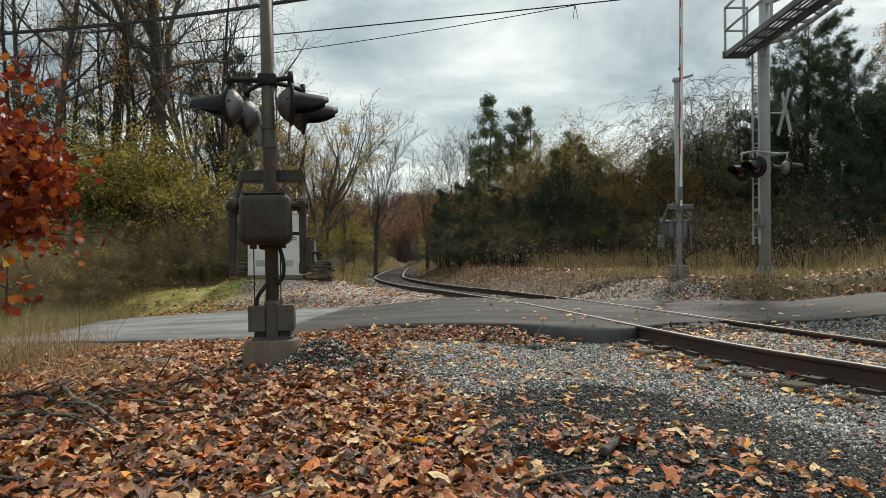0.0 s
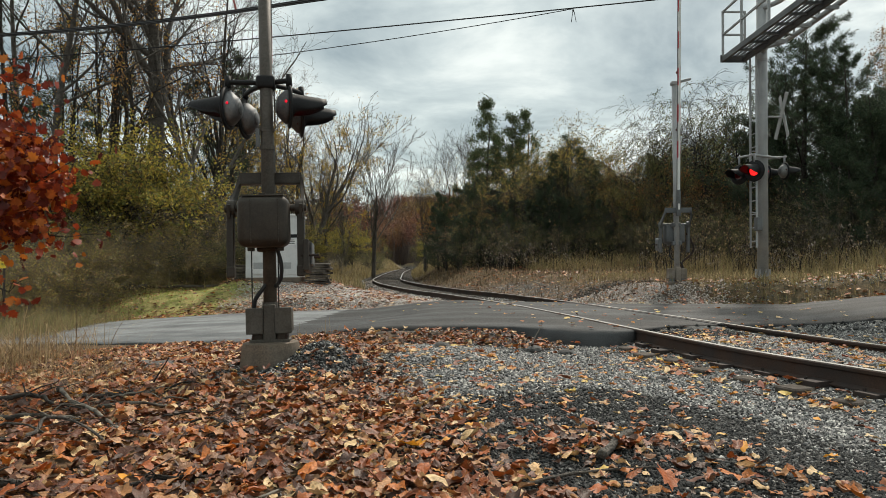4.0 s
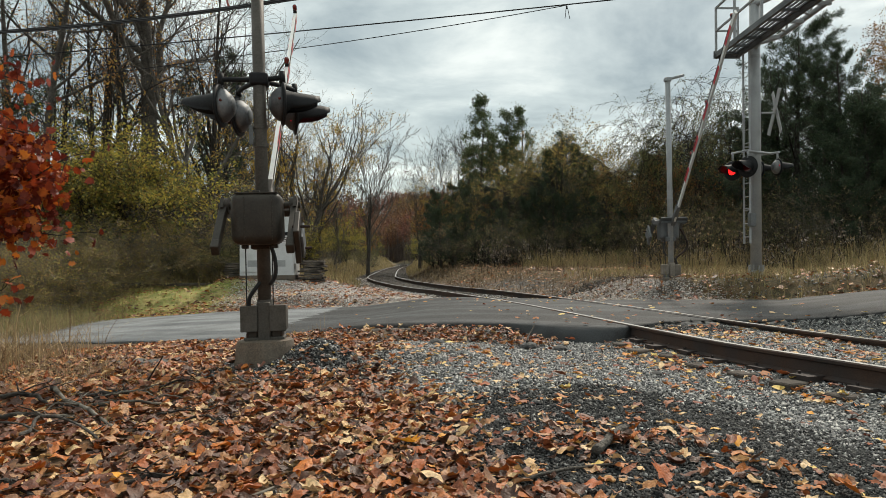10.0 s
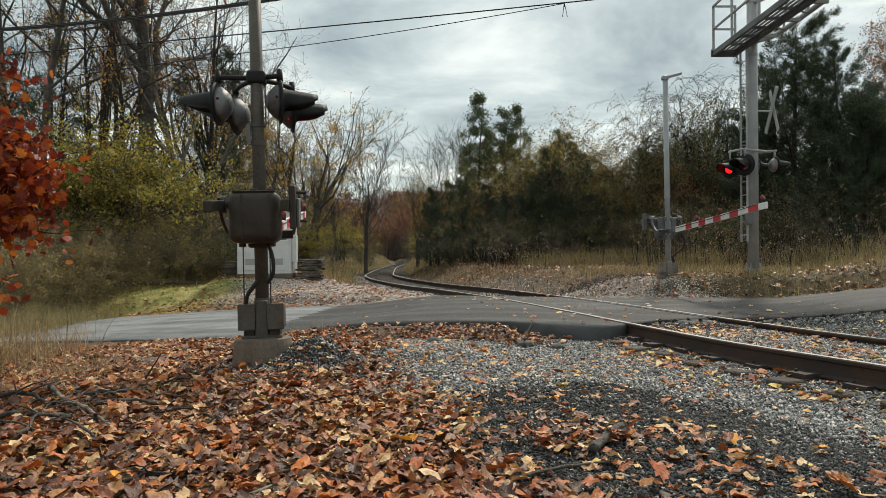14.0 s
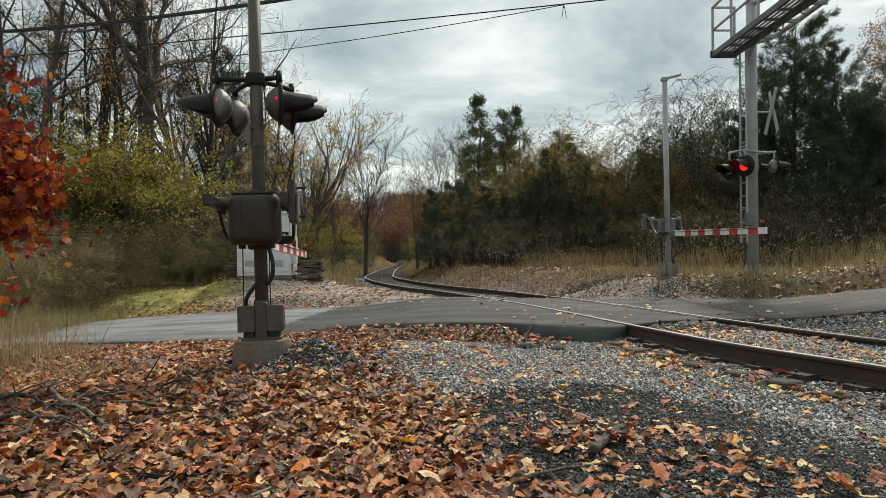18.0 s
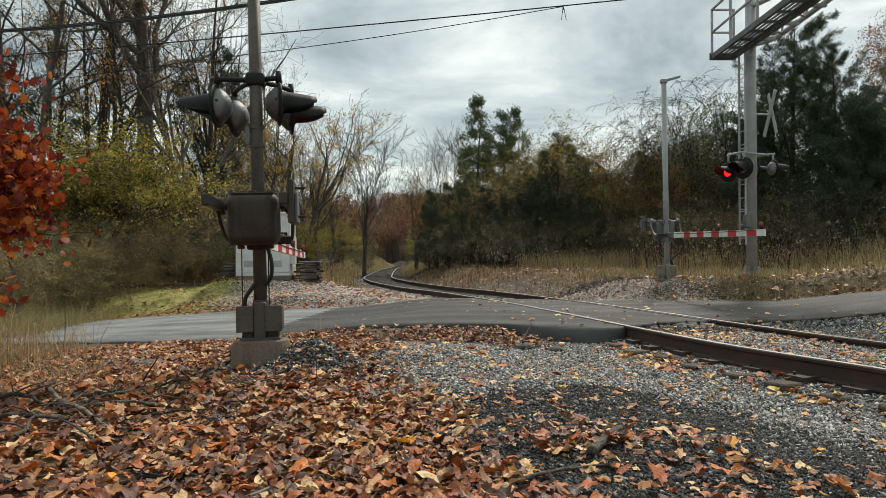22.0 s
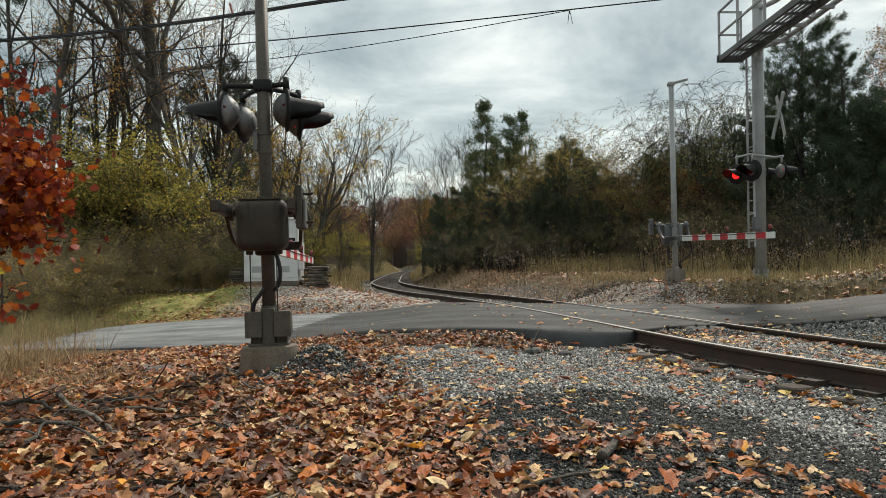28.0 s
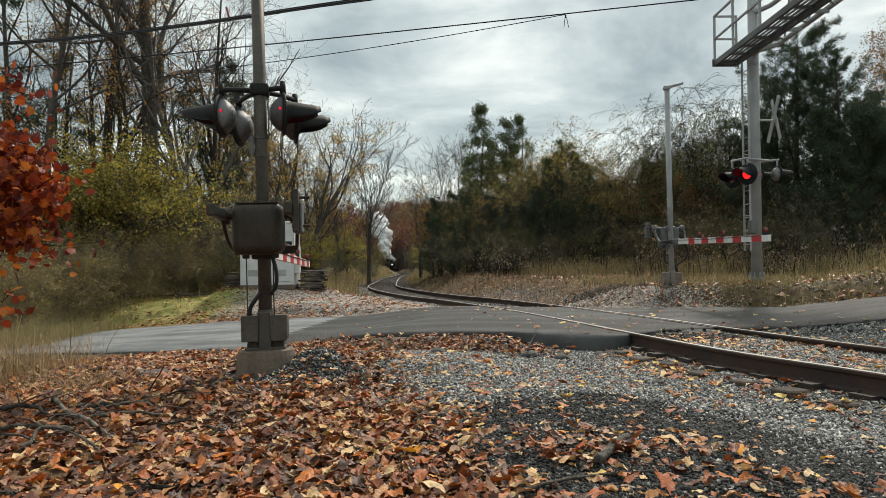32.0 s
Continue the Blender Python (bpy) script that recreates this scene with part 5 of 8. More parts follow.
def near_lamps():
    turn = Matrix.Rotation(radians(-6.5), 3, "Z")
    w = lambda x, y: turn @ Vector((x, y, 0))
    arm = box(0.17, 0.15, 0.12, (0, 0, 2.645), bevel=0.025, seg=2)
    for x, y in ((-0.355, 0.0), (-0.330, 0.47), (0.213, 0.0), (0.225, 0.47)):
        p = w(x, y)
        pipe(arc([(0, 0.02, 2.645), (p.x * 0.6, p.y * 0.55, 2.655), (p.x, p.y, 2.65), (p.x, p.y, 2.56)]), 0.024, 10, bm=arm)
        rod((p.x, p.y, 2.61), (p.x, p.y, 2.72), 0.03, 0.026, 12, bm=arm)
    part("lamp_crossarm", arm, BLACK, near, "dark pipe crossarm that carries the lamps", True)
    for (x, y), f, which in (((-0.355, 0.0), (-1.0, 0.05), "a"), ((-0.330, 0.47), (-1.0, 0.10), "b"), ((0.213, 0.0), (0.93, 0.32), "a"), ((0.225, 0.47), (0.93, 0.30), "b")):
        p, q = w(x, y), turn @ Vector((f[0], f[1], 0))
        lamp(near, (p.x, p.y, 2.415), (q.x, q.y), LAMP_PEEL if x < 0 else LAMP_GREY, which, 0.90, () if (x < 0 and y > 0.2) else (-1, 1), 0.75 if y > 0.2 else 0.0)
    part("name_plate", box(0.035, 0.03, 0.17, (-0.078, -0.04, 2.13), bevel=0.002, seg=1), GALV_DULL_SHADE, near, "small pale metal tag")
    part("pole_cap", lathe([(0.068, 4.09), (0.07, 4.12), (0.04, 4.16), (0.0, 4.17)], sides=18), POLE_BROWN, near)


near_lamps()


def cantilever():
    t = thing("signal_cantilever", pose(7.09, 15.8, 0.50, 0, 0.6, 0), "tall galvanised cantilever signal mast with walkway, ladder and lamps", "signal mast")
    part("mast", rod((0, 0, 0.0), (0, 0, 7.6), 0.120, 0.112, 28), GALV, t, smooth=True)
    b = lathe([(0.20, -0.1), (0.20, 0.04), (0.13, 0.05), (0.122, 0.2)], sides=20)
    part("base_flange", b, GALV, t)
    for k in range(8):
        a = k * math.pi / 4
        g = box(0.012, 0.07, 0.28, (0.14 * math.cos(a), 0.14 * math.sin(a), 0.18), (0, 0, math.degrees(a) + 90))
        part("gusset", g, GALV, t)
    part("footing", lathe([(0.5, -0.6), (0.5, 0.0), (0.0, 0.0)], sides=24), CONCRETE, t)
    for z in (5.02, 5.30, 6.25, 6.6):
        part("mast_band", rod((0, 0, z), (0, 0, z + 0.07), 0.122, None, 28), GALV, t)
    # ladder
    for s in (-1, 1):
        part("ladder_rail", box(0.045, 0.014, 4.9, (-0.19, 0.02 + s * 0.16, 3.25)), GALV, t)
    for k in range(16):
        part("rung", rod((-0.19, -0.14, 0.95 + 0.305 * k), (-0.19, 0.18, 0.95 + 0.305 * k), 0.011, None, 8), GALV, t)
    for z in (1.6, 3.0, 4.4):
        part("ladder_bracket", box(0.14, 0.05, 0.02, (-0.15, 0.02, z)), GALV, t)
    part("terminal_box", box(0.13, 0.16, 0.30, (-0.17, -0.17, 1.33), bevel=0.015), GALV_DULL_SHADE, t)
    part("conduit", pipe([(0.125, 0.08, 0.2), (0.125, 0.08, 5.0)], 0.016, 8), GALV, t)
    # walkway over the road, its steel darkened for the shade of its underside
    z = 5.20
    for x in (-0.70, -0.20):
        part("walkway_beam", box(0.06, 7.2, 0.13, (x, -3.15, z + 0.03), bevel=0.006, seg=1), GALV_DULL_SHADE, t)
    for k in range(5):
        part("grating_bar", box(0.032, 7.15, 0.035, (-0.635 + 0.097 * k, -3.15, z + 0.09)), GALV_DULL_SHADE, t)
    for k in range(13):
        part("grating_crosspiece", box(0.52, 0.05, 0.05, (-0.45, 0.35 - 0.56 * k, z + 0.05)), GALV_DULL_SHADE, t)
    part("end_plate", box(0.62, 0.03, 0.17, (-0.45, 0.46, z + 0.04)), GALV_DULL_SHADE, t)
    ry = (0.44, -0.6, -1.9, -3.2, -4.5, -5.8)
    for y in ry:
        part("railing_post", box(0.045, 0.045, 1.08, (-0.71, y, z + 0.62)), GALV, t)
    part("railing_post", box(0.045, 0.045, 1.08, (-0.20, 0.44, z + 0.62)), GALV, t)
    for h in (0.60, 1.14):
        part("handrail", box(0.04, 7.0, 0.04, (-0.71, -3.05, z + h)), GALV, t)
        part("end_handrail", box(0.55, 0.04, 0.04, (-0.455, 0.44, z + h)), GALV, t)
    # truss tubes
    for zz, x in ((5.35, 0.32), (6.25, 0.22), (5.26, -0.16)):
        pts = [(0.0, -0.05, zz), (x * 0.6, -0.35, zz), (x, -0.8, zz + 0.02), (x, -3, zz + 0.08), (x, -6.8, zz + 0.18)]
        part("truss_tube", pipe(arc(pts, 4), 0.055, 12), GALV, t, smooth=True)
    for k in range(6):
        y = -0.8 - k * 1.0
        part("truss_brace", rod((0.32, y, 5.38), (0.22, y - 0.5, 6.28), 0.024, None, 8), GALV, t)
        part("truss_brace", rod((0.22, y - 0.5, 6.28), (0.32, y - 1.0, 5.40), 0.024, None, 8), GALV, t)
        part("truss_brace", rod((0.32, y, 5.38), (-0.16, y - 0.5, 5.29), 0.024, None, 8), GALV, t)
        part("walkway_bracket", box(0.3, 0.05, 0.07, (0.03, y, z + 0.05)), GALV, t)
    # crossbuck seen from its edge
    cb = part("crossbuck", rod((0.13, 0.0, 3.78), (0.52, 0.02, 3.78), 0.022, None, 10), GALV, t, "white crossed boards of a railway crossing sign")
    for s in (-1, 1):
        part("crossbuck_board", box(0.018, 1.08, 0.115, (0.46 + 0.03 * s, 0.0, 3.80), (s * 66, 0, 2 - 5 * s), bevel=0.004, seg=1), SIGN_WHITE, cb)
    # lamps
    arm = rod((-0.40, -0.34, 2.86), (0.44, 0.10, 2.86), 0.028, None, 10)
    rod((-0.34, -0.40, 2.86), (-0.51, 0.08, 2.86), 0.024, None, 10, bm=arm)
    rod((0.48, -0.12, 2.86), (0.21, 0.30, 2.86), 0.024, None, 10, bm=arm)
    for x, y in ((-0.34, -0.38), (-0.50, 0.05), (0.22, 0.28), (0.46, -0.08)):
        rod((x, y, 2.88), (x, y, 2.70), 0.022, None, 10, bm=arm)
    part("lamp_crossarm", arm, GALV, t, smooth=True)
    lamp(t, (-0.34, -0.38, 2.50), (-0.84, -0.54), ALU, "a", 1.08)
    lamp(t, (-0.50, 0.05, 2.46), (-0.84, -0.54), ALU, "b", 1.0)
    lamp(t, (0.22, 0.28, 2.53), (0.99, 0.10), ALU, "a", 0.9)
    lamp(t, (0.46, -0.08, 2.53), (0.99, 0.10), ALU, "b", 0.9)
    return t


cantilever()


def cabinet():
    x, y = -6.20, 24.9
    z = float(land_z(np.array(x), np.array(y)))
    t = thing("signal_cabinet", pose(x, y, z, 0, 0, 4), "silver-grey metal signal equipment house on gravel", "equipment cabinet")
    part("body", box(1.85, 1.5, 2.15, (0, 0, 1.2), bevel=0.015), CABINET, t)
    part("plinth", box(1.9, 1.55, 0.16, (0, 0, 0.06), bevel=0.01), CONCRETE, t)
    part("roof", box(1.95, 1.62, 0.08, (0, 0, 2.31), bevel=0.02), CABINET, t)
    for s in (-1, 1):
        d = part("door", box(0.86, 0.03, 1.9, (s * 0.445, -0.762, 1.2), bevel=0.006, seg=1), CABINET, t)
        part("door_handle", box(0.025, 0.03, 0.22, (s * 0.08, -0.79, 1.15), bevel=0.006), GALV, d)
        part("vent", box(0.4, 0.012, 0.22, (s * 0.445, -0.782, 0.55)), GALV, d)
    part("dark_band", box(0.46, 0.01, 0.12, (0.62, -0.785, 1.58)), BLACK, t)
    s = part("notice", box(0.30, 0.008, 0.22, (0.66, -0.785, 1.38)), WHITE, t, "small white notice with dark lines")
    for k in range(3):
        part("notice_line", box(0.22, 0.004, 0.022, (0.66, -0.791, 1.44 - 0.06 * k)), BLACK, s)
    part("side_unit", box(0.16, 0.5, 0.95, (1.0, -0.4, 1.0), bevel=0.02), CABINET, t)
    for sx, sy in ((-1, -1), (1, -1), (-1, 1), (1, 1)):
        part("skid_foot", box(0.2, 0.2, 0.12, (sx * 0.8, sy * 0.65, -0.02)), CONCRETE, t)


cabinet()


def timber_stack(x, y, n, rows, turn):
    z = float(land_z(np.array(x), np.array(y)))
    t = thing("timber_stack", pose(x, y, z, 0, 0, turn), "ragged stack of old grey planks beside the cabinet", "timber stack", "stacks of old planks")
    rng = np.random.RandomState(int(n * 7 + rows))
    for r in range(rows):
        for k in range(n):
            w = rng.uniform(0.55, 0.9)
            part("old_plank", box(w, 0.24 + rng.uniform(-0.04, 0.04), 0.062, (rng.uniform(-0.12, 0.12), (k - n / 2) * 0.29, 0.03 + 0.082 * r + rng.uniform(-.006, .006)), (rng.uniform(-3, 3), rng.uniform(-3, 3), rng.uniform(-9, 9)), bevel=0.008, seg=1), PLANK, t)


timber_stack(-4.68, 25.1, 3, 9, 6)
timber_stack(-7.55, 25.9, 3, 8, -5)


def wires():
    """Overhead lines that cross the view high over the road."""
    lines = [((-15.32, 24, 9.06), (-3.92, 20, 8.65), 0.034, 0.12), ((-15.32, 24.1, 9.15), (-3.92, 20.1, 8.74), 0.018, 0.12), ((-15.32, 23.9, 8.98), (-3.92, 19.9, 8.57), 0.018, 0.12),
             ((-15.31, 24, 8.17), (6.31, 22, 9.31), 0.020, 0.06), ((-7.7, 23.5, 7.91), (4.02, 22.05, 9.09), 0.013, 0.10)]
    for a, b, r, sag in lines:
        a, b = Vector(a), Vector(b)
        lo, hi = (-1.2, 2.6) if r > 0.015 else (-1.2, 1.0)
        pts = [a.lerp(b, u) + Vector((0, 0, sag * 4 * u * (u - 1) if 0 < u < 1 else sag * 1.2 * u * (u - 1))) for u in np.linspace(lo, hi, 45)]
        w = part("utility_wire", pipe(pts, r, 6), CABLE, None)
        tagged(w, "black overhead utility wire strung above the road", "wire", "overhead wires")


wires()


def wire_clips():
    c = thing("wire_clip", pose(4.0, 22.05, 9.0), "small hanging metal clip on the overhead wire", "wire clip")
    part("clip_body", box(0.05, 0.05, 0.08, (0, 0, 0.02), bevel=0.01), CABLE, c)
    for x in (-0.06, 0.09):
        part("hanging_tail", rod((x * 0.3, 0, 0.0), (x, 0, -0.34), 0.010, None, 6), CABLE, c)
    t = thing("wire_strap", pose(-6.5, 21.0, 8.93), "faded red strap hanging from the cable bundle", "strap")
    part("strap", box(0.06, 0.02, 0.38, (0, 0, -0.02), (0, -16, 0), bevel=0.005), RED_FADED, t)


wire_clips()


# ---------------------------------------------------------------- trees
def tubes(lines):
    """Verts and quads of tapered tubes: lines of (points, radii, sides)."""
    V, F, base = [], [], 0
    for pts, rad, k in lines:
        P = np.asarray(pts); n = len(P)
        T = np.empty_like(P); T[1:-1] = P[2:] - P[:-2]; T[0] = P[1] - P[0]; T[-1] = P[-1] - P[-2]
        T /= np.linalg.norm(T, axis=1)[:, None] + 1e-9
        ref = np.array((0.31, 0.95, 0.05)) if abs(T[0, 2]) > 0.7 else np.array((0.0, 0.1, 1.0))
        A = np.cross(T, ref); A /= np.linalg.norm(A, axis=1)[:, None] + 1e-9
        B = np.cross(T, A)
        a = np.arange(k) * 2 * math.pi / k
        R = np.asarray(rad)[:, None, None]
        V.append((P[:, None] + R * (np.cos(a)[None, :, None] * A[:, None] + np.sin(a)[None, :, None] * B[:, None])).reshape(-1, 3))
        i = base + np.arange(n * k).reshape(n, k)
        j = np.roll(i, -1, 1)
        F.append(np.stack([i[:-1], j[:-1], j[1:], i[1:]], -1).reshape(-1, 4))
        base += n * k
    return np.concatenate(V), np.concatenate(F)


def turned(d, angle, az, rng):
    """d bent by an angle towards a side."""
    d = d / np.linalg.norm(d)
    a = np.cross(d, (0.0, 0.0, 1.0)) if abs(d[2]) < 0.95 else np.cross(d, (1.0, 0.0, 0.0))
    a /= np.linalg.norm(a)
    b = np.cross(d, a)
    side = math.cos(az) * a + math.sin(az) * b
    return math.cos(angle) * d + math.sin(angle) * side


def branch(rng, p, d, L, r, lvl, o, lines, tips):
    n = o["segs"][lvl]
    pts, rad, q = [np.array(p, dtype=float)], [r], np.array(d, dtype=float)
    for i in range(n):
        q = q + rng.normal(0, o["wob"][lvl], 3) + np.array((0, 0, o["up"][lvl]))
        q /= np.linalg.norm(q)
        pts.append(pts[-1] + q * L / n)
        rad.append(max(r * (1 - (i + 1) / n * o["taper"]), o.get("rmin", 0.006)))
    lines.append((pts, rad, o["sides"][lvl]))
    last = lvl == len(o["kids"])
    if last or o.get("all_tips"):
        tips.extend((pt, q) for pt in pts[1:])
    if last:
        return
    kids = o["kids"][lvl]
    for k in range(kids):
        t = o["from"][lvl] + (0.98 - o["from"][lvl]) * (k + rng.uniform(0, 1)) / kids
        i = min(int(t * n), n - 1)
        f = t * n - i
        s = pts[i] * (1 - f) + pts[i + 1] * f
        rr = rad[i] * (1 - f) + rad[i + 1] * f
        dd = turned(pts[i + 1] - pts[i], radians(rng.uniform(*o["ang"][lvl])), rng.uniform(0, 6.283), rng)
        ln = L * rng.uniform(*o["ratio"][lvl]) * (1 - o.get("cone", 0.55) * t)
        branch(rng, s, dd, ln, rr * o["thin"][lvl], lvl + 1, o, lines, tips)


BARE = dict(segs=(12, 7, 5, 4), wob=(0.045, 0.13, 0.17, 0.2), up=(0.02, 0.05, 0.04, 0.02), taper=0.86, sides=(9, 5, 3, 3), kids=(15, 7, 6), rmin=0.007,
            ang=((28, 62), (25, 60), (25, 65)), ratio=((0.34, 0.60), (0.35, 0.6), (0.3, 0.6)), thin=(0.50, 0.55, 0.6), cone=0.5)
BARE["from"] = (0.34, 0.2, 0.15)
FORK = dict(BARE, kids=(11, 8, 7), segs=(7, 7, 5, 4), ang=((15, 45), (20, 55), (25, 65)), ratio=((0.6, 0.95), (0.35, 0.6), (0.3, 0.55)), cone=0.2)
FORK["from"] = (0.22, 0.25, 0.15)
SHRUB = dict(segs=(4, 6, 4, 3), wob=(0.1, 0.16, 0.2, 0.25), up=(0.05, 0.03, -0.02, -0.04), taper=0.75, sides=(6, 4, 3, 3), kids=(14, 6, 5), rmin=0.005,
             ang=((10, 55), (20, 60), (25, 70)), ratio=((1.6, 2.9), (0.3, 0.55), (0.3, 0.6)), thin=(0.6, 0.55, 0.6), cone=0.1)
SHRUB["from"] = (0.1, 0.2, 0.1)
ARCH = dict(SHRUB, up=(0.05, -0.09, -0.15, -0.14), ang=((12, 55), (20, 60), (20, 60)), ratio=((2.0, 2.9), (0.35, 0.6), (0.35, 0.6)), segs=(4, 9, 6, 4), kids=(16, 9, 7), rmin=0.0045)
CEDAR_O = dict(segs=(10, 6, 4), wob=(0.02, 0.08, 0.14), up=(0.01, 0.10, 0.06), taper=0.9, sides=(7, 3, 3), kids=(62, 9), rmin=0.006,
               ang=((48, 82), (25, 55)), ratio=((0.26, 0.40), (0.3, 0.5)), thin=(0.32, 0.6), cone=0.82, all_tips=True)
CEDAR_O["from"] = (0.05, 0.2)


def foliage(tips, rng, per, spread, size, stretch, droop=0.0, clump=0.1, jit=0.55):
    """Small leaf blades, each a bent quad, round the twig ends."""
    P = np.array([t[0] for t in tips]); D = np.array([t[1] for t in tips])
    P, D = np.repeat(P, per, 0), np.repeat(D, per, 0)
    n = len(P)
    P = P + rng.normal(0, spread, (n, 3))
    w = np.zeros(n)
    for k in range(5):
        q = rng.normal(0, 1, 3); q *= (2.6 + 0.9 * k) / np.linalg.norm(q)
        w += np.sin(P @ q + rng.uniform(0, 6.28))
    m = w > clump + rng.normal(0, 0.5, n)
    P, D = P[m], D[m]
    n = len(P)
    A = D + rng.normal(0, jit, (n, 3)); A[:, 2] -= droop; A /= np.linalg.norm(A, axis=1)[:, None]
    B = np.cross(A, rng.normal(0, 1, (n, 3))); B /= np.linalg.norm(B, axis=1)[:, None]
    s = (size * rng.uniform(0.5, 1.35, n))[:, None]
    C = np.cross(A, B)
    V = np.stack([P, P + A * s * stretch * 0.5 + B * s * 0.5 + C * s * 0.12, P + A * s * stretch, P + A * s * stretch * 0.5 - B * s * 0.5 + C * s * 0.12], 1).reshape(-1, 3)
    return V, np.arange(n * 4).reshape(n, 4)


TREE_KINDS = {}


def tree_kind(key, seed, o, height, r, bark, leaf=None, per=0, spread=0.2, size=0.12, stretch=1.4, droop=0.0, lean=0.0, keep=1.0, floor=-9.0, clump=0.1, jit=0.55):
    """Builds the wood and the crown of one kind once; trees of the kind share the meshes."""
    rng = np.random.RandomState(seed)
    lines, tips = [], []
    d = np.array((lean, rng.normal(0, 0.02), 1.0))
    branch(rng, (0, 0, -0.25), d / np.linalg.norm(d), height, r, 0, o, lines, tips)
    V, F = tubes(lines[:1])
    wood = raw("trunk", V, F, bark, smooth=True)
    V, F = tubes(lines[1:])
    limbs = raw("branchwork", V, F, bark, wood, smooth=True)
    crown = None
    if leaf:
        tips = [t for t in tips if t[0][2] > floor + rng.normal(0, 0.4)]
        if keep < 1:
            tips = [t for t in tips if rng.uniform() < keep]
        V, F = foliage(tips, rng, per, spread, size, stretch, droop, clump, jit)
        crown = raw("crown", V, F, leaf)
    V = np.concatenate([np.array(pts) for pts, rad, k in lines])
    TREE_KINDS[key] = (wood.data, limbs.data, crown.data if crown else None, float(V[:, 2].max()))
    for ob in (limbs, wood, crown):
        if ob:
            bpy.data.objects.remove(ob)


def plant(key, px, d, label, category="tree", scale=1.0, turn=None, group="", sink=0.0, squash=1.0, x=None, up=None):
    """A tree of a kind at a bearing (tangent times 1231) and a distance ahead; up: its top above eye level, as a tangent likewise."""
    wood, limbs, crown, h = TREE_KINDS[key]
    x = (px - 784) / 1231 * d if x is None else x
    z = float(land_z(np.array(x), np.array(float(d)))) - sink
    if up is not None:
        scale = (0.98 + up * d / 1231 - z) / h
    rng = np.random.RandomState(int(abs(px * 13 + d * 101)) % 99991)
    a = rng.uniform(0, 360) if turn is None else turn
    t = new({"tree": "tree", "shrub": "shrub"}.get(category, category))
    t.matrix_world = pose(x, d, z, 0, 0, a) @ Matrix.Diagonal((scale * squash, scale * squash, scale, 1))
    tagged(t, label, category, group)
    w = new("trunk", wood); w.parent = t
    l = new("branchwork", limbs); l.parent = t
    if crown:
        c = new("crown", crown); c.parent = t
    return t


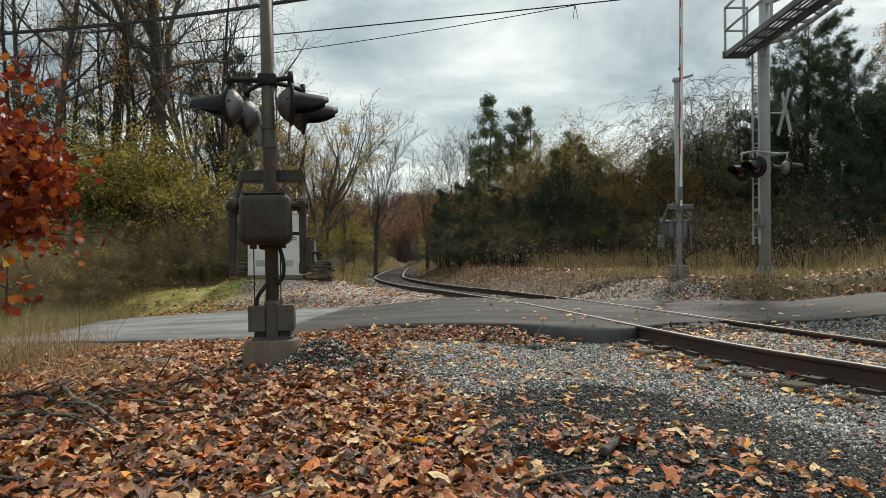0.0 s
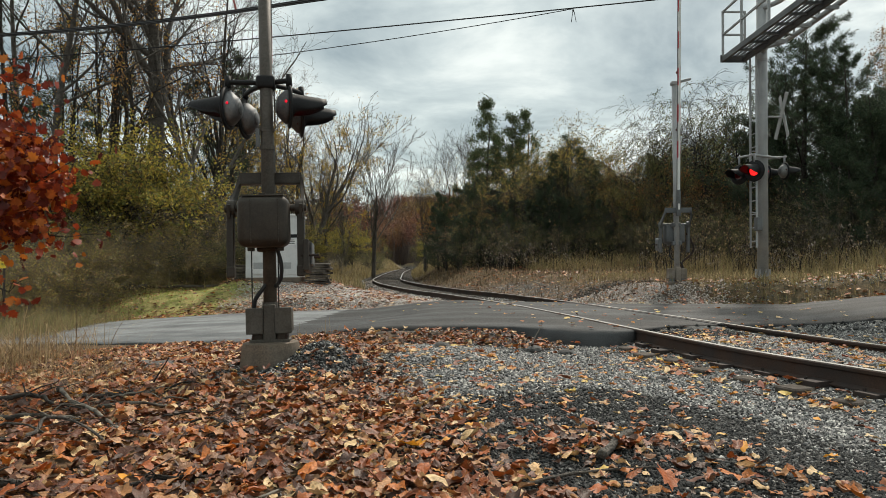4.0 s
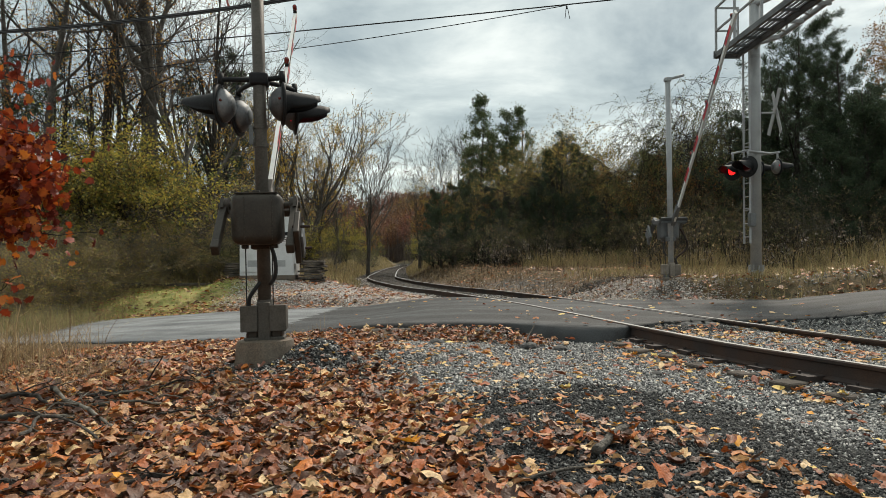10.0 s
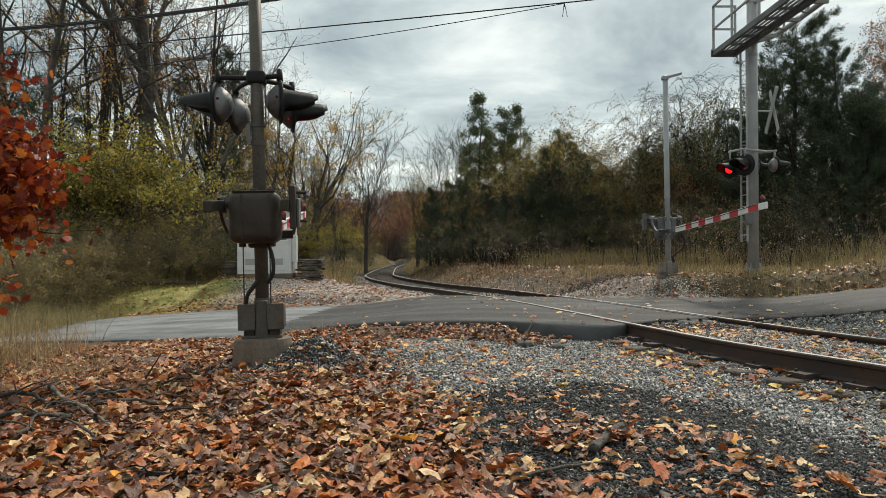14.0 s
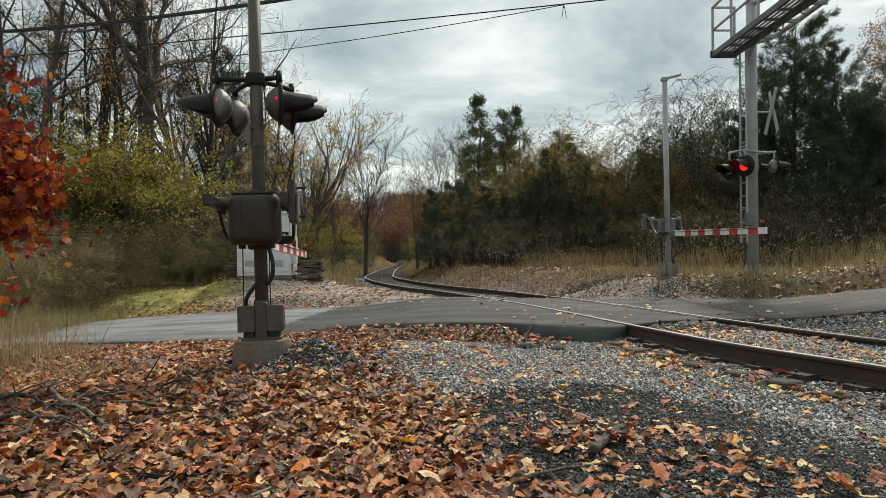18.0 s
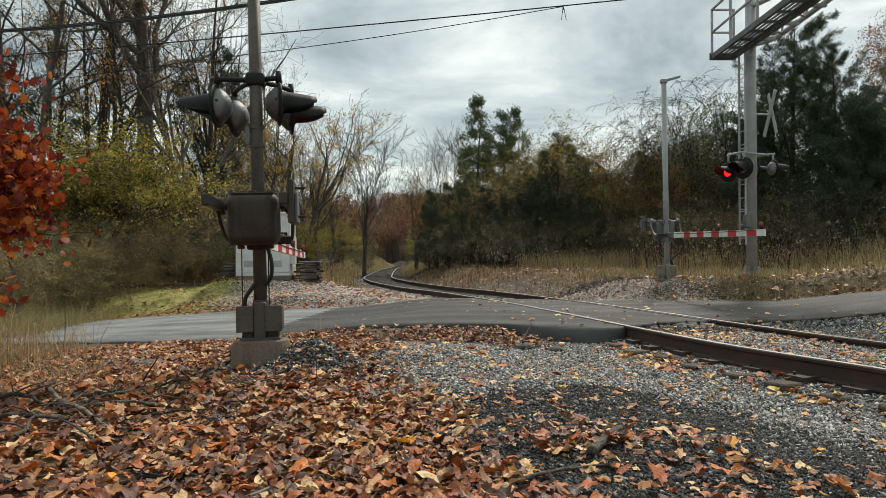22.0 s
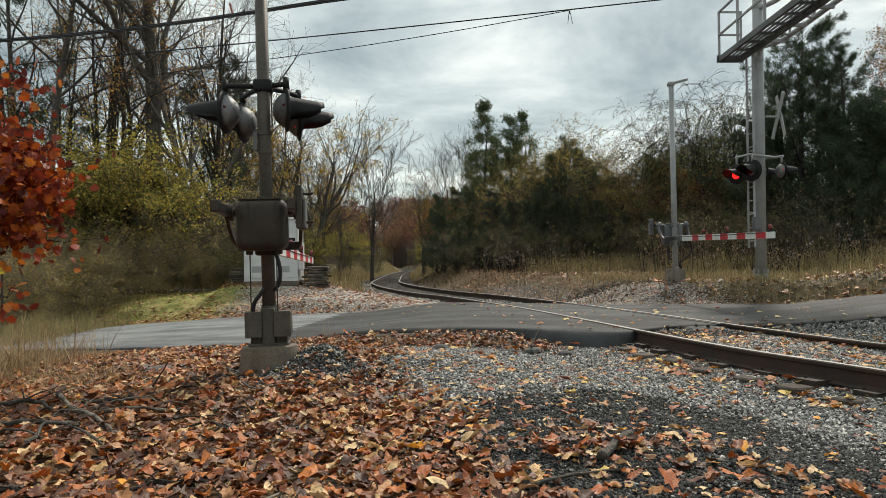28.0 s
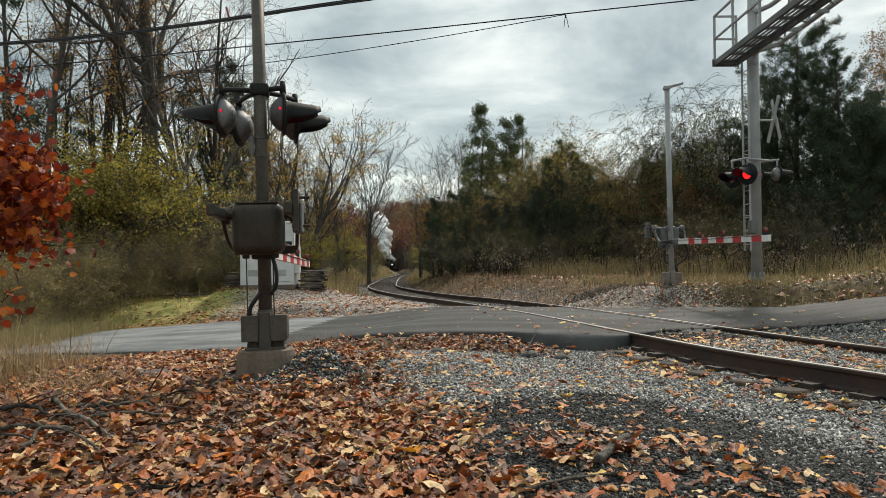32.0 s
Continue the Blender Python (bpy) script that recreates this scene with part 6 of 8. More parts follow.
def make_trees():
    for i in range(4):
        tree_kind("bare%d" % i, 100 + i, BARE, 17.0 + i, 0.20 + 0.02 * i, BARK_DARK if i % 2 else BARK)
    o = dict(BARE, kids=(11, 8, 6), wob=(0.010, 0.12, 0.16, 0.2), up=(0.02, 0.07, 0.04, 0.02), thin=(0.60, 0.5, 0.55), taper=0.72, ang=((20, 58), (25, 60), (25, 65)), ratio=((0.5, 0.85), (0.35, 0.6), (0.3, 0.6)), cone=0.35)
    o["from"] = (0.46, 0.2, 0.15)
    tree_kind("big", 120, o, 17.0, 0.50, BARK)
    o = dict(BARE, kids=(9, 8, 7), segs=(9, 9, 6, 4), wob=(0.05, 0.10, 0.16, 0.2), up=(0.02, 0.09, 0.05, 0.02), thin=(0.66, 0.5, 0.55), ang=((14, 42), (22, 55), (25, 65)), ratio=((0.7, 1.05), (0.35, 0.6), (0.3, 0.6)), cone=0.3)
    o["from"] = (0.16, 0.25, 0.15)
    for i in range(2):
        tree_kind("stems%d" % i, 125 + i, o, 12.0, 0.24, BARK if i else BARK_DARK)
    tree_kind("rusty", 121, BARE, 16.0, 0.2, BARK_DARK, RUSTLEAF, 5, 0.22, 0.085, 1.4, 0.4, keep=0.55, clump=0.5)
    for i in range(2):
        tree_kind("fork%d" % i, 130 + i, dict(FORK, rmin=0.013, thin=(0.42, 0.55, 0.6)), 8.0, 0.18, BARK)
    VINE = dict(FORK, wob=(0.09, 0.14, 0.18, 0.2), kids=(8, 7, 5), segs=(8, 9, 6, 4), rmin=0.012, thin=(0.66, 0.5, 0.55), taper=0.75)
    for i in range(2):
        tree_kind("vine%d" % i, 135 + i, VINE, 7.5, 0.21, BARK, GOLD, 18, 0.17, 0.062, 1.5, 0.8, keep=0.55, clump=0.9)
    for i in range(3):
        tree_kind("hemlock%d" % i, 140 + i, dict(CEDAR_O, kids=(44, 9), up=(0.01, -0.03, -0.03), ratio=((0.22, 0.34), (0.3, 0.5))), 15.0 + i, 0.17, BARK_DARK, CEDAR, 10, 0.13, 0.045, 5.0, 0.6, keep=0.9, clump=0.2, jit=0.4)
    for i in range(3):
        tree_kind("cedar%d" % i, 150 + i, CEDAR_O, 9.0, 0.16, BARK_DARK, CEDAR, 13, 0.11, 0.034, 3.6, clump=-1.2)
    o = dict(CEDAR_O, kids=(42, 12, 5), segs=(10, 8, 5, 3), wob=(0.02, 0.07, 0.12, 0.15), up=(0.01, 0.075, 0.05, 0.03), sides=(8, 4, 3, 3), ang=((52, 88), (28, 55), (25, 50)), ratio=((0.30, 0.62), (0.22, 0.40), (0.25, 0.45)), thin=(0.30, 0.5, 0.6), cone=0.72, all_tips=True)
    o["from"] = (0.10, 0.12, 0.1)
    for i in range(2):
        tree_kind("boughs%d" % i, 154 + i, o, 10.0, 0.17, BARK_DARK, CEDAR, 7, 0.06, 0.016, 7.0, 0.05, clump=-1.8, jit=0.40)
    o = dict(FORK, kids=(15, 9, 7), segs=(5, 9, 6, 4), wob=(0.05, 0.08, 0.12, 0.16), up=(0.02, 0.05, 0.04, 0.02), ang=((10, 40), (18, 45), (20, 50)), ratio=((0.75, 1.15), (0.3, 0.5), (0.3, 0.5)), rmin=0.010, thin=(0.42, 0.5, 0.6), cone=0.25)
    o["from"] = (0.09, 0.2, 0.15)
    tree_kind("vase", 132, o, 6.0, 0.15, BARK)
    for i in range(2):
        o = dict(CEDAR_O, kids=(34, 8), up=(0.01, 0.06, 0.04), ang=((34, 66), (25, 55)), ratio=((0.22, 0.34), (0.35, 0.6)), cone=0.78)
        o["from"] = (0.30, 0.15)
        tree_kind("holly%d" % i, 160 + i, o, 11.0, 0.15, BARK_DARK, HOLLY, 20, 0.20, 0.07, 1.6, keep=0.85, clump=-0.5)
    tree_kind("amber", 166, dict(o, kids=(46, 9), ratio=((0.24, 0.40), (0.35, 0.6)), cone=0.35), 11.0, 0.17, BARK_DARK, AMBER, 22, 0.17, 0.065, 1.4, keep=0.9, clump=-0.2)
    for i in range(2):
        tree_kind("olivebrush%d" % i, 240 + i, dict(SHRUB, kids=(18, 8, 5)), 1.7, 0.05, TWIG, UNDERLEAF, 6, 0.14, 0.055, 1.5, 0.2, clump=0.5)
        tree_kind("yellow%d" % i, 170 + i, dict(SHRUB, kids=(16, 8, 5)), 1.9, 0.09, BARK_DARK, YELLOW, 12, 0.15, 0.075, 1.5, 0.25, keep=0.9, floor=2.0, clump=0.45)
        tree_kind("brush%d" % i, 180 + i, SHRUB, 1.5, 0.05, BARK, BROWN, 6, 0.12, 0.045, 1.5, keep=0.6, clump=0.4)
        tree_kind("greenbrush%d" % i, 190 + i, dict(SHRUB, kids=(16, 8, 5)), 1.7, 0.07, BARK_DARK, GREEN, 10, 0.15, 0.040, 1.5, 0.1)
        tree_kind("twiggy%d" % i, 200 + i, SHRUB, 1.6, 0.05, TWIG)
        tree_kind("orangebrush%d" % i, 210 + i, dict(SHRUB, kids=(16, 8, 5)), 1.8, 0.07, BARK_DARK, ORANGE, 13, 0.15, 0.040, 1.4, 0.1, keep=0.75, floor=2.2)
    for i in range(3):
        tree_kind("arch%d" % i, 220 + 3 * i, dict(ARCH, kids=(13, 12, 7), segs=(4, 14, 9, 5), wob=(0.08, 0.06, 0.10, 0.14), up=(0.05, -0.055, -0.19, -0.2), ang=((3, 30), (25, 70), (20, 60)), ratio=((2.4, 3.4), (0.24, 0.42), (0.3, 0.5)), rmin=0.006, thin=(0.5, 0.5, 0.6)), 2.1, 0.075, BARK_BLACK, GREEN, 5, 0.07, 0.036, 1.5, 0.3, clump=-0.2)
    tree_kind("dome", 222, dict(ARCH, kids=(30, 10, 6), ratio=((1.5, 2.3), (0.35, 0.6), (0.35, 0.6))), 2.0, 0.07, BARK_DARK, OLIVE, 12, 0.14, 0.036, 1.4, 0.3, floor=3.3)
    tree_kind("sparse", 224, dict(ARCH, kids=(18, 8, 5), rmin=0.003), 2.0, 0.04, BARK_DARK, OLIVE, 12, 0.12, 0.034, 1.4, 0.3, keep=0.8, floor=2.4, clump=-0.6)
    tree_kind("thin", 230, dict(FORK, kids=(10, 7, 5), ang=((10, 35), (18, 45), (20, 50))), 6.5, 0.10, BARK_DARK)

    bare = "tall bare grey-brown tree in the woods"
    for px, d, k, s in ((268, 32, "big", 1.0), (70, 30, "bare0", 1.15), (178, 40, "bare3", 1.0), (215, 37, "rusty", 1.0), (160, 33, "rusty", 0.9), (225, 31, "rusty", 0.85), (105, 34, "rusty", 0.8),
                        (346, 31, "stems1", 1.0), (392, 37, "stems0", 0.95), (368, 35, "bare1", 0.9), (-10, 33, "bare2", 1.0), (-40, 24, "bare3", 1.0), (430, 48, "bare0", 0.85),
                        (470, 52, "bare1", 0.8), (520, 50, "bare2", 0.7), (190, 55, "rusty", 1.0), (310, 50, "bare3", 0.9), (375, 57, "bare1", 0.9), (15, 58, "bare0", 1.1)):
        plant(k, px, d, bare if k != "rusty" else "tall tree with sparse rust-coloured leaves", scale=s, group="bare trees in the woods")
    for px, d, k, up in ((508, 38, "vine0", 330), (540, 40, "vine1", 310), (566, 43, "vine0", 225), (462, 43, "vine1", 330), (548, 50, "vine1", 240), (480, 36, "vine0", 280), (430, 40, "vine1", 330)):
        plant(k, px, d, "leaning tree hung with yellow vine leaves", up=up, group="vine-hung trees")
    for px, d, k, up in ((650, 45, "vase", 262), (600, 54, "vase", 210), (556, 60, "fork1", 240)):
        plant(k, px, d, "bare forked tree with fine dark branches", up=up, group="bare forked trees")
    for px, d, k, s in ((-8, 31, "hemlock2", 1.0), (112, 38, "hemlock0", 0.85), (168, 40, "hemlock2", 0.8), (95, 42, "hemlock1", 1.0), (355, 44, "hemlock2", 0.55), (400, 39, "hemlock1", 0.8), (440, 46, "hemlock2", 0.85), (378, 37, "hemlock2", 0.7), (420, 52, "hemlock0", 1.0), (330, 40, "hemlock1", 0.7), (400, 42, "hemlock0", 0.6), (5, 40, "hemlock0", 0.8)):
        plant(k, px, d, "tall dark hemlock with drooping sparse needles", scale=s, group="hemlocks in the woods")
    for px, d, k, s in ((198, 27.6, "yellow0", 1.12), (148, 28.3, "yellow1", 1.08), (250, 28.6, "yellow0", 1.02), (175, 27.2, "yellow1", 0.98), (225, 28, "yellow1", 1.05), (298, 30, "yellow1", 1.0), (110, 27.5, "yellow0", 1.0), (560, 44, "yellow0", 0.5), (612, 56, "yellow1", 0.62), (600, 62, "yellow0", 0.75)):
        plant(k, px, d, "shrubby tree with thin yellow-green autumn leaves", "shrub", s, group="yellow shrubs")
    rng = np.random.RandomState(77)
    for k in range(52):
        px = rng.uniform(-50, 430)
        d = 27.0 + rng.uniform(0, 5) - (px < 95) * rng.uniform(1, 5.5)
        kind = ("brush0", "brush1", "twiggy0", "twiggy1", "greenbrush0", "brush0")[k % 6]
        plant(kind, px, d, {"b": "tangled brown undergrowth bush", "t": "bare twiggy undergrowth bush", "g": "dull green undergrowth bush"}[kind[0]], "shrub", rng.uniform(0.45, 0.95), group="undergrowth bushes")
    for k in range(15):
        px = rng.uniform(430, 600)
        plant(("brush1", "twiggy1", "twiggy0", "yellow0", "brush0", "greenbrush1")[k % 6], px, rng.uniform(37, 56), "low autumn bush at the woods' edge", "shrub", rng.uniform(0.28, 0.5), group="undergrowth bushes")
    for k in range(34):
        px = 20 + 12.2 * k + rng.uniform(-8, 8)
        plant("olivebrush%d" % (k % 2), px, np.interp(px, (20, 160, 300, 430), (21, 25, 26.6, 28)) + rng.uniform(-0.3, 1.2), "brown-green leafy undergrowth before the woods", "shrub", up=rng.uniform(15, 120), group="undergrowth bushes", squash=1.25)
    for k in range(14):
        px = rng.uniform(90, 430)
        plant(("greenbrush0", "greenbrush1", "twiggy0")[k % 3], px, rng.uniform(26.2, 27.5), "low green vine-covered undergrowth", "shrub", rng.uniform(0.22, 0.38), group="undergrowth bushes", squash=1.3)
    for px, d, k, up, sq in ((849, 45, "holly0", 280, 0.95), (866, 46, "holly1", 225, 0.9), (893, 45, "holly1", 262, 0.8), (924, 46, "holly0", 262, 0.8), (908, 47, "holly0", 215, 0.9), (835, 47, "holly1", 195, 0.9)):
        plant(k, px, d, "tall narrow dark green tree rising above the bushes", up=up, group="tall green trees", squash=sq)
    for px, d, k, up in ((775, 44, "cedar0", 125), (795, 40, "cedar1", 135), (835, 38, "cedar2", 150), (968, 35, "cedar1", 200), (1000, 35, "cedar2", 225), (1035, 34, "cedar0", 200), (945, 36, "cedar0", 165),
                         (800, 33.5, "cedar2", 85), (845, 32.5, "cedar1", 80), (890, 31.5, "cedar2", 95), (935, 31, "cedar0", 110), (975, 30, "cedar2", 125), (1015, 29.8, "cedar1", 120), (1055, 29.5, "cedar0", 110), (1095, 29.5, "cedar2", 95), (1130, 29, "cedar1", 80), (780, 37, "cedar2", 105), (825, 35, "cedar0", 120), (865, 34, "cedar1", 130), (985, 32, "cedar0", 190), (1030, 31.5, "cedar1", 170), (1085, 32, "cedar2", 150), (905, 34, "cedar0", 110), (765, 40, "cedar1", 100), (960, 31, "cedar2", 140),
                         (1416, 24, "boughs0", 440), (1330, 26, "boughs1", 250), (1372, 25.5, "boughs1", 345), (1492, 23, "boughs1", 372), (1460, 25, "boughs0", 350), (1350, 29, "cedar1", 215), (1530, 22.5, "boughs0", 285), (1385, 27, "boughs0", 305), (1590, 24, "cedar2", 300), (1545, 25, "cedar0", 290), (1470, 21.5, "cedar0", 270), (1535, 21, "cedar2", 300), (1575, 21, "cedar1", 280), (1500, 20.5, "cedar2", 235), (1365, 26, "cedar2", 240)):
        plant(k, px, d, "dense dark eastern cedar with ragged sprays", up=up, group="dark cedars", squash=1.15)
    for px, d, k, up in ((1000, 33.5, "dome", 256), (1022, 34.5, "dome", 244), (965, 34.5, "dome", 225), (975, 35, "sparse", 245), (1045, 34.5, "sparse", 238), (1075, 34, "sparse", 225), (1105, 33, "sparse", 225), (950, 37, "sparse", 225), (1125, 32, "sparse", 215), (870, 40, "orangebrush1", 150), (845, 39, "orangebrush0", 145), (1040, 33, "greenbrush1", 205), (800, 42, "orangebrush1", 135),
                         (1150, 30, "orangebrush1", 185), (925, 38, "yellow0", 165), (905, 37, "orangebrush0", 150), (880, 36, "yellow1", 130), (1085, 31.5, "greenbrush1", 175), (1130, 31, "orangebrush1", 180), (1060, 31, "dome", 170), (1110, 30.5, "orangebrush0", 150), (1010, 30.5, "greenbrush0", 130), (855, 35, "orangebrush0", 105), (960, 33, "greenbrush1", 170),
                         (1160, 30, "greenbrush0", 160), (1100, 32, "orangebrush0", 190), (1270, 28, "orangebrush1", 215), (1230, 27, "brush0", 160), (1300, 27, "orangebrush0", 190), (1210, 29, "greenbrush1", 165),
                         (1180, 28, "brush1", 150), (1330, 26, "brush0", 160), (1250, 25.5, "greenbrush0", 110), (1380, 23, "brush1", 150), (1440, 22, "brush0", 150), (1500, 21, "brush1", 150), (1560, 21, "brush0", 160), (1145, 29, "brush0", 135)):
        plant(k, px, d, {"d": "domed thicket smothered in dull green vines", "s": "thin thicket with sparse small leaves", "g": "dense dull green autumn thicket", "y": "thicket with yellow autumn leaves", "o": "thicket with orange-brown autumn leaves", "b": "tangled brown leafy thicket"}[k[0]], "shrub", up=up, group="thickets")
    for k in range(30):
        px = rng.uniform(770, 1620)
        plant(("brush0", "greenbrush1", "brush1", "cedar0", "orangebrush0", "brush0")[k % 6], px, rng.uniform(38, 50) - (px > 1150) * 9, "dark tangled thicket behind the bank", "shrub", rng.uniform(0.6, 0.95) * (0.75 if k % 6 == 3 else 1), group="thickets")
    for k in range(44):
        px = rng.uniform(-60, 520)
        d = rng.uniform(50, 78)
        plant(("brush0", "twiggy1", "brush1", "hemlock2", "greenbrush0", "orangebrush1")[k % 6], px, d, "dense brown thicket deep in the woods", "shrub", rng.uniform(1.0, 1.7) * (0.35 if k % 6 == 3 else 1), group="deep thickets")
    for k in range(40):
        px = 800 + 20.5 * k + rng.uniform(-8, 8)
        d = np.interp(px, (780, 1100, 1300, 1600), (33, 27.5, 22.5, 19.5)) + rng.uniform(-0.8, 1.2)
        plant(("brush0", "brush1", "twiggy0", "greenbrush0", "brush0")[k % 5], px, d, "low dark brush along the bank", "shrub", rng.uniform(0.28, 0.5), group="low brush", squash=1.3)
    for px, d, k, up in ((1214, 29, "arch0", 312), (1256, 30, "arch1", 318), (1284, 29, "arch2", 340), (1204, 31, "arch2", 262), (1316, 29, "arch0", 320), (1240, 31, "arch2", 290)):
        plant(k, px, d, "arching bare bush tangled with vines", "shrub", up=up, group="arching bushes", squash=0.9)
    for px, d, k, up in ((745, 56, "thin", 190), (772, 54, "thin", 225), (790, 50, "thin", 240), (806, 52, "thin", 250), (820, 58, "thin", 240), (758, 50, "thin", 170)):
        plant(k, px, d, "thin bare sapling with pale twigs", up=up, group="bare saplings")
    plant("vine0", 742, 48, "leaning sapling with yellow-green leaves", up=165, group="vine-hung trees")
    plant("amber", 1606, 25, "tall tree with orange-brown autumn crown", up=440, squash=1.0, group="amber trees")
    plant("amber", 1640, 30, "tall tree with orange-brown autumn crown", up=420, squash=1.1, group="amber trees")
    for px, d, k, s in ((640, 66, "greenbrush0", 0.5), (652, 84, "orangebrush0", 0.62), (655, 100, "greenbrush1", 0.6), (744, 95, "greenbrush0", 0.6), (740, 84, "yellow0", 0.55), (748, 125, "yellow1", 0.7), (752, 70, "greenbrush1", 0.6), (746, 140, "yellow0", 0.6), (738, 76, "greenbrush1", 0.42), (742, 72, "yellow1", 0.4), (746, 90, "greenbrush0", 0.45), (640, 74, "greenbrush0", 0.45), (656, 70, "greenbrush1", 0.32), (664, 92, "greenbrush0", 0.42), (648, 60, "brush0", 0.35), (672, 118, "greenbrush1", 0.5), (760, 120, "bare1", 0.6), (628, 120, "bare2", 0.5)):
        plant(k, px, d, "leafy bush beside the distant track" if "brush" in k or "yellow" in k else "slender tree beside the distant track", "shrub" if "brush" in k or "yellow" in k else "tree", s, group="trackside growth")


make_trees()


def distant_woods():
    """The wooded hill that closes the view: many small crowns in autumn colours, with stems."""
    rng = np.random.RandomState(5)
    V, F, L, base = [], [], [], 0
    n = 2500
    for k in range(n):
        a = rng.normal(-0.08, 0.09) if k % 4 else rng.uniform(-0.8, 0.8)
        d = rng.uniform(125, 340)
        x = d * a
        side = x - np.interp(d, TRACK_FINE[8:, 1], TRACK_FINE[8:, 0])
        if -8.5 < side < 4.5 and d < 215:          # the cleared strip along the line
            continue
        h = rng.uniform(8, 13) + 0.01 * d
        z = float(land_z(np.array(x), np.array(d)))
        m = 190 if abs(a + 0.08) < 0.10 else 50
        u = rng.normal(0, 1, (m, 3)); u /= np.linalg.norm(u, axis=1)[:, None]
        P = u * rng.uniform(0.5, 1.0, (m, 1)) * np.array((2.3, 2.3, h * 0.30)) + np.array((x, d, z + h * 0.72))
        A = rng.normal(0, 1, (m, 3)); B = np.cross(A, rng.normal(0, 1, (m, 3)))
        A /= np.linalg.norm(A, axis=1)[:, None]; B /= np.linalg.norm(B, axis=1)[:, None]
        s = rng.uniform(0.10, 0.26, (m, 1))
        W = np.stack([P - A * s, P - B * s * 0.8, P + A * s, P + B * s * 0.8], 1)
        V.append(W.reshape(-1, 3)); F.append(np.arange(m * 4).reshape(m, 4) + base); base += m * 4
        L.append(([np.array((x, d, z - 1)), np.array((x + rng.normal(0, .5), d, z + h * 0.9))], [0.15, 0.06], 4))
        for q in range(4):
            b0 = np.array((x + rng.normal(0, 1.6), d + rng.normal(0, 1.6), z - 1))
            L.append(([b0, b0 + np.array((rng.normal(0, 0.8), 0, h * rng.uniform(0.45, 0.95)))], [0.055, 0.025], 3))
    ob = raw("distant_woods", np.concatenate(V), np.concatenate(F), FARWOOD)
    tagged(ob, "distant wooded hillside in muted autumn colours", "woods", kind="stuff")
    V, F = tubes(L)
    tagged(raw("distant_trunks", V, F, FARTRUNK), "grey trunks of the distant woods", "woods", kind="stuff")


distant_woods()


# ---------------------------------------------------------------- grasses and weeds
def blades(name, xy, height, width, material, rng, lean=0.35, z_of=None, segs=3):
    """Bent grass blades, each a narrow tapering strip."""
    n = len(xy)
    z0 = land_z(xy[:, 0], xy[:, 1])
    h = height * rng.uniform(0.45, 1.25, n)
    az = rng.uniform(0, 6.283, n)
    ln = np.abs(rng.normal(0, lean, n))
    t = np.linspace(0, 1, segs + 1)
    cx = (np.cos(az) * ln * h)[:, None] * t ** 2; cy = (np.sin(az) * ln * h)[:, None] * t ** 2
    cz = h[:, None] * (t - 0.25 * np.minimum(ln, 1.2)[:, None] * t ** 2)
    w = width * rng.uniform(0.6, 1.3, n)[:, None] * (1 - 0.85 * t ** 1.5) * 0.5
    sx, sy = -np.sin(az + rng.normal(0, 0.6, n))[:, None], np.cos(az)[:, None]
    Lf = np.stack([xy[:, :1] + cx - sx * w, xy[:, 1:] + cy - sy * w, z0[:, None] + cz - 0.02], -1)
    Rt = np.stack([xy[:, :1] + cx + sx * w, xy[:, 1:] + cy + sy * w, z0[:, None] + cz - 0.02], -1)
    V = np.stack([Lf, Rt], 2).reshape(-1, 3)
    k = 2 * (segs + 1)
    f = np.array([(2 * i, 2 * i + 1, 2 * i + 3, 2 * i + 2) for i in range(segs)])
    return raw(name, V, (f[None] + (np.arange(n) * k)[:, None, None]).reshape(-1, 4), material)


def stalks(name, xy, height, material, head, rng, seed=0.05):
    """Dry weed stems with small seed heads."""
    L, H = [], []
    for x, y in xy:
        z = float(land_z(np.array(x), np.array(y)))
        h = height * rng.uniform(0.5, 1.3)
        p, q = np.array((x, y, z - 0.03)), np.array((rng.normal(0, 0.1), rng.normal(0, 0.1), 1.0))
        pts = [p]
        for k in range(4):
            q = q + rng.normal(0, 0.07, 3); q /= np.linalg.norm(q)
            pts.append(pts[-1] + q * h / 4)
        L.append((pts, [0.010, 0.009, 0.007, 0.006, 0.004], 3))
        for k in range(rng.randint(2, 6)):
            s = pts[rng.randint(1, 4)]
            d = turned(q, radians(rng.uniform(25, 55)), rng.uniform(0, 6.28), rng)
            e = s + d * h * rng.uniform(0.12, 0.3)
            L.append(([s, e], [0.004, 0.002], 3)); H.append((e, d))
        H += [(pts[-1], q), (pts[-2], q)]
    V, F = tubes(L)
    ob = raw(name, V, F, material)
    V, F = foliage(H, rng, 4, seed * 0.7, seed, 1.6, clump=-9)
    c = raw("seed_heads", V, F, head, ob)
    return ob


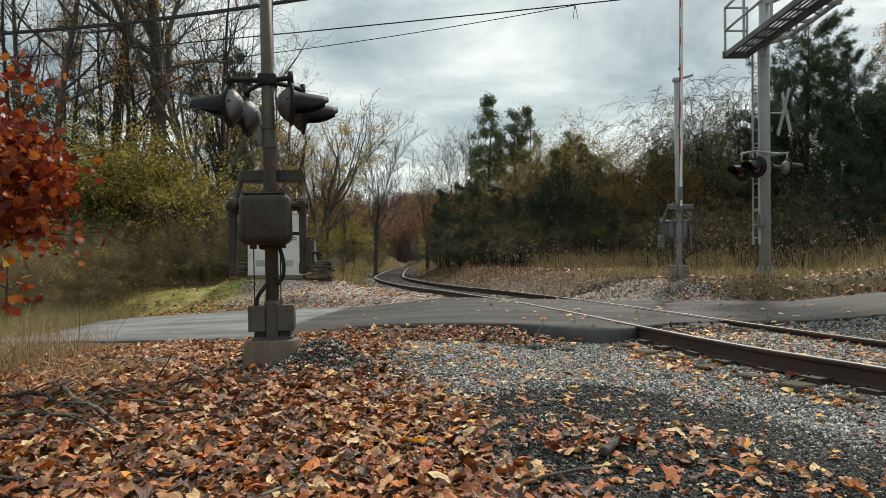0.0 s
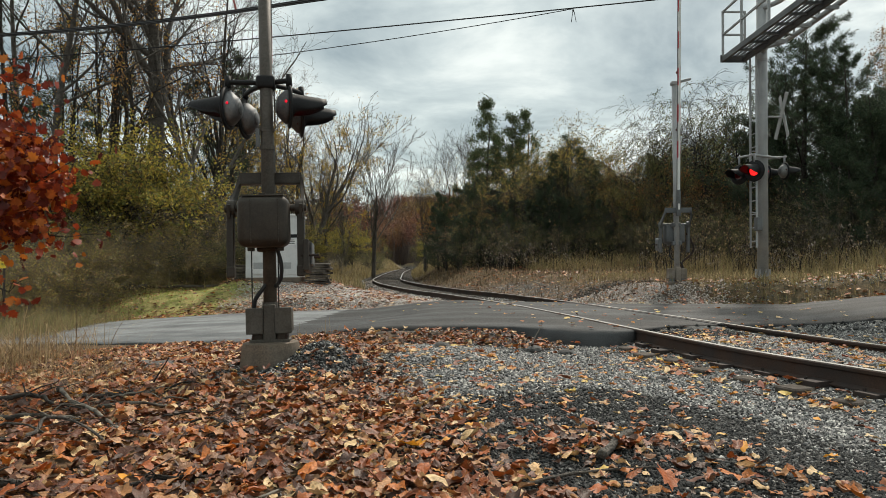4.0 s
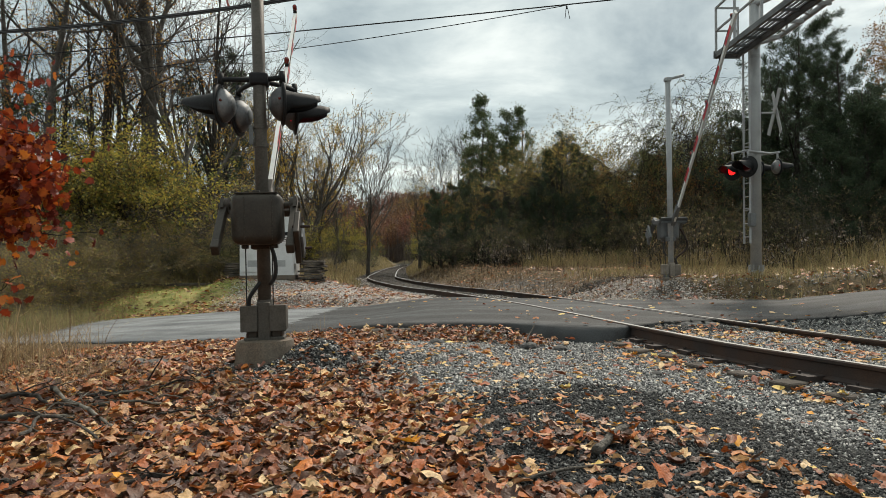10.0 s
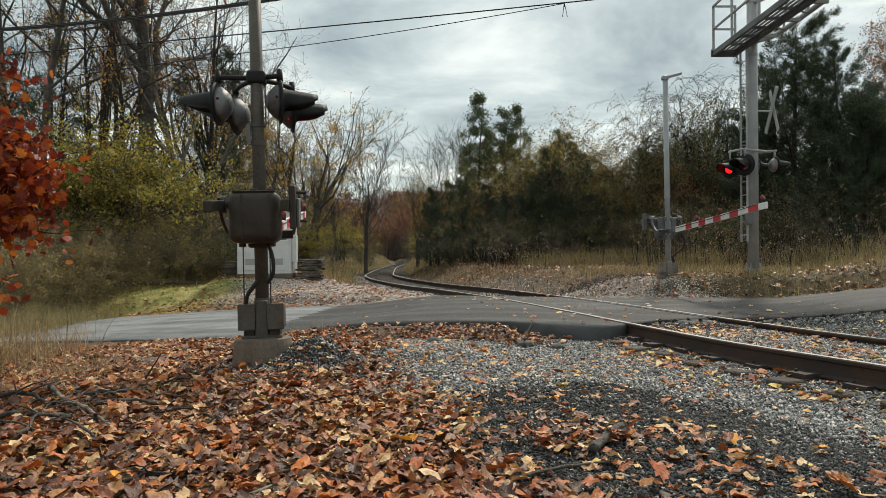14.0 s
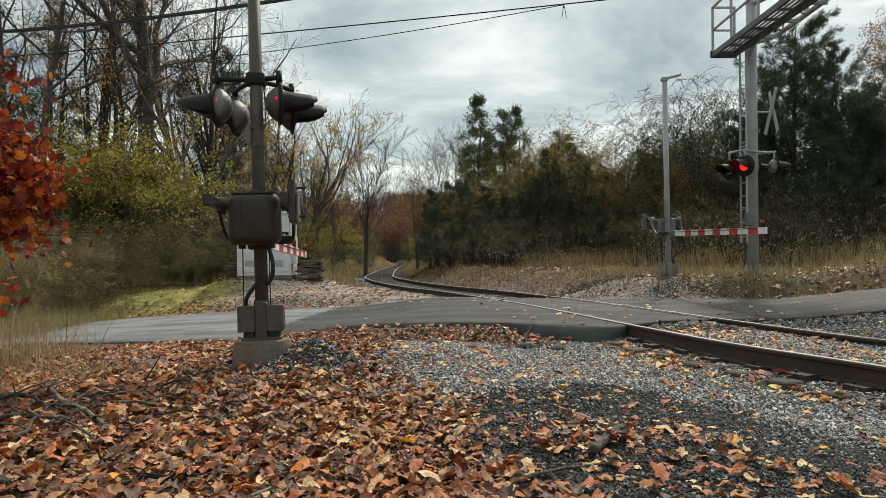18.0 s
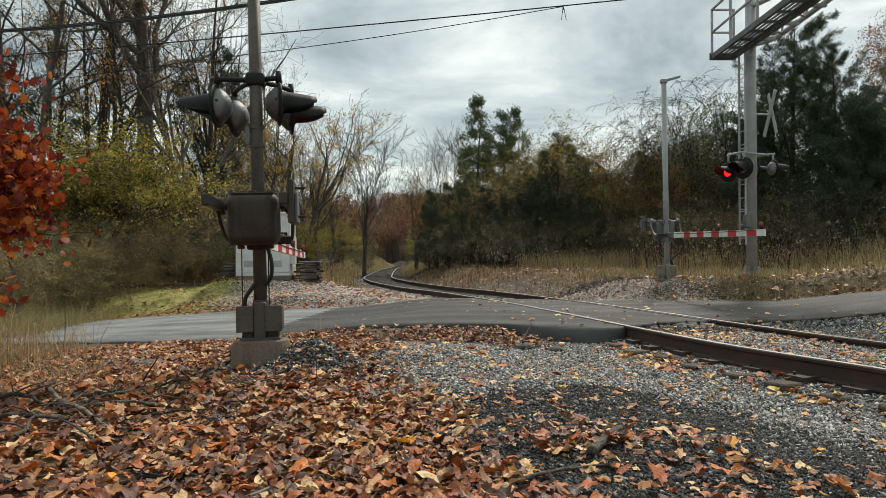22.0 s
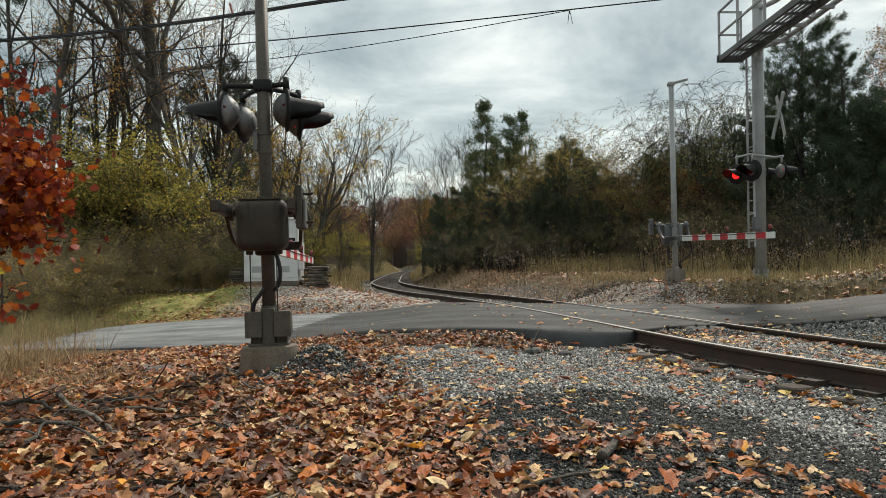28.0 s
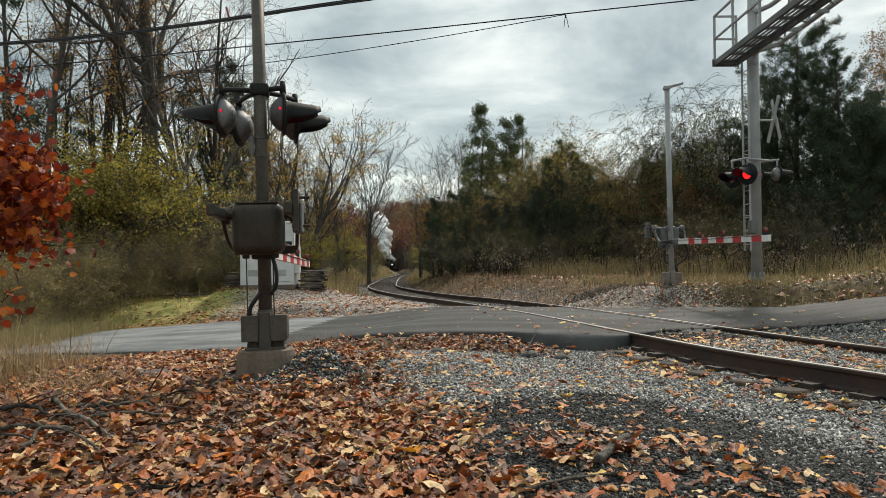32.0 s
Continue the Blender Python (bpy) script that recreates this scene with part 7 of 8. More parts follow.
def weeds():
    rng = np.random.RandomState(21)
    bank = lambda x, y: (track_dist(x, y) > 2.6 + 0.8 * wobble(x, y, 0.7, 41)) * (road_sn(x, y)[1] > ROAD_W + 1.1)
    p = scatter(28000, -6, 24, 10, 42, lambda x, y: bank(x, y) * np.clip(0.5 + 0.6 * wobble(x, y, 0.9, 42), 0.05, 1) * np.clip(0.4 + 0.06 * (y - 15), 0.2, 0.9) * (1 - 0.88 * (y > 19) * (1 - smooth01(track_dist(x, y), 4.5, 7.5))), rng)
    tagged(blades("dry_grass_bank", p, 0.36, 0.014, BANK_STRAW, rng, 0.9), "straw-coloured dry grass on the bank", "dry grass", kind="stuff")
    edge = lambda x, y: np.interp(x / y * 1231 + 784, (780, 1100, 1300, 1600), (33, 27.5, 22.5, 19.5))
    p = scatter(5200, -4, 16, 17, 38, lambda x, y: bank(x, y) * np.clip(0.5 + wobble(x, y, 0.6, 43), 0, 1) * np.exp(-((y - edge(x, y) + 1.5) / 2.2) ** 2) * (0.35 + 0.65 * (x < 9)), rng)
    tagged(stalks("dry_weeds", p, 1.45, BARK_DARK, STRAW, rng, 0.032), "brown dead weed stems with seed heads", "weeds", kind="stuff")
    p = scatter(40000, -18, -8, 15.5, 28, lambda x, y: ((y > 26.3) | (x / y * 1231 + 784 < 75 + (y - 16) * 26 + 22 * wobble(x, y, 0.9, 47))) * np.clip(0.45 + 0.6 * wobble(x, y, 0.8, 46), 0.05, 1), rng)
    tagged(blades("tall_brown_weeds", p, 0.8, 0.012, UNDERGROWTH, rng, 1.1, segs=4), "tall brown tangled weeds before the woods", "weeds", kind="stuff")
    p = scatter(46000, 2.5, 16, 9, 21, lambda x, y: (track_dist(x, y) > 2.6) * (1 - 0.95 * (1 - smooth01(x + 0.3 * wobble(x, y, 1.7, 51), 4.9, 5.8)) * (y < 17.8)) * (road_sn(x, y)[1] > ROAD_W + 0.15) * np.clip(0.55 + 0.7 * wobble(x, y, 1.3, 45), 0.1, 1), rng)
    tagged(blades("short_bank_grass", p, 0.24, 0.013, BANK_STRAW, rng, 0.9, segs=2), "short dull dry grass on the lower bank", "dry grass", kind="stuff")
    p = scatter(70000, -4, 8, 15.5, 44, lambda x, y: (track_dist(x, y) > 1.5) * (track_dist(x, y) < 9) * (road_sn(x, y)[1] > ROAD_W + 1.0) * np.clip(0.55 + 0.5 * wobble(x, y, 1.4, 49), 0.05, 1), rng)
    tagged(blades("matted_bank_litter", p, 0.20, 0.014, MATTED, rng, 1.8, segs=2), "matted brown dead stems on the trackside bank", "weeds", kind="stuff")
    p = scatter(3600, -3, 15, 16, 36, lambda x, y: (track_dist(x, y) > 3.4) * np.exp(-((y - edge(x, y) + 2.6) / 1.5) ** 2) * np.clip(0.6 + wobble(x, y, 0.8, 50), 0, 1), rng)
    tagged(stalks("dead_goldenrod", p, 0.95, BARK_BLACK, SEEDHEAD, rng, 0.032), "dark dead weed stems with fluffy pale seed heads", "weeds", kind="stuff")
    p = scatter(80000, 3, 17, 15, 28, lambda x, y: bank(x, y) * np.exp(-((y - edge(x, y) + 1.8) / 2.0) ** 2) * np.clip(0.5 + 0.6 * wobble(x, y, 0.9, 48), 0.1, 1), rng)
    tagged(blades("tall_bank_grass", p, 0.72, 0.009, BANK_STRAW, rng, 1.0, segs=4), "tall tan grass before the thicket", "dry grass", kind="stuff")
    p = scatter(70000, -16, 4, 25, 130, lambda x, y: (np.abs(track_dist(x, y)) > 1.5) * (np.abs(track_dist(x, y)) < 9) * np.where((track_dist(x, y) > 0) & (y < 45), 0.03, 1.0), rng)
    tagged(blades("trackside_grass", p, 0.42, 0.022, BANK_STRAW, rng, 0.5), "tawny grass along the distant track", "dry grass", kind="stuff")
    # tall dry clump at the road's near verge
    cl = lambda x, y: np.exp(-(((x + 4.85 + 0.10 * (y - 7)) / 0.62) ** 2 + ((y - 7.1) / 1.25) ** 2))
    p = scatter(24000, -8, -2.6, 5.0, 10.0, cl, rng)
    low = lambda x, y: np.exp(-(((x + 3.35 + 0.35 * (y - 6.2)) / 0.5) ** 2 + ((y - 6.2) / 0.8) ** 2))
    tagged(blades("low_dry_grass", scatter(7500, -5, -2, 4.6, 8.2, low, rng), 0.22, 0.0055, STRAW, rng, 1.5, segs=4), "matted brown dry grass beside the litter", "dry grass", kind="stuff")
    tagged(blades("tall_dry_grass", p, 0.56, 0.006, STRAW, rng, 1.1, segs=5), "tall tan dry grass clump at the road edge", "dry grass", kind="stuff")
    p = scatter(60, -6, -3, 5.6, 9.0, lambda x, y: cl(x, y) * 0.8, rng)
    tagged(stalks("seeding_grass", p, 0.75, STRAW, STRAW, rng, 0.013), "dry grass stems with pale seed heads", "dry grass", kind="stuff")
    p = scatter(900, -4.6, -1.6, 7.2, 10.3, lambda x, y: (road_sn(x, y)[1] < 0.0) * np.exp(-((road_sn(x, y)[1] + 0.35) / 0.35) ** 2), rng)
    tagged(blades("verge_grass", p, 0.29, 0.007, STRAW, rng, 0.9, segs=4), "thin dry grass along the asphalt edge", "dry grass", kind="stuff")
    lawn = lambda x, y: (road_sn(x, y)[1] > ROAD_W + 0.2) * (track_dist(x, y) < -3) * (1 - smooth01(x, -7.2, -5.6)) * (y < 26.5) * np.clip(0.75 + 0.4 * wobble(x, y, 0.8, 44), 0, 1)
    p = scatter(16000, -17, -5.5, 16, 27, lawn, rng)
    tagged(blades("lawn", p, 0.085, 0.018, TURF, rng, 0.4, segs=2), "short yellow-green lawn grass with fallen leaves", "lawn", kind="stuff")


weeds()


def log_beam():
    z = float(land_z(np.array(-9.5), np.array(25.2)))
    t = thing("timber_beam", pose(-9.5, 25.3, z + 0.17, 0, -0.5, 0), "long grey timber beam lying along the lawn edge", "timber beam")
    part("beam", box(4.5, 0.2, 0.09, (0, 0, -0.03), bevel=0.015), TIE, t)
    part("end_block", box(0.85, 0.26, 0.2, (-1.9, -0.2, -0.02), bevel=0.02), TIE, t)


log_beam()


# ---------------------------------------------------------------- near clutter
def hang_leaves(P, size, rng, name, material, parent):
    """Lobed leaves turned every way."""
    V, F, O = leaf_template(0.95)
    n, k = len(P), len(V)
    q = rng.normal(0, 1, (n, 3)); q[:, 1] -= 1.1; q /= np.linalg.norm(q, axis=1)[:, None]
    a = np.cross(q, rng.normal(0, 1, (n, 3))); a /= np.linalg.norm(a, axis=1)[:, None]
    b = np.cross(q, a)
    s = (size * rng.uniform(0.6, 1.25, n))[:, None, None]
    cu = rng.uniform(-0.1, 0.6, n)[:, None, None]
    W = P[:, None] + s * (V[None, :, :1] * a[:, None] + V[None, :, 1:] * b[:, None] + cu * (V[None, :, :1] ** 2 + 0.5 * V[None, :, 1:] ** 2) * q[:, None])
    return raw(name, W.reshape(-1, 3), (F[None] + (np.arange(n) * k)[:, None, None]).reshape(-1, 3), material, parent)


def maple():
    rng = np.random.RandomState(8)
    x0, y0 = -5.9, 5.3
    z0 = float(land_z(np.array(x0), np.array(y0)))
    t = thing("maple_tree", pose(x0, y0, z0), "young maple with red and orange autumn leaves", "tree")
    part("trunk", pipe(arc([(0, 0, -0.2), (0.03, 0, 1.2), (-0.05, 0.05, 2.6), (0.02, 0.1, 4.2), (0.1, 0.05, 5.5)]), [0.085 - 0.0032 * i for i in range(25)], 10), BARK, t, smooth=True)
    ends = [((0.0, 0, 1.1), (1.3, -0.2, 1.45), (2.5, -0.25, 1.55), (3.20, -0.30, 1.86)), ((0.0, 0, 1.7), (1.2, -0.1, 2.1), (2.3, -0.3, 2.15), (2.95, -0.40, 2.02)),
            ((0.0, 0, 1.3), (1.2, 0.1, 1.5), (2.4, 0.0, 1.38), (3.05, -0.15, 1.30)), ((0.0, 0, 2.0), (1.2, 0.2, 2.5), (2.3, -0.1, 2.55), (2.85, -0.2, 2.42)), ((0.0, 0, 0.8), (1.3, -0.1, 1.0), (2.3, -0.2, 1.0), (2.72, -0.3, 0.90))]
    P = []
    for e in ends:
        pts = arc(e, 8)
        part("limb", pipe(pts, [max(0.022 - 0.0008 * i, 0.004) for i in range(len(pts))], 6), BARK_DARK, t, smooth=True)
        for i, p in enumerate(pts[6:]):
            for k in range(6):
                d = Vector((rng.normal(0.2, 0.5), rng.normal(0, 0.5), rng.normal(-0.1, 0.5))).normalized()
                q = p + d * rng.uniform(0.08, 0.30)
                if i % 2 == 0 and k < 2:
                    part("twig", pipe([p, (p + q) / 2 + Vector((0, 0, 0.01)), q], 0.0025, 4), BARK_DARK, t)
                P.append(q)
    P = np.array([tuple(p) for p in P])
    # the dense clump at the limbs' ends
    m = 1900
    u = rng.normal(0, 1, (m, 3)); u /= np.linalg.norm(u, axis=1)[:, None]
    C = u * rng.uniform(0, 1, (m, 1)) ** 0.45 * np.array((0.58, 0.42, 0.52)) + np.array((2.62, -0.25, 1.70))
    keep = (C[:, 0] < 3.12 - 0.5 * np.abs(C[:, 2] - 1.65))
    P = np.concatenate([P, C[keep]])
    hang_leaves(P, 0.070, rng, "crown", MAPLE, t)


maple()


def stick(name, pts, r0, r1, label, material, group=""):
    p = arc([(x, y, float(land_z(np.array(x), np.array(y))) + z) for x, y, z in pts], 5)
    n = len(p)
    rng = np.random.RandomState(int(abs(pts[0][0] * 977 + pts[0][1] * 131)))
    p = [Vector(q) + Vector(rng.normal(0, (0.35 if "branch" in name else 0.12) * r0, 3)) for q in p]
    b = pipe(p, [(r0 + (r1 - r0) * i / (n - 1)) * rng.uniform(0.8, 1.15) for i in range(n)], 7)
    if "branch" in name:
        for k in range(4):
            i = rng.randint(1, n - 1)
            e = p[i] + Vector((rng.normal(0, 0.12), rng.normal(0, 0.12), rng.uniform(0.0, 0.07)))
            pipe([p[i], (p[i] + e) / 2 + Vector((0, 0, 0.012)), e], [r1 * 0.5, r1 * 0.4, r1 * 0.25], 5, bm=b)
    ob = part(name, b, material, None, smooth=True)
    return tagged(ob, label, "branch" if "branch" in name else "stick", group)


def clutter():
    rng = np.random.RandomState(14)
    for pts, r0, r1, lab, m in (([(-2.95, 5.25, 0.04), (-2.83, 5.05, 0.10), (-2.55, 4.72, 0.06), (-2.30, 4.43, 0.08), (-1.98, 4.10, 0.05), (-1.82, 3.87, 0.05)], 0.016, 0.010, "crooked grey-barked fallen branch on leaves", STICK),
                                ([(-3.35, 4.95, 0.05), (-3.10, 4.86, 0.08), (-2.92, 4.90, 0.09), (-2.66, 4.66, 0.05)], 0.021, 0.013, "thick dark fallen branch among leaves", BARK_DARK),
                                ([(-2.95, 4.22, 0.05), (-2.71, 4.20, 0.06), (-2.53, 4.27, 0.07), (-2.38, 4.27, 0.05), (-2.12, 4.30, 0.04)], 0.022, 0.012, "thick pale fallen branch half buried in leaves", STICK),
                                ([(-2.45, 3.60, 0.05), (-2.28, 3.78, 0.06), (-2.39, 4.10, 0.09), (-2.18, 4.03, 0.09), (-1.82, 3.72, 0.05)], 0.013, 0.007, "thin crooked dark branch on leaves", BARK),
                                ([(-2.40, 4.55, 0.05), (-2.10, 4.60, 0.07), (-1.74, 4.62, 0.04)], 0.014, 0.008, "pale fallen branch lying on leaves", STICK),
                                ([(-2.05, 3.10, 0.04), (-1.90, 3.00, 0.06), (-1.68, 2.88, 0.04)], 0.016, 0.010, "dark fallen branch on leaves", BARK_DARK),
                                ([(-1.42, 2.96, 0.03), (-1.28, 3.03, 0.06), (-1.10, 3.12, 0.04)], 0.014, 0.008, "dark fallen branch on leaves", BARK_DARK),
                                ([(-1.62, 4.05, 0.03), (-1.46, 4.17, 0.08), (-1.16, 3.94, 0.05), (-0.96, 3.97, 0.04)], 0.009, 0.005, "thin dark fallen branch on leaves", BARK_DARK),
                                ([(-2.66, 5.05, 0.05), (-2.45, 5.02, 0.07), (-2.30, 5.06, 0.06)], 0.022, 0.014, "dark fallen branch on leaves", BARK_DARK),
                                ([(-2.20, 5.15, 0.05), (-2.02, 5.24, 0.10), (-1.90, 5.26, 0.09)], 0.010, 0.004, "dead branch rising from the leaves", BARK_DARK)):
        stick("fallen_branch", pts, r0, r1, lab, m, "fallen branches")
    for k in range(10):
        x, y, a, L = rng.uniform(-3.2, -1.3), rng.uniform(3.5, 5.6), rng.uniform(-0.7, 0.7), rng.uniform(0.25, 0.8)
        pts = [(x + L * (u - 0.5) * math.cos(a) + rng.normal(0, 0.02), y + L * (u - 0.5) * math.sin(a) + rng.normal(0, 0.03), 0.045 + rng.uniform(0, 0.05)) for u in (0, 0.35, 0.7, 1)]
        stick("fallen_branch", pts, rng.uniform(0.005, 0.012), 0.003, "thin broken twig on the leaf litter", (STICK, BARK_DARK, BARK)[k % 3], "fallen branches")
    stick("stick", [(0.74, 3.42, 0.03), (0.86, 3.62, 0.05), (0.98, 3.84, 0.035)], 0.026, 0.020, "short weathered grey stick on gravel", BARK, "loose sticks")
    stick("stick", [(0.25, 2.95, 0.02), (0.48, 3.12, 0.035), (0.72, 3.25, 0.02), (0.95, 3.27, 0.03)], 0.009, 0.006, "thin curved twig lying on gravel", BARK, "loose sticks")
    stick("stick", [(-0.82, 2.80, 0.03), (-0.70, 2.95, 0.04), (-0.62, 3.05, 0.03)], 0.009, 0.006, "thin pale twig among leaves", TWIG, "loose sticks")
    stick("stick", [(-2.4, 5.6, 0.02), (-2.28, 5.5, 0.16), (-2.2, 5.45, 0.26)], 0.008, 0.004, "upright dead stem in leaves", BARK_DARK, "loose sticks")
    stick("stick", [(0.95, 8.05, 0.10), (1.02, 8.35, 0.16), (1.12, 8.6, 0.24)], 0.012, 0.007, "bent twig leaning on the asphalt edge", BARK_DARK, "loose sticks")
    stick("stick", [(-0.98, 5.40, 0.0), (-0.96, 5.40, 0.16), (-0.98, 5.42, 0.36)], 0.0035, 0.002, "thin upright dead weed stem", BARK_DARK, "loose sticks")
    # loose rocks
    t = (1 + 5 ** 0.5) / 2
    for x, y, s, lab in ((-3.42, 7.2, 0.15, "flat grey rock at the grass edge"), (-3.16, 7.15, 0.24, "dark grey rock among leaves"), (-0.10, 8.3, 0.17, "dark lump of broken asphalt on gravel"), (1.95, 6.4, 0.11, "grey rock lying on ballast"),
                       (0.98, 8.25, 0.22, "broken asphalt piece beside the road"), (1.35, 8.15, 0.16, "broken asphalt piece beside the road"), (-2.6, 7.8, 0.12, "small grey rock at the verge"), (-2.88, 7.0, 0.26, "dark flat rock half covered by leaves"), (-2.62, 7.05, 0.20, "dark flat rock half covered by leaves"), (0.35, 3.9, 0.07, "dark grey stone among leaves")):
        b = bmesh.new()
        bmesh.ops.create_icosphere(b, subdivisions=2, radius=s * 0.5)
        for v in b.verts:
            v.co *= 1 + 0.35 * noise.noise(v.co * (3 / s) * 0.5 + Vector((x, y, 0)))
        bmesh.ops.scale(b, vec=(1.2, 0.9, 0.5), verts=b.verts)
        ob = part("rock", b, STONE_ROCK, None)
        ob.matrix_world = pose(x, y, float(land_z(np.array(x), np.array(y))) + s * 0.12, 0, 0, rng.uniform(0, 360))
        tagged(ob, lab, "rock", "loose rocks")
    # a few special leaves
    for x, y, s in ((-2.85, 5.27, 0.10), (-2.76, 5.20, 0.09), (-2.48, 5.15, 0.08), (-2.66, 4.79, 0.09), (-1.57, 4.00, 0.07), (-1.46, 3.10, 0.11), (-1.0, 3.27, 0.07), (-0.21, 3.67, 0.14), (0.0, 3.72, 0.10), (0.12, 4.14, 0.08), (0.80, 4.25, 0.09), (-0.07, 3.2, 0.07), (0.95, 3.9, 0.07), (1.5, 3.6, 0.09), (1.9, 3.5, 0.10), (2.4, 4.6, 0.09)):
        ob = lay_leaves("leaf", np.array([(x, y)]), s / 0.85, lambda a, b: land_z(a, b) + 0.035, YLEAF, rng, 0.2, 0.4)
        tagged(ob, "bright orange-yellow leaf on the litter", "leaf", "bright leaves")


clutter()


def posted_sign():
    x, y = -12.25, 19.0
    z = float(land_z(np.array(x), np.array(y)))
    t = thing("notice_sign", pose(x, y, z, 0, 0, -30), "small yellow warning notice on a wooden stake", "sign")
    h = 1.06 - z
    part("stake", box(0.05, 0.04, h + 0.4, (0, 0.03, (h + 0.1) / 2 - 0.05)), TIE, t)
    p = part("plate", box(0.30, 0.008, 0.29, (0, 0, h)), YPLASTIC, t)
    cu = bpy.data.curves.new("lettering", "FONT")
    cu.body, cu.size, cu.align_x, cu.extrude = "POSTED", 0.085, "CENTER", 0.001
    cu.materials.append(CABLE)
    w = new("lettering", cu); w.parent = p
    w.matrix_local = pose(0, -0.006, h + 0.05, 90, 0, 0)
    for k in range(3):
        part("text_line", box(0.22, 0.003, 0.012, (0, -0.006, h - 0.01 - 0.035 * k)), CABLE, p)


posted_sign()


# ---------------------------------------------------------------- the train
def locomotive():
    t = thing("steam_locomotive", pose(-11.4, 150, 0.5), "black steam locomotive with a lit headlamp and white steam", "locomotive")
    boiler = rod((0, 1.2, 2.45), (0, 8.5, 2.45), 0.92, 0.98, 24)
    part("boiler", boiler, SOOT, t, smooth=True)
    part("smokebox", lathe([(0.0, 0.0), (0.55, 0.0), (0.86, 0.12), (0.93, 0.2), (0.93, 1.4)], (0, 0.05, 2.45), (0, 1.0, 2.45), 28), SOOT, t)
    part("smokebox_door", lathe([(0.0, -0.1), (0.4, -0.06), (0.62, 0.02), (0.66, 0.1)], (0, 0.1, 2.45), (0, 1.0, 2.45), 24), GALV_DULL_SHADE, t)
    part("chimney", lathe([(0.26, 3.2), (0.24, 3.7), (0.33, 3.95), (0.28, 4.0)], (0, 0.9, 0), (0, 0.9, 1), 18), SOOT, t)
    part("steam_dome", lathe([(0.4, 3.2), (0.4, 3.65), (0.25, 3.85), (0.0, 3.9)], (0, 4.2, 0), (0, 4.2, 1), 18), SOOT, t)
    h = part("headlamp", rod((0, -0.30, 2.55), (0, 0.12, 2.55), 0.2, None, 18), SOOT, t)
    part("headlamp_glass", rod((0, -0.32, 2.55), (0, -0.301, 2.55), 0.14, None, 18), HEADLIGHT, h, "bright white lit headlamp glass")
    part("pilot_beam", box(2.7, 0.25, 0.35, (0, -0.5, 1.1), bevel=0.03), SOOT, t)
    for k in range(9):
        x = -1.1 + k * 0.275
        part("pilot_bar", rod((x, -0.6, 0.95), (x * 0.75, -1.4 + abs(x) * 0.5, 0.18), 0.045, None, 6), SOOT, t)
    for s in (-1, 1):
        part("running_board", box(0.5, 8.5, 0.08, (s * 1.25, 4.2, 1.75)), SOOT, t)
        part("cylinder", rod((s * 1.15, 0.2, 1.0), (s * 1.15, 1.4, 1.0), 0.38, None, 18), SOOT, t)
        for k, r in enumerate((0.42, 0.8, 0.8, 0.8, 0.5)):
            w = part("wheel", rod((s * 0.70, 0.2 + 1.9 * k, r - 0.02), (s * 0.83, 0.2 + 1.9 * k, r - 0.02), r, None, 24), RAIL, t)
            part("wheel_hub", rod((s * 0.83, 0.2 + 1.9 * k, r - 0.02), (s * 0.88, 0.2 + 1.9 * k, r - 0.02), r * 0.25, None, 12), SOOT, w)
        part("cab_side", box(0.08, 2.2, 2.0, (s * 1.45, 9.4, 2.9), bevel=0.02), SOOT, t)
    part("cab_front", box(2.9, 0.08, 2.0, (0, 8.4, 2.9), bevel=0.02), SOOT, t)
    part("cab_roof", box(3.1, 2.5, 0.12, (0, 9.5, 3.98), bevel=0.04), SOOT, t)
    part("frame", box(1.3, 10.0, 0.5, (0, 5.0, 1.15)), SOOT, t)
    part("tender", box(2.9, 6.5, 2.2, (0, 14.2, 2.1), bevel=0.06), SOOT, t)
    for s in (-1, 1):
        for k in range(4):
            part("tender_wheel", rod((s * 0.70, 11.8 + 1.5 * k, 0.42), (s * 0.83, 11.8 + 1.5 * k, 0.42), 0.42, None, 18), RAIL, t)
    return t


def steam():
    """The plume: many lumpy puffs of steam that rise above the engine and thin out."""
    rng = np.random.RandomState(3)
    puffs, shapes = [], []
    for k in range(9):
        b = bmesh.new()
        bmesh.ops.create_icosphere(b, subdivisions=3, radius=1.0)
        for v in b.verts:
            p = v.co * 1.1 + Vector((k * 7.3, 0, 0))
            v.co *= 1 + 0.7 * noise.noise(p) + 0.5 * noise.noise(p * 2.4) + 0.35 * noise.noise(p * 5.5) + 0.2 * noise.noise(p * 11)
        shapes.append(b)
    for k in range(84):
        u = (k / 83) ** 0.9
        ob = part("steam_puff", shapes[k % 9].copy(), SMOKE, None, smooth=True)
        r = (0.50 + 0.85 * u) * rng.uniform(0.55, 1.25)
        ob.scale = (r * rng.uniform(0.8, 1.2), r, r * rng.uniform(0.9, 1.5))
        tagged(ob, "billowing white puff of locomotive steam", "steam", "puffs of steam")
        sway = -1.6 * smooth01(u, 0.0, 0.12) - 0.6 * u + 1.0 * math.sin(u * 5.0 + 0.6) * u
        puffs.append((ob, Vector((float(sway) + rng.normal(0, 0.45 + 0.8 * u), 0.6 + 10 * u + rng.normal(0, 0.5), 3.7 + 12.0 * u ** 1.1 + rng.normal(0, 0.5))), rng.uniform(-1, 1)))
    return puffs


LOCO = locomotive()
PUFFS = steam()


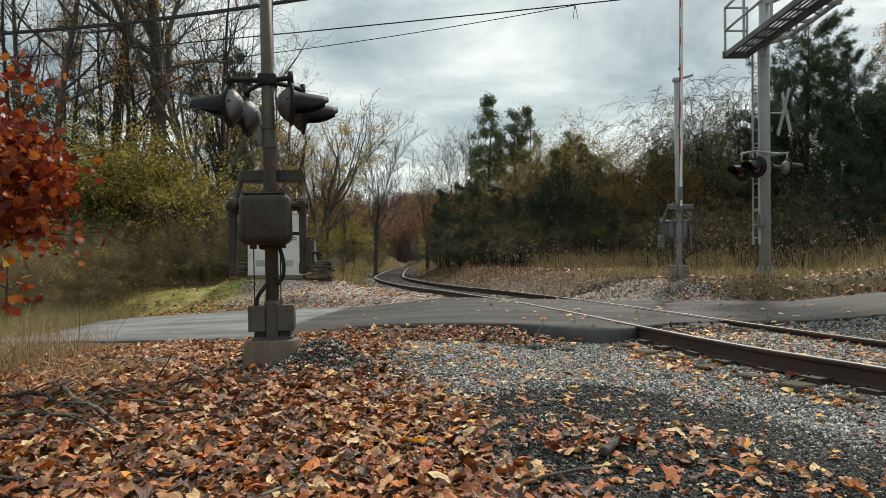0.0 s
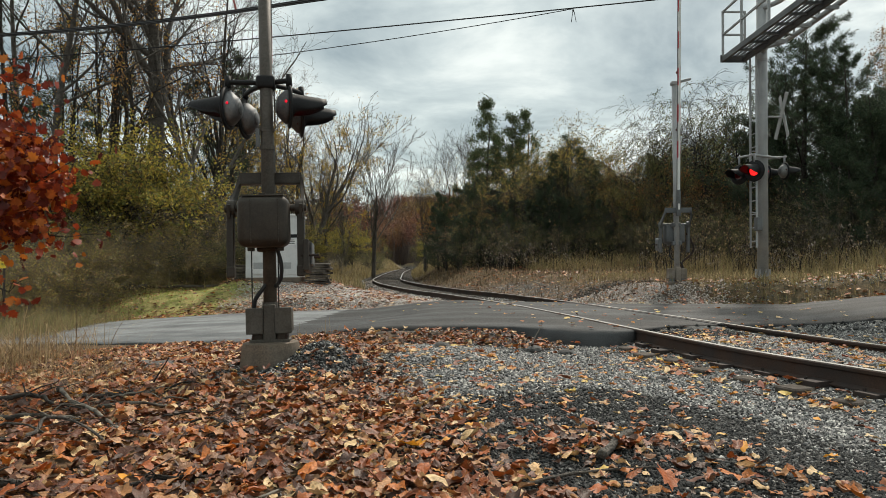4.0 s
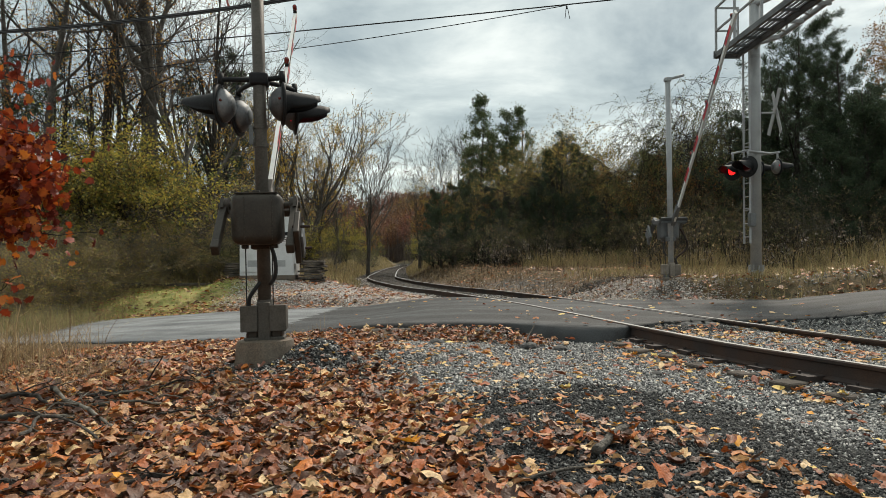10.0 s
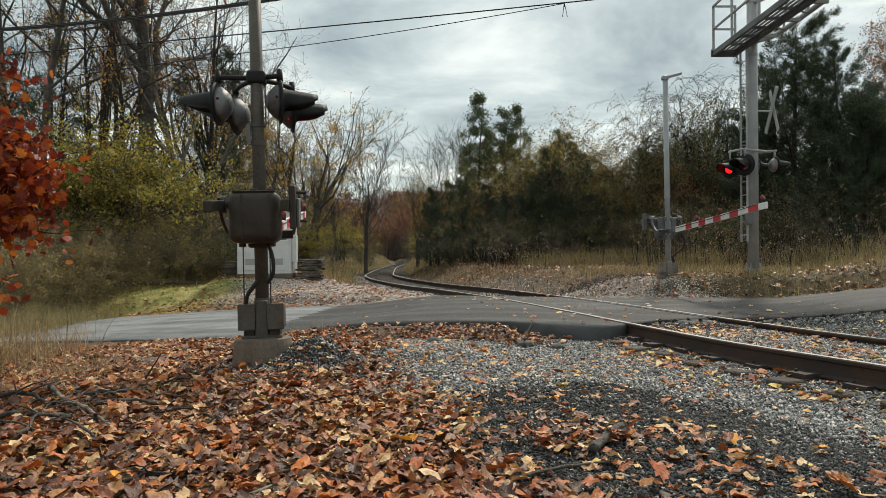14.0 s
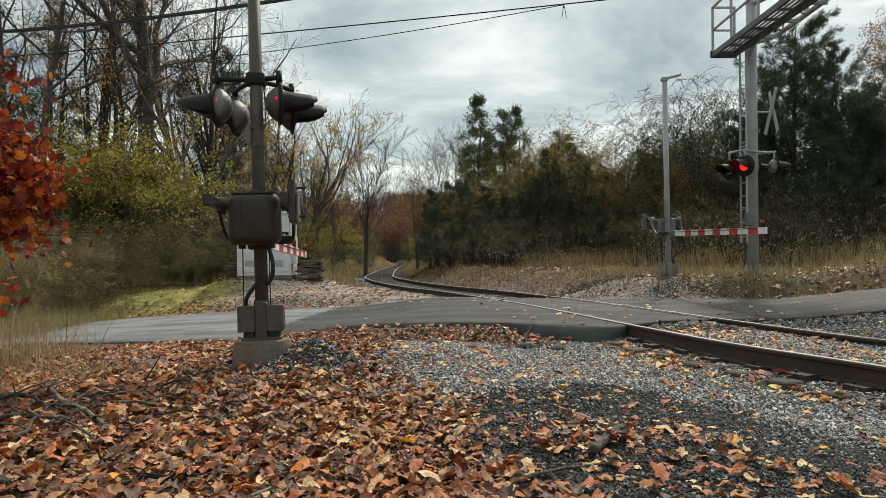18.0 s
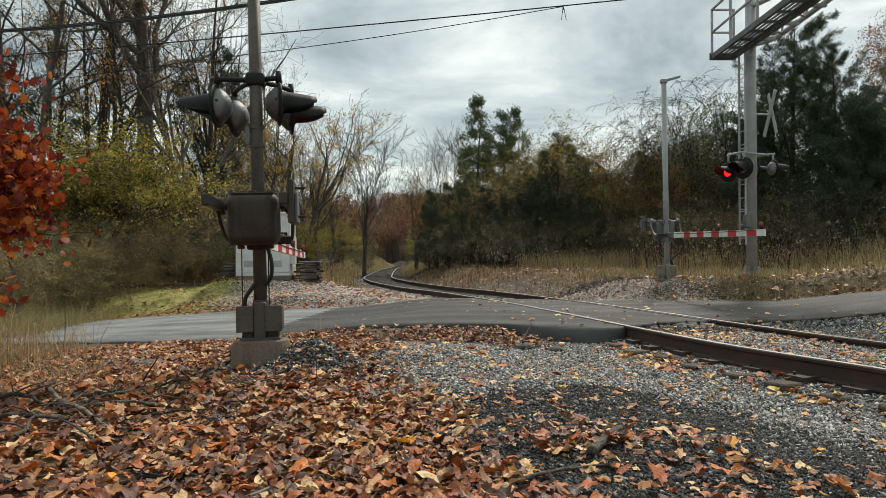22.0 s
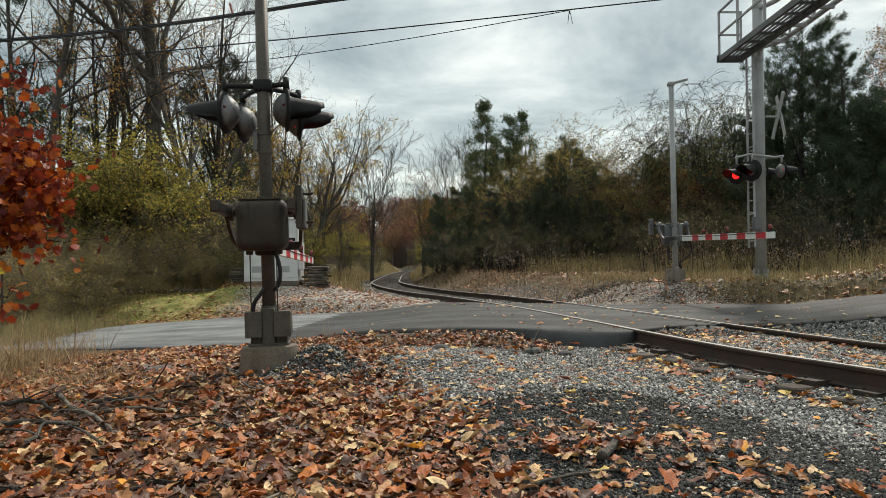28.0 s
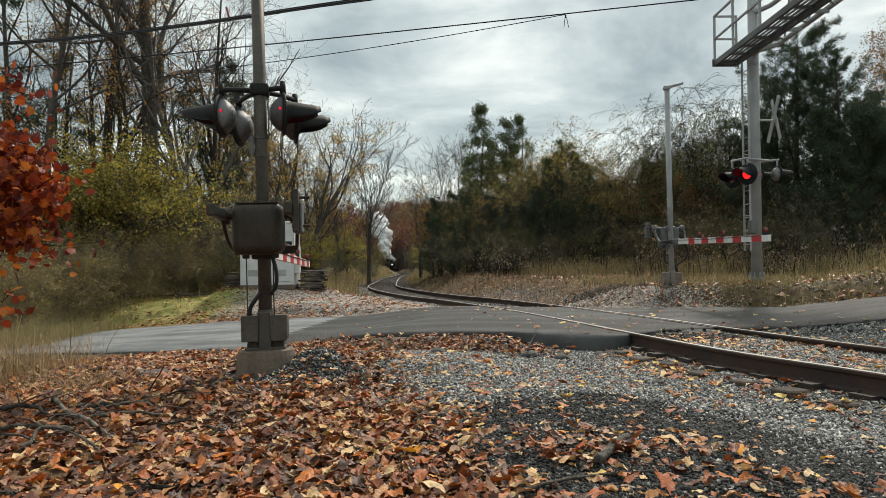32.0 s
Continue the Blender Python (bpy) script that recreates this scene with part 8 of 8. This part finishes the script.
# ---------------------------------------------------------------- what moves
ARM_ANGLE = {"far": [(0, 86), (6.6, 86), (7.0, 81), (7.5, 71), (8.0, 62), (9.0, 50.5), (10.0, 41.5), (11.0, 32), (12.0, 19.8), (12.5, 14.5), (13.0, 10.0), (13.5, 6.0), (14.0, 2.3), (14.5, 0.5), (15.2, -1.4), (20.0, -1.7), (32.0, -1.6)],
             "near": [(0, 86), (6.6, 86), (7.0, 81.5), (7.5, 72), (8.0, 62.5), (8.5, 56), (9.0, 50), (9.5, 45.3), (10.0, 41.2), (10.5, 37.1), (11.0, 32.7), (11.5, 28.2), (12.0, 23.4), (12.5, 18.5), (13.0, 14.3), (13.5, 10.3), (14.0, 6.0), (14.5, 2.5), (15.2, -0.5), (20.0, -1.0), (32.0, -1.0)]}
FLASH_START, FLASH_PERIOD, FLASH_A, FLASH_ON = 3.69, 1.079, 0.44, 2.68


def flash_rows(which):
    """Turn of the light element, in degrees: 180 dark, 0 lit."""
    spans = [(FLASH_ON, FLASH_START)] if which == "b" else []
    t = FLASH_START
    while t < 32.5:
        spans.append((t, t + FLASH_A) if which == "a" else (t + FLASH_A, t + FLASH_PERIOD))
        t += FLASH_PERIOD
    rows = [(0.0, 180.0)]
    turn, step = 180.0, 1.0 / 30
    for a, b in spans:
        for t0 in (a, b):
            f = round(t0 * 30) * step
            if f - step > 32.0 or f - step <= rows[-1][0]:
                continue
            rows += [(f - step, turn), (f, turn - 60), (f + step, turn - 120), (f + 2 * step, turn - 180)]
            turn -= 180.0
    rows = [r for r in rows if r[0] <= 32.0]
    return rows + [(32.0, rows[-1][1])] if rows[-1][0] < 32.0 else rows


def train_pose(t):
    """The engine's place: it comes down the track at a steady pace."""
    y = 200.0 + 8.0 * (32.0 - t)
    far = TRACK_FINE[TRACK_FINE[:, 1] > 40]
    x, x2 = np.interp(y, far[:, 1], far[:, 0]), np.interp(y + 6, far[:, 1], far[:, 0])
    return pose(float(x), y, RAIL_Z + float(track_z(y)), 0, 0, math.degrees(math.atan2(6, x2 - x)) - 90)


def motions():
    times = [0, 4, 8, 12, 16, 20, 22, 24, 26, 27, 28, 29, 30, 31, 32]
    walk(LOCO, [(t, train_pose(t)) for t in times])
    for ob, at, spin in PUFFS:
        size = Matrix.Diagonal((*ob.scale, 1))
        rows = []
        for t in times:
            m = train_pose(t)
            rise = at + Vector((0.10 * (t - 30), 0.35 * (t - 30), 0.30 * (t - 30)))
            rows.append((t, Matrix.Translation(m @ rise) @ pose(0, 0, 0, 6 * spin * (t - 30) * 0.5, 0, 8 * spin * (t - 30) * 0.5)))
        walk(ob, rows)
    for (arm, piv), side in zip(MOVERS["arms"], ("near", "far")):
        walk(arm, [(t, Matrix.Translation(piv) @ pose(0, 0, 0, a, 0, 0)) for t, a in ARM_ANGLE[side]])
    for which in "ab":
        rows = flash_rows(which)
        for item in MOVERS["flash_" + which]:
            extra = item[2] if len(item) > 2 else 0
            walk(item[0], [(t, Matrix.Translation(item[1]) @ pose(0, 0, 0, 0, 0, a + extra)) for t, a in rows])


motions()
